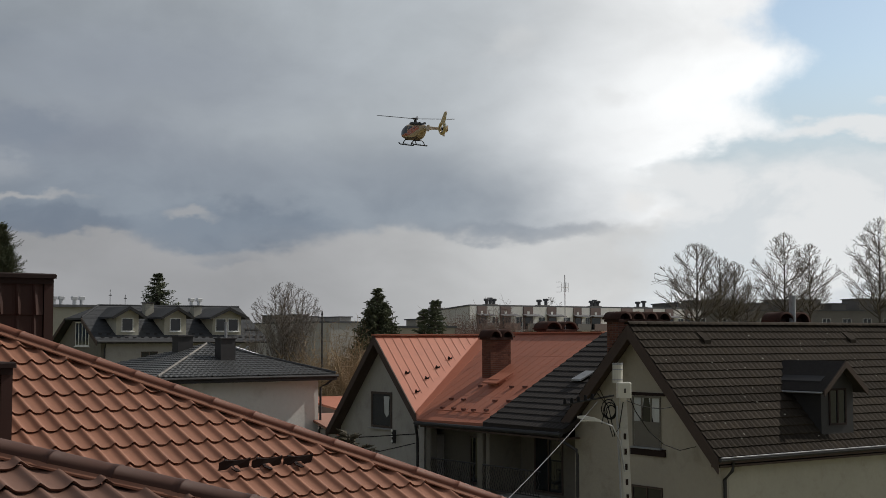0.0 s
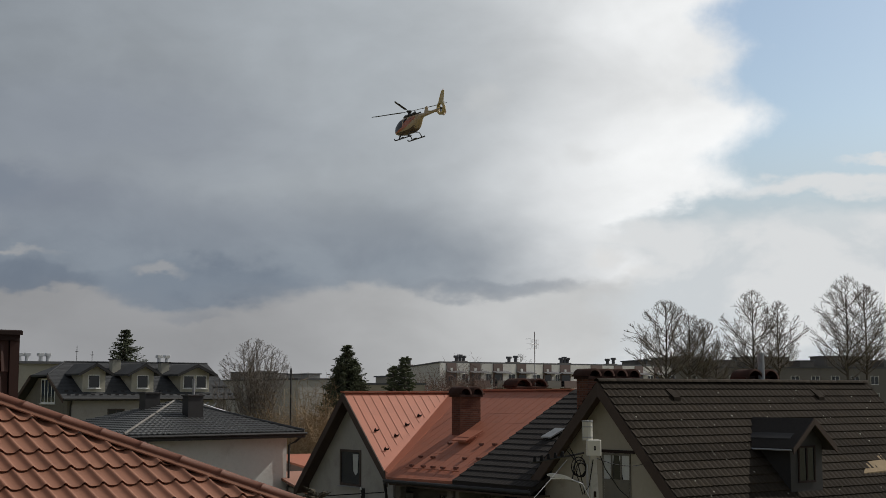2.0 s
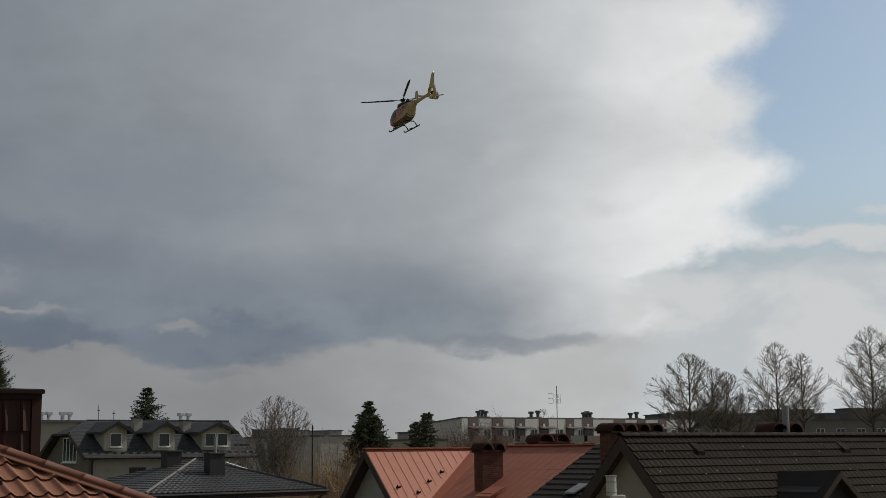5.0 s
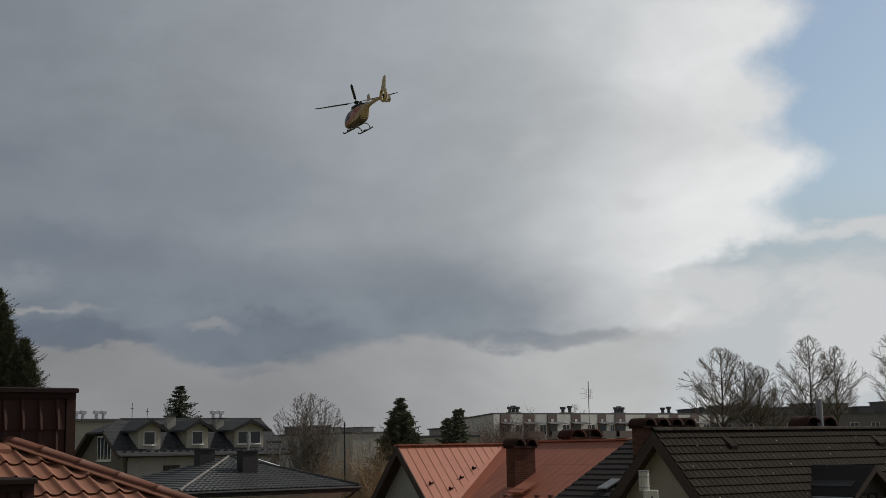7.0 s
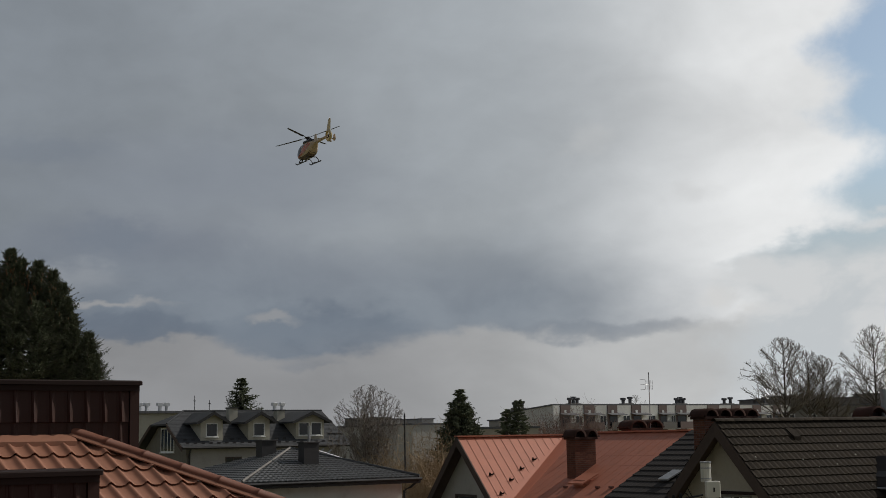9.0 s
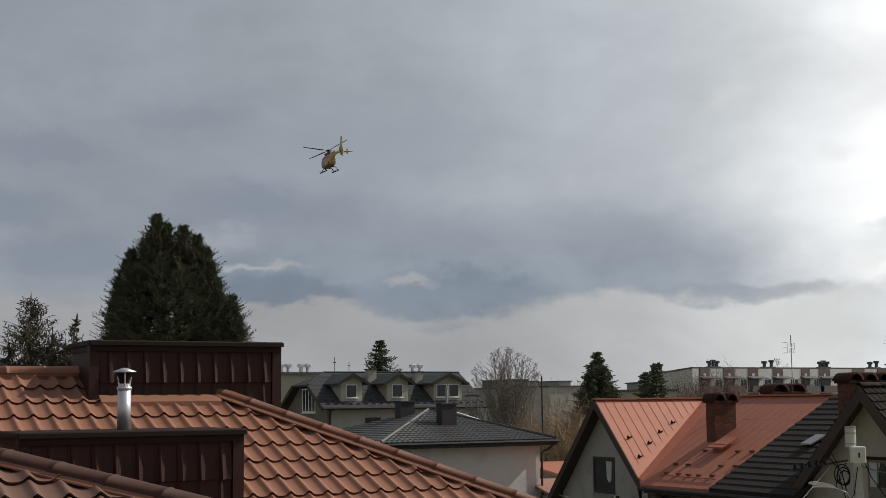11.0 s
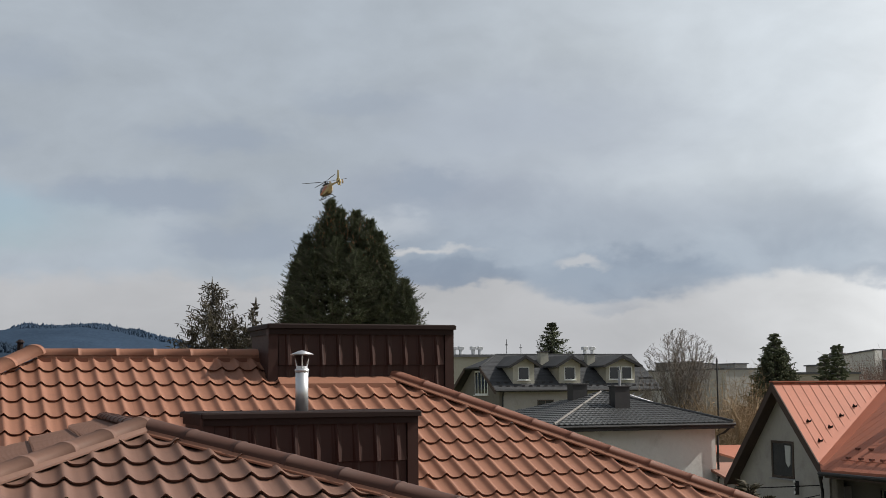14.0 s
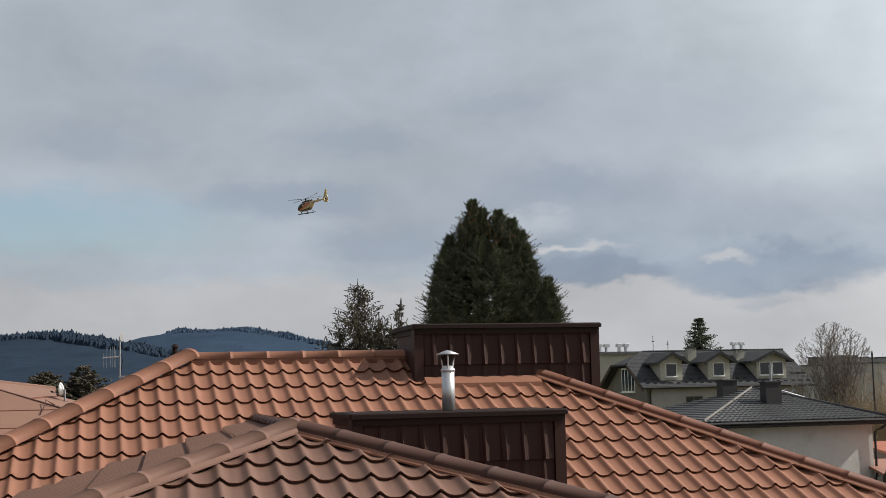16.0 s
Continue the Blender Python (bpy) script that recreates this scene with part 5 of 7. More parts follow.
def grey_block(m, L, D, H, label, mat, wins=True, boxes=()):
    b = thing("apartment_block", m, label, "apartment building")
    part("wall", Shape().box(0, L, 0, D, 0, H), M[mat], b)
    part("parapet", Shape().box(-0.15, L + 0.15, -0.15, D + 0.15, H, H + 0.25), M["felt"], b)
    if wins:
        for f in range(4):
            for i in range(int(L / 3.6)):
                window(b, out_y(2.0 + i * 3.6, 0.0, H - 1.9 - f * 2.8), 1.5, 1.4, "white", False, 1)
            for i in range(int(D / 3.4)):
                window(b, out_x(0.0, 2.0 + i * 3.4, H - 1.9 - f * 2.8), 1.5, 1.4, "white", False, 1)
    for x, w, z in boxes:
        part("lift_house", Shape().box(x, x + w, D * 0.3, D * 0.8, H + 0.25, H + 0.25 + z), M[mat], b)
        part("lift_house_roof", Shape().box(x - 0.2, x + w + 0.2, D * 0.3 - 0.2, D * 0.8 + 0.2, H + 0.25 + z, H + 0.4 + z), M["felt"], b)


pale_block()
grey_block(pose(38.5, 206.0, 0, 0, 0, 12.0), 60.0, 11.0, 12.6, "long grey block with roof-top stair houses behind bare trees", "panel_grey", True,
           ((1, 3.0, 0.9), (6, 7.0, 1.4), (15.5, 3.2, 1.0), (20.5, 7.5, 1.6), (30, 2.6, 1.0), (35, 8.0, 1.8), (45.5, 4, 1.2), (52, 7, 1.6)))
grey_block(pose(-13.4, 195.0, 0, 0, 0, 34.0), 10.0, 24.0, 10.7, "grey panel block with roof stacks behind a bare tree", "render_grey", False,
           ((0.5, 1.6, 0.7), (6.0, 2.0, 0.7)))
for k, (x, w) in enumerate(((-18.5, 2.2), (-21.0, 2.4), (-24.0, 2.2))):
    s = thing("roof_stack", pose(x, 199 + (-x - 15) * 1.4, 11.1, 0, 0, 34), "low grey roof stack on the far block", "roof vent", "roof stacks")
    part("plinth", Shape().box(-w / 2, w / 2, -0.6, 0.6, -0.15, 0.9), M["panel_grey"], s)
    part("cap_plate", Shape().box(-w / 2 - 0.15, w / 2 + 0.15, -0.75, 0.75, 0.9, 1.02), M["felt"], s)
grey_block(pose(-4.5, 150.0, 0, 0, 0, 20.0), 9.0, 7.0, 9.6, "low cream building between the spruces", "render_cream", False, ((5.0, 1.2, 0.7),))
grey_block(pose(-60.0, 168.0, 0, 0, 0, 12.0), 34.0, 10.0, 11.2, "pale low block beyond the dormer house", "render_yellow", False, ())
sh = thing("garage", pose(-3.6, 62.0, 0, 0, 0, 30.0), "low red-brown shed with a tin roof", "shed")
part("wall", Shape().box(0, 5, 0, 4, 0, 5.2), M["panel_dark"], sh)
part("roof_sheet", Shape().slab([(-0.3, -0.3, 5.2), (5.3, -0.3, 5.2), (5.3, 4.3, 5.6), (-0.3, 4.3, 5.6)], (0, 0, -0.1)), M["orange_dull"], sh)
lean = thing("lean_to", pose(-3.3, 55.5, 0, 0, 0, 30.0), "low lean-to with a terracotta tile roof", "shed")
part("wall", Shape().box(0, 3, 0, 3, 0, 4.6), M["render_grey"], lean)
part("roof_sheet", Shape().slab([(-0.3, -0.3, 4.55), (3.3, -0.3, 4.55), (3.3, 3.2, 5.2), (-0.3, 3.2, 5.2)], (0, 0, -0.1)), M["tile_far"], lean)


post = thing("lamp_post", pose(-5.2, 70.0, 0), "thin dark lamp post beside the bare tree", "lamp post")
part("pole", Shape().tube([(0, 0, 0), (0, 0, 9.7)], [0.06, 0.04], 8), M["iron"], post)
part("cap", Shape().tube([(0, 0, 9.7), (0, 0, 9.9)], [0.06, 0.03], 8), M["iron"], post)


# ---- trees ----
def bare_tree(name, x, y, height, width, seed, label, low, widest, fork, boughs=30, trunk_r=0.2, leader=True, rise=1.0, dense=0.62):
    """low, widest, fork: heights of the crown's base, of its widest part and of the lowest bough. Boughs curve out and up to fill an egg-shaped crown; shoots and twigs stand on them, turned outwards."""
    rng = random.Random(seed)
    wood, twigs = Shape(), Shape()
    H, Rc, thin = height, width / 2, 0.002 + y * 0.00005
    size = Rc / 3.2

    def reach(z):
        """The crown's half width at a height."""
        if z > widest:
            return Rc * max(0.0, 1 - ((z - widest) / (H - widest)) ** 1.7) ** 0.85
        return Rc * (0.55 + 0.45 * max(0.0, (z - low) / (widest - low)))

    def bend(a, c, b, n):
        return [a.lerp(c, i / n).lerp(c.lerp(b, i / n), i / n) + Vector((rng.gauss(0, 0.035), rng.gauss(0, 0.035), 0)) * (0 < i < n) * size for i in range(n + 1)]

    def along(pts, f):
        i = min(len(pts) - 2, int(f * (len(pts) - 1)))
        return pts[i].lerp(pts[i + 1], f * (len(pts) - 1) - i), (pts[i + 1] - pts[i]).normalized()

    def shoots(pts, level, length):
        count = int((11, 7, 3)[level] * dense * (0.6 + 0.5 * length) + 0.5)
        for k in range(count):
            f = 0.22 + 0.78 * (k + rng.random()) / count
            a, way = along(pts, min(0.999, f))
            out = Vector((a.x, a.y, 0)) / max(0.3, Rc)
            d = (way * 0.75 + out * 0.45 + Vector((rng.gauss(0, 0.55), rng.gauss(0, 0.55), rng.gauss(0.28, 0.35)))).normalized()
            L = (1.35, 0.62, 0.30)[level] * size * rng.uniform(0.6, 1.25) * (1.15 - 0.45 * f)
            for cut in range(3):
                b = a + d * L
                if math.hypot(b.x, b.y) > reach(b.z) * 1.05:
                    L *= 0.62
            b = a + d * L
            c = a.lerp(b, 0.5) + Vector((rng.gauss(0, 0.06), rng.gauss(0, 0.06), -0.08)) * L
            line = bend(a, c, b, (3, 2, 1)[level])
            r = max(thin, (0.018, 0.009, 0.006)[level] * size * 1.4)
            twigs.tube(line, [max(thin * 0.8, r * (1 - 0.7 * q / (len(line) - 1))) for q in range(len(line))], 3, False)
            if level < 2:
                shoots(line, level + 1, L)

    top = H * 0.985 if leader else fork + (widest - fork) * 0.4
    axis = [Vector((rng.uniform(-0.06, 0.06) * (k > 0), rng.uniform(-0.06, 0.06) * (k > 0), top * k / 10)) for k in range(11)]
    wood.tube(axis, [max(thin, trunk_r * (1 - 0.93 * (k / 10) ** 1.3)) for k in range(11)], 7, False)
    turn = rng.uniform(0, 6)
    for k in range(boughs):
        f = (k + rng.random()) / boughs
        ze = low + (H * 0.985 - low) * f ** 1.2
        rad = max(0.12, reach(ze) * rng.uniform(0.62, 0.96) * (1.0 if k % 3 else 0.6))
        turn += 2.4 + rng.uniform(-0.4, 0.4)
        b = Vector((rad * math.cos(turn), rad * math.sin(turn), ze))
        zs = min(top - 0.1, max(fork, ze - rad * rise * rng.uniform(0.8, 1.2) - 0.3))
        a = along(axis, min(0.99, zs / top))[0]
        c = Vector((b.x * 0.72, b.y * 0.72, zs + (ze - zs) * 0.42))
        pts = bend(a, c, b, 7)
        r0 = max(thin * 1.8, trunk_r * (0.36 - 0.2 * f))
        wood.tube(pts, [max(thin, r0 * (1 - 0.85 * q / 7)) for q in range(8)], 5, False)
        shoots(pts, 0, (b - a).length / 3.0 / size)
    t = thing(name, pose(x, y, 0), label, "tree", "bare trees")
    part("trunk", wood, M["bark"], t)
    part("crown", twigs, M["twig"], t, "fine bare twigs")


def spindle(s, a, d, length, r):
    """A short needle-covered twig: a four-sided spindle."""
    d = d.normalized()
    u = d.orthogonal().normalized() * r
    w = d.cross(u).normalized() * r
    c = a + d * length * 0.4
    s.add([a, c + u, c + w, c - u, c - w, a + d * length], [(0, 2, 1), (0, 3, 2), (0, 4, 3), (0, 1, 4), (5, 1, 2), (5, 2, 3), (5, 3, 4), (5, 4, 1)])


def conifer(name, x, y, tops, label, seed, radius=0.42, power=0.85, start=3.0, gap=0.32, count=7, droop=0.25, twig=0.34, twig_r=0.05, thick=1.0, mat="needle", cones=0, max_r=3.0, hang=0.0, spire=0.5, gap_out=0.28):
    """tops: (dx, dy, height) of each leader. radius: reach of the branches a metre below the tip."""
    rng = random.Random(seed)
    wood, green, brown = Shape(), Shape(), Shape()
    for dx, dy, h in tops:
        wood.tube([(dx * 0.3, dy * 0.3, 0), (dx * 0.7, dy * 0.7, h * 0.6), (dx, dy, h - 0.3)], [0.16 + h * 0.006, 0.1, 0.02], 7, False)
        spindle(green, Vector((dx, dy, h - spire)), Vector((rng.uniform(-0.05, 0.05), 0, 1)), spire, 0.035)
        z = h - 0.18
        while z > start:
            reach = min(max_r, radius * (h - z) ** power) * rng.uniform(0.75, 1.15)
            for k in range(count):
                if rng.random() > thick:
                    continue
                q = rng.uniform(0, 2 * math.pi)
                L = reach * rng.uniform(0.6, 1.15)
                out = Vector((math.cos(q), math.sin(q), 0))
                base = Vector((dx, dy, z + rng.uniform(-0.1, 0.1)))
                pts = []
                n = max(3, int(L / gap_out))
                for i in range(n + 1):
                    f = i / n
                    pts.append(base + out * L * f + Vector((0, 0, -droop * L * math.sin(f * 2.2) + (0.18 * L * f * f))))
                wood.tube([pts[0], pts[n // 2], pts[n]], [0.03, 0.018, 0.006], 3, False)
                side = Vector((-out.y, out.x, 0))
                for i in range(1, n + 1):
                    f = i / n
                    for sgn in (-1, 1, 0):
                        dirn = out * 0.7 + side * sgn * rng.uniform(0.5, 1.0) + Vector((0, 0, rng.uniform(-0.35, 0.25) - hang))
                        spindle(green, pts[i], dirn, twig * rng.uniform(0.6, 1.25) * (1.7 - 0.9 * f), twig_r * rng.uniform(0.8, 1.3) * (1.7 - 0.7 * f))
                    if hang:
                        spindle(green, pts[i], Vector((rng.uniform(-0.2, 0.2), rng.uniform(-0.2, 0.2), -1)), twig * rng.uniform(0.8, 1.6), twig_r)
                    if cones and f > 0.55 and rng.random() < cones and z > h - 2.6:
                        spindle(brown, pts[i], Vector((rng.uniform(-0.15, 0.15), rng.uniform(-0.15, 0.15), -1)), 0.17, 0.025)
            z -= gap * rng.uniform(0.8, 1.2)
    t = thing(name, pose(x, y, 0), label, "tree", "conifers")
    part("trunk", wood, M["bark"], t)
    part("crown", green, M[mat], t)
    if brown.f:
        part("cone_mass", brown, M["cone"], t, "brown hanging cones", kind="stuff")


def dense_spruce(name, x, y, tops, label, seed, low, per_metre=250, cones=0.14):
    """A thick, many-topped spruce. tops: (dx, dy, height, reach, widest) of each leader; its twigs fill a shell below each tip, upturned at their ends."""
    rng = random.Random(seed)
    wood, green, brown = Shape(), Shape(), Shape()
    wide = lambda top, z: min(top[4], top[3] * max(0.0, top[2] - z) ** 0.75)
    for top in tops:
        dx, dy, h = top[:3]
        wood.tube([(dx * 0.25, dy * 0.25, 0), (dx * 0.7, dy * 0.7, h * 0.75), (dx, dy, h - 0.15)], [0.14, 0.08, 0.01], 6, False)
        spindle(green, Vector((dx, dy, h - 0.4)), Vector((rng.uniform(-0.04, 0.04), 0, 1)), 0.4, 0.02)
        for i in range(int((h - low) * per_metre)):
            z = low + (h - low) * (1 - rng.random() ** 1.1)
            q = rng.uniform(0, 2 * math.pi)
            out = Vector((math.cos(q), math.sin(q), 0))
            lump = 1 + 0.95 * noise.noise((dx * 3 + math.cos(q) * 2.0, dy * 3 + math.sin(q) * 2.0, z * 4.2))
            proud = rng.random() < 0.17
            R = wide(top, z) * lump * rng.uniform(0.70, 1.05) + 0.03 + (rng.uniform(0.06, 0.22) * min(1.0, (h - z) / 0.5) if proud else 0.0)
            axis = Vector((dx, dy, z))
            tip = axis + out * R + Vector((0, 0, (0.5 if proud else 0.1) * min(R, 0.5)))
            if any(o is not top and o[2] > z + 0.15 and math.hypot(tip.x - o[0], tip.y - o[1]) < wide(o, z) - 0.3 for o in tops):
                continue
            foot = axis + out * max(0.0, R - 0.45) + Vector((0, 0, -0.03))
            wood.tube([foot, tip], [0.010, 0.004], 3, False)
            side = Vector((-out.y, out.x, 0))
            n = 6
            for k in range(n + 1):
                f = k / n
                a = foot.lerp(tip, f)
                for sgn in (-1, 1):
                    way = out * rng.uniform(0.5, 1.1) + side * sgn * rng.uniform(0.3, 0.9) + Vector((0, 0, rng.uniform(-0.45, 0.45)))
                    spindle(green, a, way, rng.uniform(0.06, 0.13) * (1.25 - 0.5 * f), rng.uniform(0.006, 0.011) * (1.6 - 0.7 * f))
            spindle(green, tip, out + Vector((rng.uniform(-0.3, 0.3), rng.uniform(-0.3, 0.3), rng.uniform(0.2, 1.4))), rng.uniform(0.06, 0.15), 0.010)
            # the thick inner growth behind the shell
            if R > 0.3:
                a = axis + out * rng.uniform(0.0, max(0.02, R - 0.42))
                spindle(green, a, Vector((rng.uniform(-1, 1), rng.uniform(-1, 1), rng.uniform(-0.4, 0.8))), rng.uniform(0.16, 0.26), 0.06)
            if h - z < 1.5 and rng.random() < cones * 1.6 and h > 13.0:
                spindle(brown, tip, Vector((rng.uniform(-0.15, 0.15), rng.uniform(-0.15, 0.15), -1)), rng.uniform(0.11, 0.16), 0.022)
    t = thing(name, pose(x, y, 0), label, "tree", "conifers")
    part("trunk", wood, M["bark"], t)
    part("crown", green, M["needle"], t)
    part("cone_mass", brown, M["cone"], t, "brown hanging cones", kind="stuff")


def ragged_spruce(name, x, y, tops, label, seed, low):
    """A thin old spruce: sparse boughs that sweep down and out with twigs hanging from them like fringes."""
    rng = random.Random(seed)
    wood, green = Shape(), Shape()
    for dx, dy, h, reach, lean in tops:
        wood.tube([(dx - lean, dy, 0), (dx - lean * 0.6, dy, h * 0.8), (dx, dy, h)], [0.12, 0.05, 0.008], 6, False)
        spindle(green, Vector((dx, dy, h - 0.3)), Vector((lean * 0.2, 0, 1)), 0.32, 0.022)
        z = h - 0.2
        while z > low:
            q = rng.uniform(0, 2 * math.pi)
            out = Vector((math.cos(q), math.sin(q), 0))
            L = reach * (h - z) ** 0.8 * rng.uniform(0.55, 1.1)
            base = Vector((dx - lean * 0.6 * (h - z) / h * 4, dy, z))
            n = max(3, int(L / 0.07))
            pts = [base + out * L * i / n + Vector((0, 0, -0.30 * L * math.sin(i / n * 2.4) + 0.16 * L * (i / n) ** 3)) for i in range(n + 1)]
            wood.tube([pts[0], pts[n // 2], pts[n]], [0.02, 0.012, 0.005], 3, False)
            for i in range(1, n + 1):
                for k in range(2):
                    way = Vector((rng.uniform(-0.5, 0.5), rng.uniform(-0.5, 0.5), -1)) if rng.random() < 0.62 else out * 0.8 + Vector((rng.uniform(-0.6, 0.6), rng.uniform(-0.6, 0.6), rng.uniform(-0.2, 0.4)))
                    spindle(green, pts[i], way, rng.uniform(0.08, 0.24) * (0.6 + 0.5 * min(1.0, L)), rng.uniform(0.012, 0.023))
            z -= rng.uniform(0.008, 0.03)
    t = thing(name, pose(x, y, 0), label, "tree", "conifers")
    part("trunk", wood, M["bark"], t)
    part("crown", green, M["needle_dry"], t)


# the big spruce behind the clad chimney and the ragged one beside it
dense_spruce("spruce", -13.45, 36.0, [(-0.16, 0.0, 13.98, 0.36, 1.0), (0.12, 0.05, 13.70, 0.30, 0.8), (0.58, 0.1, 13.64, 0.34, 0.8), (1.04, 0.0, 13.36, 0.32, 0.6), (1.27, 0.1, 13.0, 0.30, 0.45), (1.45, 0.0, 12.55, 0.34, 0.45), (1.60, 0.0, 12.1, 0.34, 0.4), (1.70, -0.1, 11.6, 0.34, 0.35),
             (2.08, 0.0, 11.6, 0.34, 0.36), (2.26, 0.0, 11.0, 0.36, 0.3), (-0.50, 0.0, 13.30, 0.36, 0.7), (-0.90, 0.0, 12.98, 0.32, 0.5), (-1.1, 0.1, 12.7, 0.32, 0.42), (-1.24, 0.0, 12.2, 0.34, 0.4), (-1.36, 0.1, 11.7, 0.36, 0.36), (0.2, -0.45, 12.8, 0.55, 0.9), (0.8, -0.5, 12.4, 0.55, 0.7), (-0.5, -0.5, 12.5, 0.55, 0.7), (0.4, 0.5, 12.8, 0.55, 0.9), (0.1, 0.0, 12.4, 0.7, 1.0)],
             "large dark many-topped spruce hung with brown cones", 3, 10.0)
ragged_spruce("spruce", -19.2, 40.0, [(-0.12, 0, 12.22, 0.88, 0.0), (0.55, 0.2, 11.05, 0.75, 0.1), (1.45, 0, 11.5, 0.30, 0.45), (-0.9, 0.1, 10.7, 0.55, -0.1), (1.0, 0.2, 10.7, 0.5, 0.1)], "ragged thin spruce with drooping browned twigs", 5, 9.2)
conifer("spruce", -2.82, 85.0, [(0.06, 0, 11.72), (0.45, 0.3, 10.7), (-0.45, 0.3, 10.3)], "dark pointed spruce behind the orange roof", 8,
        0.62, 0.80, 5.0, 0.20, 11, 0.10, 0.26, 0.036, 1.0, "needle", 0.0, 2.2, 0.05, 0.45, 0.20)
conifer("spruce", 0.98, 110.0, [(0.25, 0, 11.62), (-0.75, 0, 10.9)], "slim dark spruce beside the pale block", 9, 0.50, 0.85, 6.0, 0.28, 8, 0.08, 0.32, 0.055, 1.0, "needle", 0.0, 1.6, 0.0, 0.5, 0.26)
conifer("spruce", -23.75, 120.0, [(0, 0, 14.45)], "single dark spruce beyond the dormer house", 14, 1.05, 0.72, 9.8, 0.34, 14, 0.36, 0.28, 0.036, 1.0, "needle", 0.0, 1.75, 0.12, 0.6, 0.24)
for i, (x, y, hh) in enumerate(((-50.3, 62, 9.7), (-48.2, 60, 9.9), (-46.5, 61, 10.2))):
    conifer("pine", x, y, [(0, 0, hh), (0.7, 0, hh - 0.5), (-0.7, 0.3, hh - 0.6)], "dark round-topped pine below the hills", 20 + i, 1.2, 0.6, 6.0, 0.25, 10, 0.05, 0.26, 0.05, 1.0, "needle_dry", 0.0, 1.7, 0.0, 0.3)

for i, (x, y, hh, w, low) in enumerate(((25.1, 120, 17.3, 8.2, 11.2), (27.6, 121.5, 16.1, 6.2, 11.0), (29.0, 122, 15.6, 5.6, 11.0), (34.5, 125, 18.6, 7.4, 11.6), (37.2, 126, 17.6, 6.4, 11.6), (40.1, 115, 19.1, 7.6, 11.6), (42.3, 116.5, 18.4, 7.2, 11.6), (31.4, 127, 13.6, 4.6, 10.0))):
    bare_tree("bare_tree", x, y, hh, w, 40 + i, "tall bare lime tree with fine upright twigs", low, low + (hh - low) * 0.30, 8.2, 34, 0.19, True, 0.85)
bare_tree("bare_tree", -7.5, 75.0, 11.8, 4.2, 61, "round-crowned bare tree with fine spreading twigs", 8.4, 10.0, 5.2, 48, 0.09, False, 2.4, 0.78)
bare_tree("bare_tree", -9.6, 77.0, 9.9, 1.9, 63, "smaller bare tree beside the round one", 8.0, 9.0, 5.5, 16, 0.05, False, 2.0, 0.6)
bare_tree("bare_tree", 22.7, 230.0, 15.7, 6.0, 64, "far bare tree behind the pale block", 10.5, 12.6, 8.0, 18, 0.15, True, 0.9, 0.5)


def brush(name, x, y, w, h, seed, mat, label, n=500):
    far = max(1.0, y / 75)
    rng = random.Random(seed)
    s = Shape()
    for i in range(int(n * 1.8)):
        a, r = rng.uniform(0, 2 * math.pi), math.sqrt(rng.random())
        p = Vector((math.cos(a) * r * w * 0.35, math.sin(a) * r * w * 0.35, rng.uniform(0, h * 0.3)))
        d = Vector((math.cos(a) * r, math.sin(a) * r, rng.uniform(0.9, 2.0))).normalized()
        L = h * rng.uniform(0.4, 0.8) * (1.1 - 0.4 * r)
        q = p + d * L * 0.5
        e = q + (d + Vector((rng.uniform(-0.5, 0.5), rng.uniform(-0.5, 0.5), -0.2))).normalized() * L * 0.5
        s.tube([p, q, e], [0.016 * far, 0.011 * far, 0.006 * far], 3, False)
        for k in range(3):
            f = q.lerp(e, rng.random())
            s.tube([f, f + Vector((rng.uniform(-1, 1), rng.uniform(-1, 1), rng.uniform(-0.2, 0.8))).normalized() * h * 0.13], [0.008 * far, 0.004 * far], 3, False)
    t = thing(name, pose(x, y, 0), label, "shrub", "shrubs")
    part("twig_mass", s, M[mat], t, kind="stuff")


brush("willow_shrub", -4.25, 72.0, 3.4, 9.2, 70, "willow", "ochre weeping willow shrub without leaves", 2000)
brush("willow_shrub", -6.6, 74.0, 3.0, 5.2, 71, "brush", "reddish-brown bare thicket behind the houses", 700)
brush("willow_shrub", -3.2, 78.0, 3.0, 8.0, 72, "brush", "reddish-brown bare thicket behind the houses", 600)
brush("willow_shrub", -10.5, 84.0, 4.0, 6.9, 73, "brush", "reddish-brown bare thicket behind the houses", 600)
brush("willow_shrub", 9.0, 165.0, 8.0, 12.6, 74, "brush", "bare brown trees before the pale block", 900)
brush("willow_shrub", 4.5, 160.0, 7.0, 12.0, 75, "brush", "bare brown trees before the pale block", 700)
brush("willow_shrub", 27.0, 140.0, 7.0, 10.2, 76, "brush", "bare brown thicket below the lime trees", 600)
brush("willow_shrub", 38.0, 140.0, 8.0, 10.2, 77, "brush", "bare brown thicket below the lime trees", 600)
conifer("garden_conifer", -2.45, 45.2, [(0, 0, 5.3), (0.5, 0, 4.9), (0.9, 0.2, 4.4), (-0.4, 0, 4.7)], "grey-green garden juniper before the gable", 80, 0.6, 0.6, 1.0, 0.3, 7, -0.2, 0.32, 0.04, 0.9, "needle_dry", 0, 0.9, -0.2, 0.3)


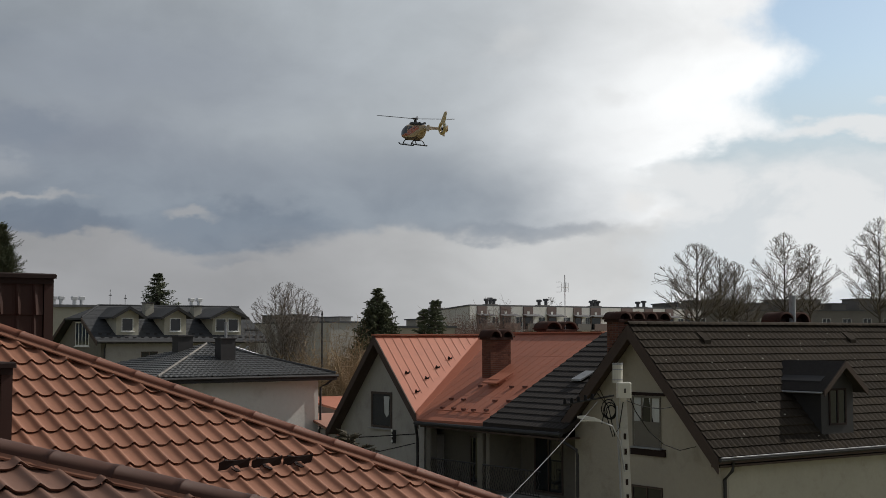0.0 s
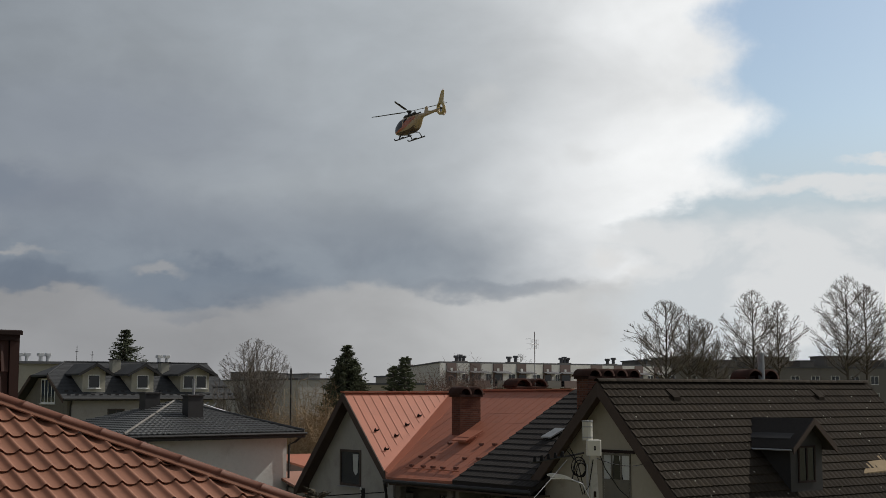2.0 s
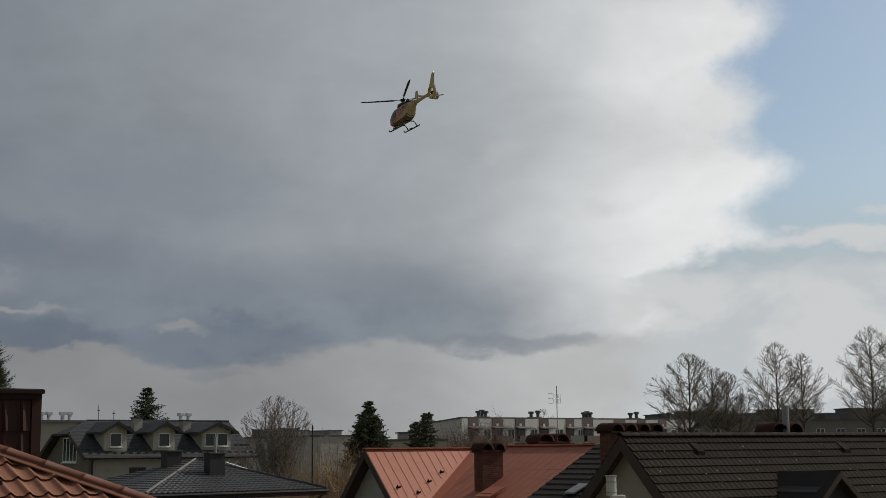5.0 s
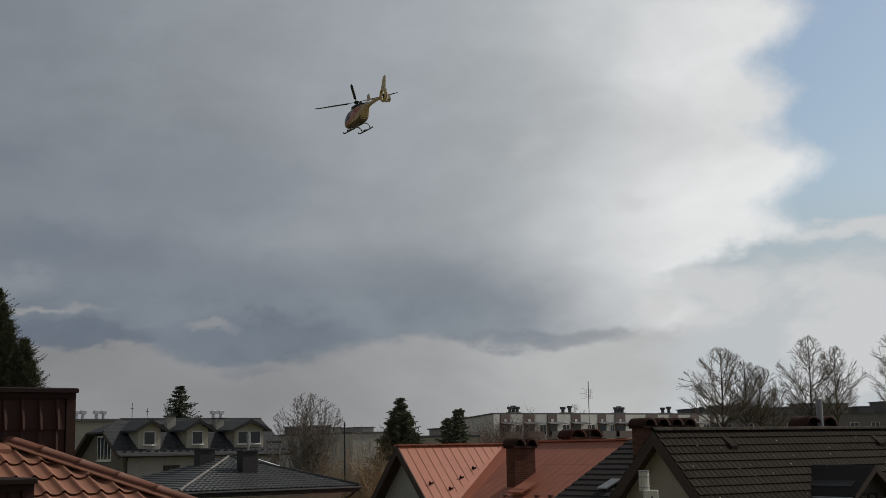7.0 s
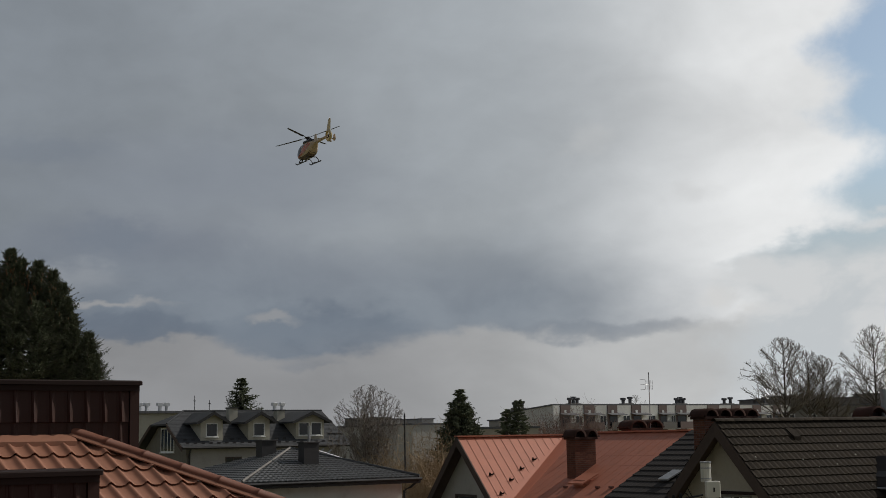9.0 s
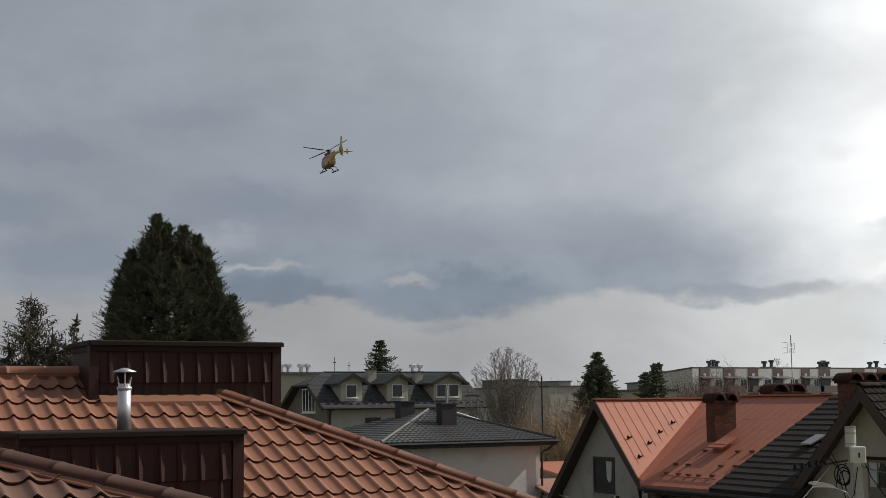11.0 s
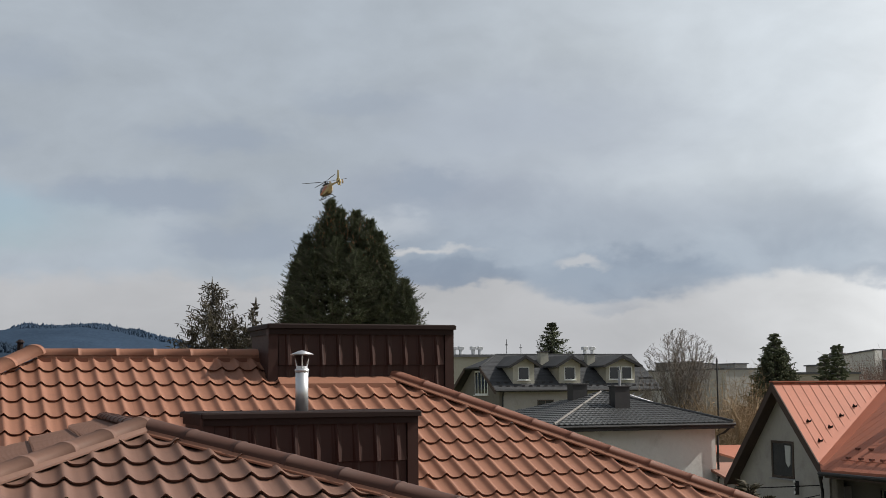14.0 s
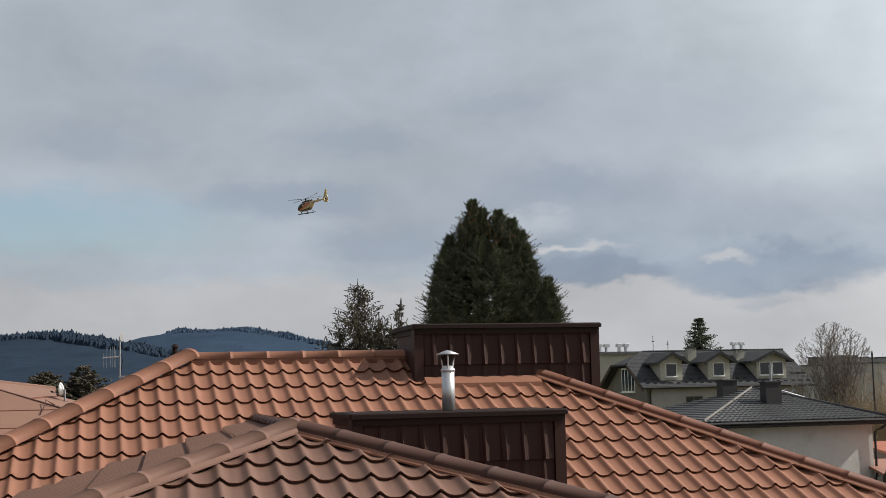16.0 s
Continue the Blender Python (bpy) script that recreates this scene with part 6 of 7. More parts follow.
# ---- hills ----
def hills():
    def ridge(name, pts, y, mat, label, seed, deep):
        rng = random.Random(seed)
        xs = [pts[0][0] + (pts[-1][0] - pts[0][0]) * i / 160 for i in range(161)]

        def height(x):
            for (xa, za), (xb, zb) in zip(pts, pts[1:]):
                if xa <= x <= xb:
                    f = (x - xa) / (xb - xa)
                    f = f * f * (3 - 2 * f)
                    return za + (zb - za) * f
            return 0.0
        s = Shape()
        n = len(xs)
        for j in range(12):
            for x in xs:
                g = j / 11
                s.v.append((x, y - deep * (1 - g), height(x) * g ** 0.8 * (1 + 0.06 * noise.noise((x / 220, j * 0.7, seed))) - 2))
        for j in range(11):
            s.f += [(j * n + i, j * n + i + 1, (j + 1) * n + i + 1, (j + 1) * n + i) for i in range(n - 1)]
        for i, x in enumerate(xs):
            s.v.append((x, y + 600, -2))
        s.f += [(11 * n + i, 11 * n + i + 1, 12 * n + i + 1, 12 * n + i) for i in range(n - 1)]
        put(name, s, M[mat], label, "hill", kind="structure", smooth=True)
        return height, rng
    high, rng = ridge("backdrop_hill", [(-5200, 60), (-3600, 120), (-2450, 140), (-2160, 142), (-2096, 152), (-2058, 163), (-2009, 182), (-1907, 175), (-1795, 178), (-1692, 162), (-1594, 138), (-1460, 95), (-1300, 50), (-1000, 15), (200, 2), (2600, 2), (5200, 2)], 3050, "hill", "far wooded hill coloured with blue haze", 1, 900)
    height, rng = ridge("backdrop_hill", [(-4600, 130), (-3300, 140), (-2500, 140), (-2145, 148), (-2021, 152), (-1949, 150), (-1870, 138), (-1778, 120), (-1640, 96), (-1480, 66), (-1000, 20), (400, 10)], 2500, "hill_near", "nearer wooded hill coloured with blue-grey haze", 2, 700)

    def forest(count, x0, x1, y, deep, top, big, mat, label):
        """Pointed and rounded crowns, thick along the crest and down the near slope."""
        f = Shape()
        for i in range(count):
            x = rng.uniform(x0, x1)
            back = rng.random() ** 1.6 * deep
            z = top(x) * (1 - back / 700) ** 0.8 - 7
            h = rng.uniform(0.7, 1.2) * big * (1.25 if rng.random() < 0.12 else 1.0)
            r = h * rng.uniform(0.25, 0.5)
            c = y - back
            f.add([(x - r, c, z), (x, c - r, z), (x + r, c, z), (x, c + r, z), (x - r * 0.6, c, z + h * 0.62), (x, c - r * 0.6, z + h * 0.62), (x + r * 0.6, c, z + h * 0.62), (x, c + r * 0.6, z + h * 0.62), (x + rng.uniform(-1, 1), c, z + h)],
                  [(0, 1, 5, 4), (1, 2, 6, 5), (2, 3, 7, 6), (3, 0, 4, 7), (4, 5, 8), (5, 6, 8), (6, 7, 8), (7, 4, 8)])
        put("far_forest", f, M[mat], label, "forest", kind="stuff", smooth=True)
    forest(3600, -2900, -1480, 2500, 60, height, 15, "hill_near", "spruce tops along the hill crest, haze in their colour")
    forest(3000, -2450, -1250, 3050, 50, high, 11, "hill", "wooded crest of the far hill, blue haze in its colour")


hills()


# ---- roof, dish and aerial beyond the near hip ----
def left_roof():
    m = pose(0, 0, 0, 0, 0, 39.35)
    h = thing("house", m, "low house with a plain terracotta sheet roof", "house")
    front = lambda x, y, up=0.0: (x, y, 8.93 - 0.56 * (23.6 - y) + up)
    right = lambda x, y, up=0.0: (x, y, 8.93 - 0.231 * (x + 1.4) + 0.133 * (y - 24) + up)
    apex, foot = (-1.4, 23.6, 8.90), (2.2, 21.46, 7.73)
    part("roof_slab", Shape().slab([front(-6, 23.6), front(-1.4, 23.6), front(2.2, 21.46), front(2.2, 20.2), front(-6, 20.2)], (0, 0, -0.12)), M["tile_dusty"], h)
    part("roof_slab", Shape().slab([right(-1.4, 23.62), right(2.2, 21.5), right(2.2, 23.4), right(0.42, 24.0), right(0.39, 25.0)], (0, 0, -0.12)), M["tile_dusty"], h)
    part("roof_slab", Shape().slab([(-6, 23.62, 8.92), (-1.4, 23.62, 8.86), (0.39, 25.0, 8.5), (2.2, 27, 7.3), (-6, 27, 7.3)], (0, 0, -0.12)), M["tile_dusty"], h)
    part("hip_cap", Shape().tube([Vector(apex) + Vector((0, 0, 0.005)), Vector(foot) + Vector((0, 0, 0.01))], 0.025, 8), M["cap_dark"], h, "dark cap along the hip")
    part("verge_strip", Shape().slab([right(-1.3, 23.75, 0.03), right(0.39, 25.02, 0.03), right(0.42, 24.94, 0.03), right(-1.25, 23.7, 0.03)], (0, 0, -0.06)), M["tile_dusty"], h)
    part("sheet_step", Shape().slab([right(-0.07, 22.95, 0.006), right(0.42, 23.95, 0.006), right(0.45, 23.9, 0.02), right(-0.03, 22.9, 0.02)], (0, 0, -0.03)), M["cap"], h)
    for y in (22.46, 21.98, 21.5):
        part("sheet_step", Shape().slab([front(-6, y, 0.006), front(2.0, y, 0.006), front(2.0, y - 0.02, 0.012), front(-6, y - 0.02, 0.012)], (0, 0, -0.03)), M["cap"], h)
    part("lightning_wire", Shape().tube([front(0.14, 22.3, 0.02), front(0.19, 22.45, 0.03), front(0.22, 22.6, 0.08), front(0.36, 22.52, 0.04)], 0.008, 5), M["cap_dark"], h)
    part("wall", Shape().box(-5.6, 1.8, 20.6, 26.6, 0, 7.0), M["render_cream"], h)
    d = thing("satellite_dish", m @ pose(0.49, 23.6, 8.62, 0, 0, 68), "white satellite dish seen nearly edge-on", "satellite dish")
    rings = []
    for k in range(6):
        r = 0.118 * k / 5 + 0.003
        rings.append([(r * math.cos(q) * 0.9, 0.06 * (k / 5) ** 2 - 0.04, r * math.sin(q)) for q in [2 * math.pi * j / 20 for j in range(20)]])
    part("bowl", Shape().loft(rings, True, True), M["white"], d, smooth=True)
    part("arm", Shape().tube([(0, -0.03, -0.11), (0, 0.16, -0.04)], 0.007, 5), M["zinc"], d)
    part("feed", Shape().tube([(0, 0.15, -0.045), (0, 0.19, -0.03)], 0.015, 8), M["iron"], d)
    part("mount", Shape().tube([(0, -0.05, 0), (0, -0.06, -0.22)], 0.018, 6), M["zinc"], d)
    # aerial with a short boom to one side and long hanging rods
    a = thing("tv_aerial", m @ pose(1.44, 23.35, 0), "thin grey television aerial with upright rods and a white panel", "antenna")
    part("mast", Shape().tube([(0, 0, 8.1), (0, 0, 9.5)], 0.016, 6), M["zinc"], a)
    boom = part("boom", Shape().tube([(-0.29, 0, 9.14), (0.0, 0, 9.15)], 0.014, 6), M["zinc"], a)
    for x, up in ((-0.27, 0.08), (-0.22, 0.17), (-0.155, 0.17), (-0.12, 0.19), (-0.095, 0.18), (-0.08, 0.13)):
        part("rod", Shape().tube([(x, 0, 9.145 - 0.17), (x, 0, 9.145 + up)], 0.004, 5), M["zinc"], boom)
    part("plate", Shape().box(0.0, 0.045, -0.02, 0.0, 9.44, 9.54), M["white"], a, "small white panel")
    part("bracket", Shape().box(-0.02, 0.18, -0.02, 0.02, 8.80, 8.83), M["zinc"], a)
    part("feed_cable", Shape().tube([(0.015, 0, 9.2), (0.05, 0, 9.12), (0.03, 0, 9.0), (0.015, 0, 8.85)], 0.006, 5), M["cable"], a)


left_roof()


# ---- pole, lamp and wires before the semi-detached house ----
def street_pole():
    p = thing("utility_pole", pose(0, 0, 0), "leaning pale concrete utility pole with boxes and cable coils", "utility pole")
    part("shaft", Shape().loft([[(x + sx, 31 + sy, z) for sx, sy in ((-w, -w), (w, -w), (w, w), (-w, w))] for x, z, w in ((4.98, 0.0, 0.12), (4.80, 4.5, 0.095), (4.70, 7.45, 0.075))]), M["concrete"], p)
    part("head_cylinder", Shape().tube([(4.59, 30.95, 7.44), (4.59, 30.95, 7.86)], 0.12, 12), M["plastic_grey"], p, "grey cable joint sleeve")
    part("top_cap", Shape().tube([(4.59, 30.95, 7.86), (4.59, 30.95, 7.9)], 0.13, 12), M["zinc"], p)
    for z in (7.74, 7.5):
        part("band", Shape().tube([(4.59, 30.95, z), (4.59, 30.95, z + 0.025)], 0.126, 12), M["zinc"], p)
    part("junction_box", Shape().bevel_box(4.54, 4.86, 30.62, 30.86, 7.1, 7.46, 0.02), M["plastic_grey"], p, "square pale junction box")
    part("box_mark", Shape().box(4.69, 4.73, 30.612, 30.62, 7.22, 7.32), M["iron"], p)
    slot = Shape().box(-0.03, 0.03, -0.004, 0.01, -0.07, 0.07).mesh("pole_slot", M["clad_dark"])
    for i in range(6):
        z = 6.2 - i * 0.35
        ob = part("pole_slot", slot, None, p)
        ob.location = (4.80 - (z - 4.5) * 0.034, 30.91, z)
    part("conduit", Shape().tube([(4.72, 30.87, 0.2), (4.64, 30.87, 4.5), (4.55, 30.87, 6.9)], 0.028, 6), M["zinc"], p)
    for k in range(3):
        c, r = Vector((4.36 + 0.03 * k, 30.85, 6.84 - 0.04 * k)), 0.22 - 0.03 * k
        part("cable_coil", Shape().tube([c + Vector((r * 0.75 * math.cos(q), 0.02 * k, r * math.sin(q))) for q in [2 * math.pi * j / 20 for j in range(21)]], 0.014, 5, False), M["cable"], p)
    for pts in ([(4.0, 30.9, 7.1), (4.15, 30.85, 7.3), (4.3, 30.85, 7.0), (4.2, 30.85, 6.5)], [(4.45, 30.85, 7.1), (4.3, 30.8, 6.7), (4.45, 30.85, 6.2), (4.6, 30.85, 6.4), (4.7, 30.85, 7.0)], [(4.1, 30.85, 7.2), (4.35, 30.85, 6.9), (4.5, 30.85, 6.2)]):
        part("loose_cable", Shape().tube(pts, 0.012, 5, False), M["cable"], p)
    for i in range(5):
        part("insulator", Shape().tube([(3.35 + i * 0.16, 30.9, 6.95 + i * 0.03), (3.35 + i * 0.16, 30.9, 7.07 + i * 0.03)], [0.045, 0.03], 8), M["cable"], p)
    part("cross_arm", Shape().tube([(3.25, 30.9, 6.93), (4.5, 30.9, 7.15)], 0.025, 6), M["iron"], p)
    lamp = thing("street_lamp", pose(0, 0, 0), "grey street lamp head on a curved arm", "street lamp")
    part("arm", Shape().tube([(4.72, 30.85, 5.4), (4.6, 30.8, 6.1), (4.42, 30.7, 6.45), (4.1, 30.6, 6.58)], 0.02, 8), M["zinc"], lamp)
    part("head", Shape().loft([[(x, 30.6 + sy * w, z + sz * h) for sy, sz in ((-1, -0.4), (1, -0.4), (0.8, 1), (-0.8, 1))] for x, z, w, h in ((4.15, 6.57, 0.04, 0.03), (4.0, 6.60, 0.1, 0.06), (3.75, 6.64, 0.1, 0.06), (3.6, 6.66, 0.05, 0.03))]), M["plastic_grey"], lamp, "flat grey lamp head")
    part("lens", Shape().box(3.68, 3.98, 30.53, 30.67, 6.575, 6.6), M["white"], lamp)

    def wire(a, b, sag, r, mat, label):
        a, b = Vector(a), Vector(b)
        pts = [a.lerp(b, i / 16) + Vector((0, 0, -sag * 4 * (i / 16) * (1 - i / 16))) for i in range(17)]
        w = thing("overhead_wire", Matrix(), label, "wire", "overhead wires")
        part("strand", Shape().tube(pts, r, 5), M[mat], w)
    wire((4.1, 30.9, 7.0), (-1.2, 22.0, 3.6), 0.25, 0.007, "wire", "thin pale overhead wire")
    wire((4.75, 30.95, 7.05), (7.35, 38.5, 6.5), 0.12, 0.011, "cable", "black cable slung to the house")
    sag = [(4.85, 30.9, 7.15), (5.1, 31.6, 6.75), (5.7, 33.2, 6.15), (6.4, 35.0, 5.68), (7.1, 36.5, 5.4), (7.82, 37.82, 5.39)]
    w = thing("overhead_wire", Matrix(), "black cable sagging from the pole to the gable", "wire", "overhead wires")
    part("strand", Shape().tube(sag, 0.012, 5), M["cable"], w)
    wire((-14.0, 44.0, 5.0), (-0.2, 46.5, 5.15), 0.12, 0.02, "cable", "black cable across the gable")
    wire((-6.0, 42.0, 4.2), (-0.2, 46.3, 4.85), 0.1, 0.02, "cable", "black cable across the gable")
    rack = thing("wall_bracket", SEMI @ pose(27.55, 42.55, 4.75), "small insulator bracket on the gable wall", "bracket")
    part("bar", Shape().box(-0.16, 0.0, -0.02, 0.02, -0.25, 0.25), M["iron"], rack)
    for z in (-0.2, 0.0, 0.2):
        part("insulator", Shape().tube([(-0.18, 0, z), (-0.18, 0, z + 0.1)], [0.04, 0.025], 8), M["white"], rack)


street_pole()


# ---- helicopter ----
def body_ring(y, w, top, bot, n=28, p=2.6, grow=0.0):
    c, h = (top + bot) / 2, (top - bot) / 2
    ring = []
    for k in range(n):
        q = 2 * math.pi * k / n
        sx, cz = math.sin(q), math.cos(q)
        ring.append((math.copysign(abs(sx) ** (2 / p), sx) * (w + grow), y, c + math.copysign(abs(cz) ** (2 / p), cz) * (h + grow)))
    return ring


BODY = [(3.05, 0.06, -0.58, -0.70), (2.82, 0.34, -0.26, -0.94), (2.38, 0.56, 0.12, -1.10), (1.75, 0.70, 0.50, -1.20), (1.2, 0.75, 0.70, -1.26), (0.5, 0.76, 0.76, -1.28),
        (-0.3, 0.79, 0.80, -1.26), (-1.0, 0.76, 0.80, -1.14), (-1.5, 0.68, 0.78, -0.88), (-1.95, 0.52, 0.75, -0.42), (-2.3, 0.36, 0.70, -0.05), (-2.7, 0.25, 0.66, 0.14)]


def section(y):
    for a, b in zip(BODY, BODY[1:]):
        if a[0] >= y >= b[0]:
            f = (a[0] - y) / (a[0] - b[0])
            return tuple(a[i] + (b[i] - a[i]) * f for i in (1, 2, 3))
    return BODY[-1][1:]


def skin(y0, y1, lo, hi, sides=(-1, 1), rows=8, cols=8, grow=0.012):
    """A patch of the body's skin between angles from the top, lo(f) to hi(f) degrees, f from 0 at y0 to 1 at y1."""
    s = Shape()
    for side in sides:
        grid = []
        for i in range(rows + 1):
            f = i / rows
            y = y0 + (y1 - y0) * f
            w, top, bot = section(y)
            c, h = (top + bot) / 2, (top - bot) / 2
            line = []
            for j in range(cols + 1):
                q = radians(lo(f) + (hi(f) - lo(f)) * j / cols)
                sx, cz = math.sin(q), math.cos(q)
                line.append((side * abs(sx) ** (2 / 2.6) * (w + grow), y, c + math.copysign(abs(cz) ** (2 / 2.6), cz) * (h + grow)))
            grid.append(line)
        n = len(s.v)
        s.v += [p for line in grid for p in line]
        k = cols + 1
        s.f += [(n + i * k + j, n + i * k + j + 1, n + (i + 1) * k + j + 1, n + (i + 1) * k + j) for i in range(rows) for j in range(cols)]
    return s


def helicopter():
    h = thing("helicopter", Matrix(), "yellow and red rescue helicopter flying with its skids down", "helicopter")
    body = part("fuselage", Shape().loft([body_ring(*b) for b in BODY]), M["heli_yellow"], h, "yellow fuselage", True)
    part("windscreen", skin(2.95, 1.4, lambda f: 0, lambda f: 96 + 16 * f), M["heli_glass"], body, "dark wraparound windscreen", True)
    for side in (-1, 1):
        part("front_door_window", skin(1.42, 0.62, lambda f: 48, lambda f: 104, rows=5, sides=(side,)), M["heli_glass"], body, "dark door window", True)
        part("cabin_window", skin(0.42, -0.35, lambda f: 50, lambda f: 84, rows=5, sides=(side,)), M["heli_glass"], body, "dark cabin window", True)
        part("rear_window", skin(-0.85, -1.25, lambda f: 56, lambda f: 84, rows=4, sides=(side,)), M["heli_glass"], body, "small dark rear window", True)
        part("red_stripe", skin(2.3, -1.85, lambda f: 112 - 50 * f, lambda f: 129 - 47 * f, rows=16, grow=0.016, sides=(side,)), M["heli_red"], body, "red sloping stripe", True)
        part("red_stripe", skin(0.55, -1.6, lambda f: 86 - 48 * f, lambda f: 102 - 49 * f, rows=12, grow=0.018, sides=(side,)), M["heli_red"], body, "red sloping stripe", True)
        # shade of the hull's underside painted as a grey-brown skin
        part("belly_panel", skin(2.2, -1.6, lambda f: 128, lambda f: 180, rows=14, cols=6, grow=0.014, sides=(side,)), M["heli_belly"], body, "grey-brown belly, shade put into its colour", True)
        part("belly_line", skin(2.2, -1.6, lambda f: 124, lambda f: 128, rows=14, cols=2, grow=0.02, sides=(side,)), M["heli_dark"], body, "dark line above the belly", True)
    cowl = Shape().loft([body_ring(y, w, t, b, 20, 2.4) for y, w, t, b in ((1.0, 0.2, 0.78, 0.6), (0.75, 0.42, 0.94, 0.6), (0.2, 0.55, 1.06, 0.6), (-0.6, 0.56, 1.05, 0.6), (-1.3, 0.5, 0.98, 0.6), (-1.9, 0.32, 0.9, 0.55), (-2.1, 0.2, 0.8, 0.6))])
    part("engine_cowling", cowl, M["heli_dark"], h, "dark engine deck cowling", True)
    for sx in (-1, 1):
        part("intake_grille", Shape().box(sx * 0.575 - 0.01, sx * 0.575 + 0.01, -0.6, 0.3, 0.74, 0.94), M["heli_dark"], h, "dark side intake")
        part("exhaust", Shape().tube([(sx * 0.3, -1.3, 0.88), (sx * 0.38, -1.75, 0.96)], [0.13, 0.15], 10), M["heli_dark"], h, "dark exhaust pipe")
    part("tail_boom", Shape().loft([body_ring(y, w, t, b, 16, 2.2) for y, w, t, b in ((-2.2, 0.33, 0.72, 0.1), (-3.2, 0.22, 0.66, 0.2), (-4.6, 0.17, 0.64, 0.28), (-5.95, 0.13, 0.64, 0.34))]), M["heli_yellow"], h, smooth=True)
    # shrouded tail rotor with its fin
    sh = Shape()
    rings = []
    for j in range(29):
        q = 2 * math.pi * j / 28
        rings.append([(x, -6.45 + r * math.cos(q), 0.55 + r * math.sin(q)) for x, r in ((-0.19, 0.54), (-0.19, 0.60), (-0.08, 0.80), (0.08, 0.80), (0.19, 0.60), (0.19, 0.54))])
    sh.loft(rings, True, False)
    fen = part("fan_shroud", sh, M["heli_gold"], h, "yellow ring shroud of the tail fan", True)
    hub = part("fan_hub", Shape().tube([(-0.12, -6.45, 0.55), (0.12, -6.45, 0.55)], 0.13, 12), M["heli_dark"], fen)
    blade = Shape().slab([(0.02, 0.1, -0.03), (-0.02, 0.1, 0.05), (-0.02, 0.53, 0.05), (0.02, 0.53, -0.03)], (0.012, 0, 0)).mesh("fan_blade", M["heli_dark"])
    for j in range(10):
        ob = part("fan_blade", blade, None, fen)
        ob.matrix_local = Matrix.Translation((0, -6.45, 0.55)) @ Matrix.Rotation(2 * math.pi * j / 10, 4, "X")
    prof = [(-5.85, 0.95), (-6.95, 1.15), (-7.28, 2.52), (-6.98, 2.58), (-6.75, 2.45)]
    fin = Shape()
    fin.loft([[(-0.05, y, z) for y, z in prof], [(0.05, y, z) for y, z in prof]])
    part("tail_fin", fin, M["heli_gold"], h, "swept yellow fin")
    part("beacon", Shape().tube([(0, -7.12, 2.54), (0, -7.12, 2.66)], [0.07, 0.03], 8), M["heli_red"], h, "red beacon lamp on the fin")
    low = [(-5.9, 0.05), (-6.9, 0.1), (-7.1, -0.35), (-6.9, -0.42), (-6.3, -0.15)]
    part("lower_fin", Shape().loft([[(-0.05, y, z) for y, z in low], [(0.05, y, z) for y, z in low]]), M["heli_yellow"], h)
    part("fin_edge", Shape().slab([(-0.055, -6.9, 1.22), (-0.055, -7.18, 1.2), (-0.055, -7.25, 0.75), (-0.055, -7.12, 0.75)], (0.11, 0, 0)), M["heli_white"], h, "pale trailing plate")
    part("stabiliser", Shape().loft([[(x, -4.95, 0.36), (x, -5.15, 0.41), (x, -5.5, 0.37), (x, -5.2, 0.33)] for x in (-1.3, 1.3)]), M["heli_yellow"], h)
    for sx in (-1.3, 1.3):
        e = [(-4.85, 0.2), (-5.1, 0.85), (-5.55, 0.9), (-5.7, 0.3), (-5.35, 0.05)]
        part("end_plate", Shape().loft([[(sx - 0.025, y, z) for y, z in e], [(sx + 0.025, y, z) for y, z in e]]), M["heli_yellow"], h)
    # landing skids
    for sx in (-1, 1):
        x = sx * 0.98
        sk = part("skid", Shape().tube([(x, 2.15, -1.64), (x, 2.0, -1.78), (x, 1.75, -1.84), (x, -1.35, -1.84), (x, -1.5, -1.80)], 0.075, 8), M["heli_dark"], h, "dark metal skid tube", True)
        part("step", Shape().box(x - 0.1, x + 0.1, 0.2, 0.9, -1.74, -1.70), M["heli_dark"], sk)
    for y in (1.15, -0.85):
        part("cross_tube", Shape().tube([(-0.98, y, -1.82), (-0.84, y, -1.46), (-0.6, y, -1.24), (0.6, y, -1.24), (0.84, y, -1.46), (0.98, y, -1.82)], 0.065, 8), M["heli_dark"], h, "dark bent cross tube", True)
    part("mast", Shape().tube([(0, 0, 0.95), (0, 0, 1.40)], [0.22, 0.12], 12), M["heli_dark"], h, "dark rotor mast")
    for q in range(4):
        a = q * math.pi / 2 + 0.4
        part("control_rod", Shape().tube([(0.2 * math.cos(a), 0.2 * math.sin(a), 0.98), (0.16 * math.cos(a), 0.16 * math.sin(a), 1.34)], 0.02, 5), M["heli_dark"], h)
    part("nose_light", Shape().tube([(0, 2.2, -1.12), (0, 2.25, -1.32)], [0.1, 0.08], 10), M["heli_dark"], h)
    part("wire_cutter", Shape().slab([(0, 1.5, 0.62), (0, 1.2, 0.7), (0, 1.1, 1.05)], (0.03, 0, 0)), M["heli_dark"], h)
    rotor = part("main_rotor", Shape().tube([(0, 0, -0.1), (0, 0, 0.05), (0, 0, 0.12)], [0.26, 0.34, 0.16], 14), M["heli_dark"], h, "four-bladed main rotor")
    bl = Shape()
    rows = []
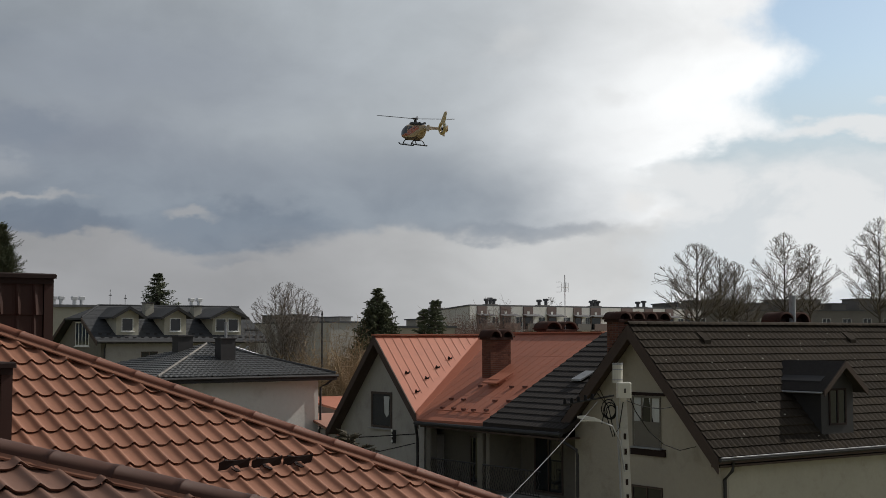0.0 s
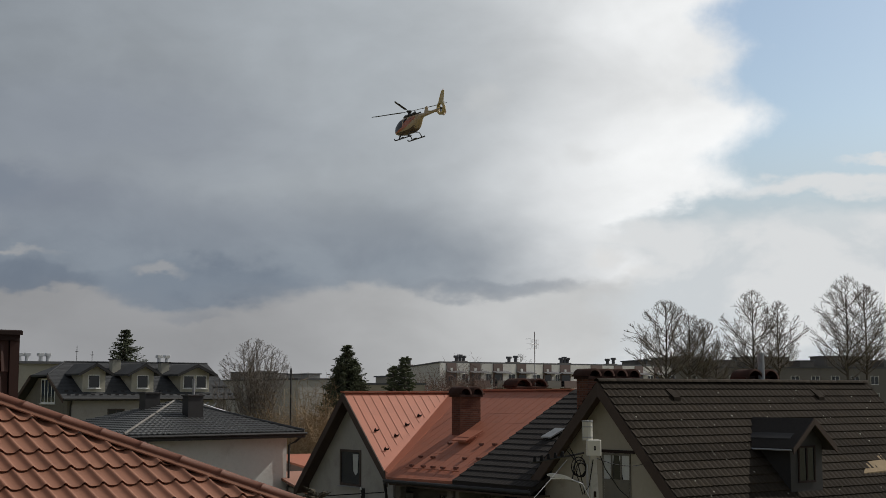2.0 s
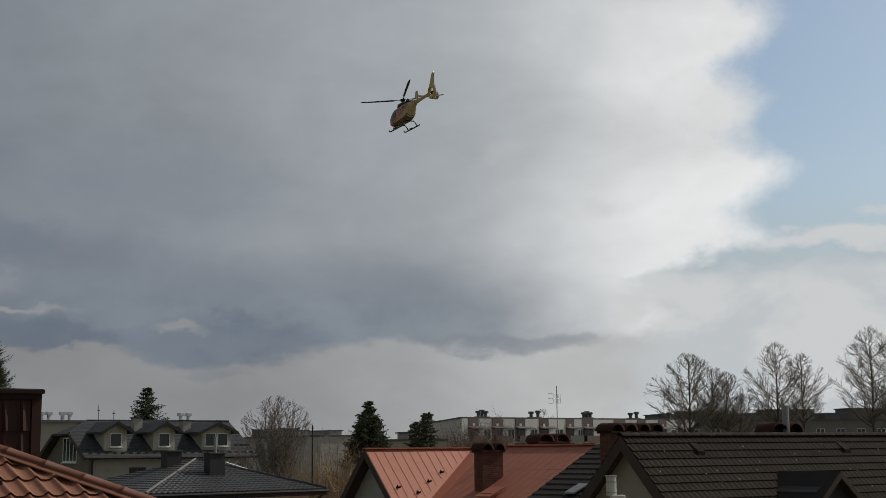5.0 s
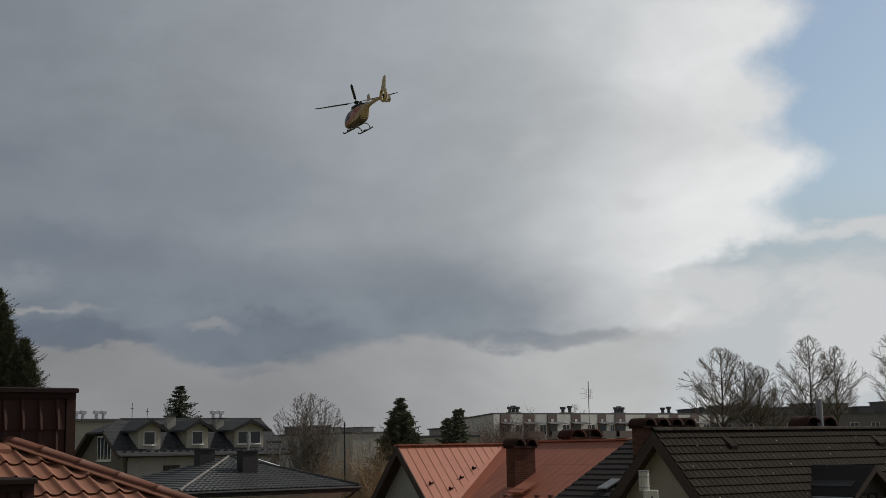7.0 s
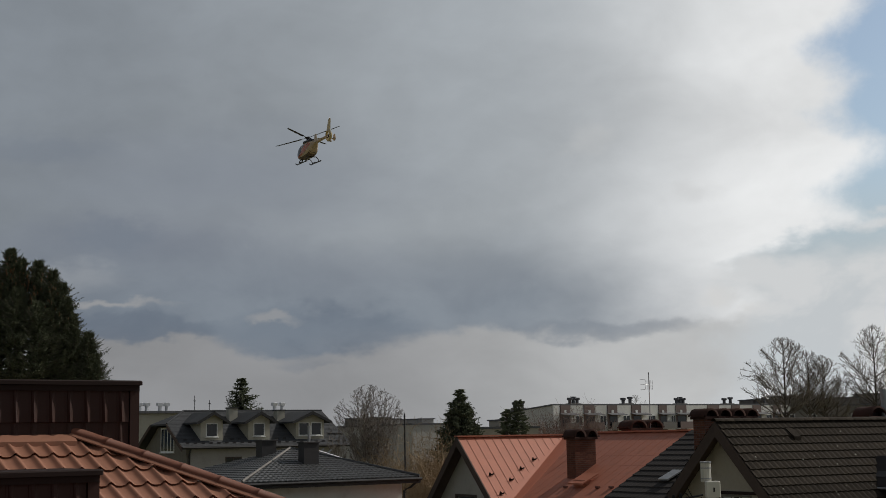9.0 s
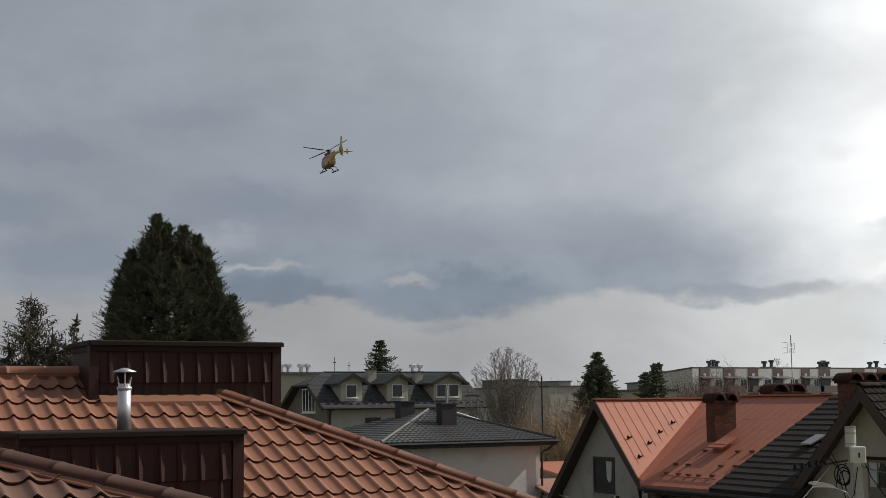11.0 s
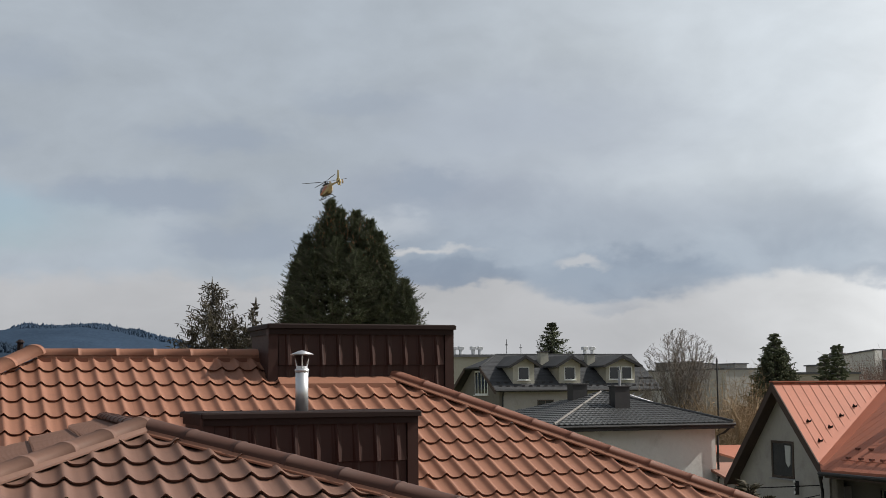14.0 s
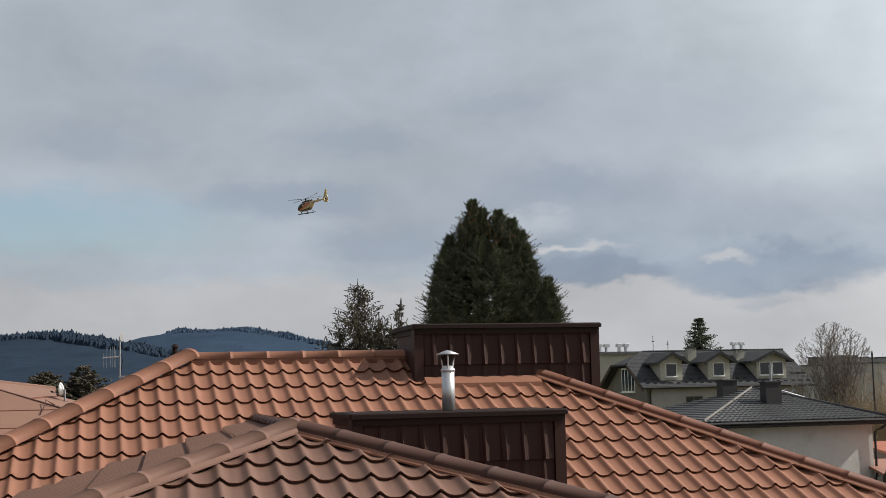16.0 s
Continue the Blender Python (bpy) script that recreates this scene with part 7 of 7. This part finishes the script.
    for r, c, tw, dz in ((0.2, 0.10, 0.0, 0.0), (0.8, 0.10, 0.03, 0.02), (1.1, 0.30, 0.3, 0.04), (4.3, 0.30, 0.05, 0.16), (4.85, 0.18, 0.02, 0.2)):
        rows.append([(r, c * 0.35, dz + tw * 0.1), (r, c * 0.1, dz + 0.045), (r, -c * 0.65, dz - tw * 0.1), (r, c * 0.1, dz - 0.03)])
    bl.loft(rows)
    me = bl.mesh("rotor_blade", M["heli_dark"])
    for k in range(4):
        ob = part("rotor_blade", me, None, rotor)
        ob.matrix_local = pose(0, 0, 0, 0, 0, 90 * k)
    return h, rotor


heli, main_rotor = helicopter()

# seconds; x, y, z of the machine; heading to the left of north, nose up, bank to the left
FLIGHT = [
    (0.0, -0.70, 163.6, 34.28, 31.2, 10.5, 3),
    (0.5, 0.30, 162.1, 35.60, 31.6, 6.5, 3),
    (1.0, 1.04, 160.5, 37.32, 32.1, 4.5, 4),
    (1.5, 1.88, 158.8, 39.24, 32.8, 1.5, 4),
    (2.0, 2.31, 157.1, 41.06, 33.6, -1.5, 4),
    (2.5, 2.85, 154.8, 43.18, 33.0, -2.2, 4),
    (3.0, 2.67, 152.8, 44.21, 31.9, -3.1, 5),
    (3.5, 2.30, 150.8, 45.34, 30.5, -2.2, 5),
    (6.0, -4.30, 145.0, 46.65, 29.0, -2.7, 5),
    (6.5, -6.60, 146.5, 46.75, 29.0, -1.2, 5),
    (7.0, -9.30, 148.0, 46.45, 30.4, -1.7, 5),
    (7.5, -12.50, 151.6, 46.25, 32.3, -1.8, 5),
    (8.0, -15.90, 155.2, 45.95, 33.1, -0.9, 5),
    (10.3, -38.30, 187.5, 46.50, 28.7, 2.3, 5),
    (10.5, -40.62, 190.4, 46.41, 28.4, 1.9, 5),
    (11.0, -46.96, 197.4, 46.23, 30.4, 1.7, 6),
    (11.5, -53.00, 204.4, 46.35, 33.6, 1.9, 7),
    (12.0, -59.50, 211.3, 45.98, 35.5, 0.8, 8),
    (12.5, -66.20, 217.9, 45.80, 33.5, 1.3, 9),
    (13.0, -73.70, 225.3, 46.20, 33.9, 1.9, 10),
    (13.5, -82.00, 232.2, 46.40, 38.8, -0.5, 10),
    (14.0, -91.20, 238.7, 47.00, 42.7, -1.3, 11),
    (14.5, -101.30, 244.5, 47.70, 48.3, -0.8, 11),
    (15.0, -113.40, 251.9, 48.80, 55.1, -1.7, 10),
    (15.5, -126.40, 258.5, 49.60, 62.4, -2.9, 10),
    (16.0, -140.30, 264.4, 50.50, 70.2, -2.6, 10),
]
# total turn of the rotor, degrees, and its disc's forward tilt
TURNS = [(0.0, -1113.0), (0.5, 72.0), (1.0, 1222.0), (1.5, 2448.0), (2.5, 4824.0), (3.5, 7198.0), (6.0, 13172.0), (6.5, 14314.0), (7.0, 15538.0), (8.0, 17906.0), (10.5, 23858.0), (12.5, 28592.0), (14.5, 33314.0), (16.0, 36894.0)]
TILTS = [(0, 0), (1.5, -2), (3.5, -10), (12.5, -9), (14, -6), (16, -6)]


def motions():
    walk(heli, [(t, pose(x, y, z) @ pose(0, 0, 0, 0, 0, yaw) @ pose(0, 0, 0, nose) @ pose(0, 0, 0, 0, -bank)) for t, x, y, z, yaw, nose, bank in FLIGHT])
    between = lambda t, rows: float(np.interp(t, [r[0] for r in rows], [r[1] for r in rows]))
    steps = [k / FPS for k in range(int(16 * FPS) + 1)]
    walk(main_rotor, [(t, pose(0, 0, 1.42, between(t, TILTS)) @ pose(0, 0, 0, 0, 0, between(t, TURNS))) for t in steps])


motions()
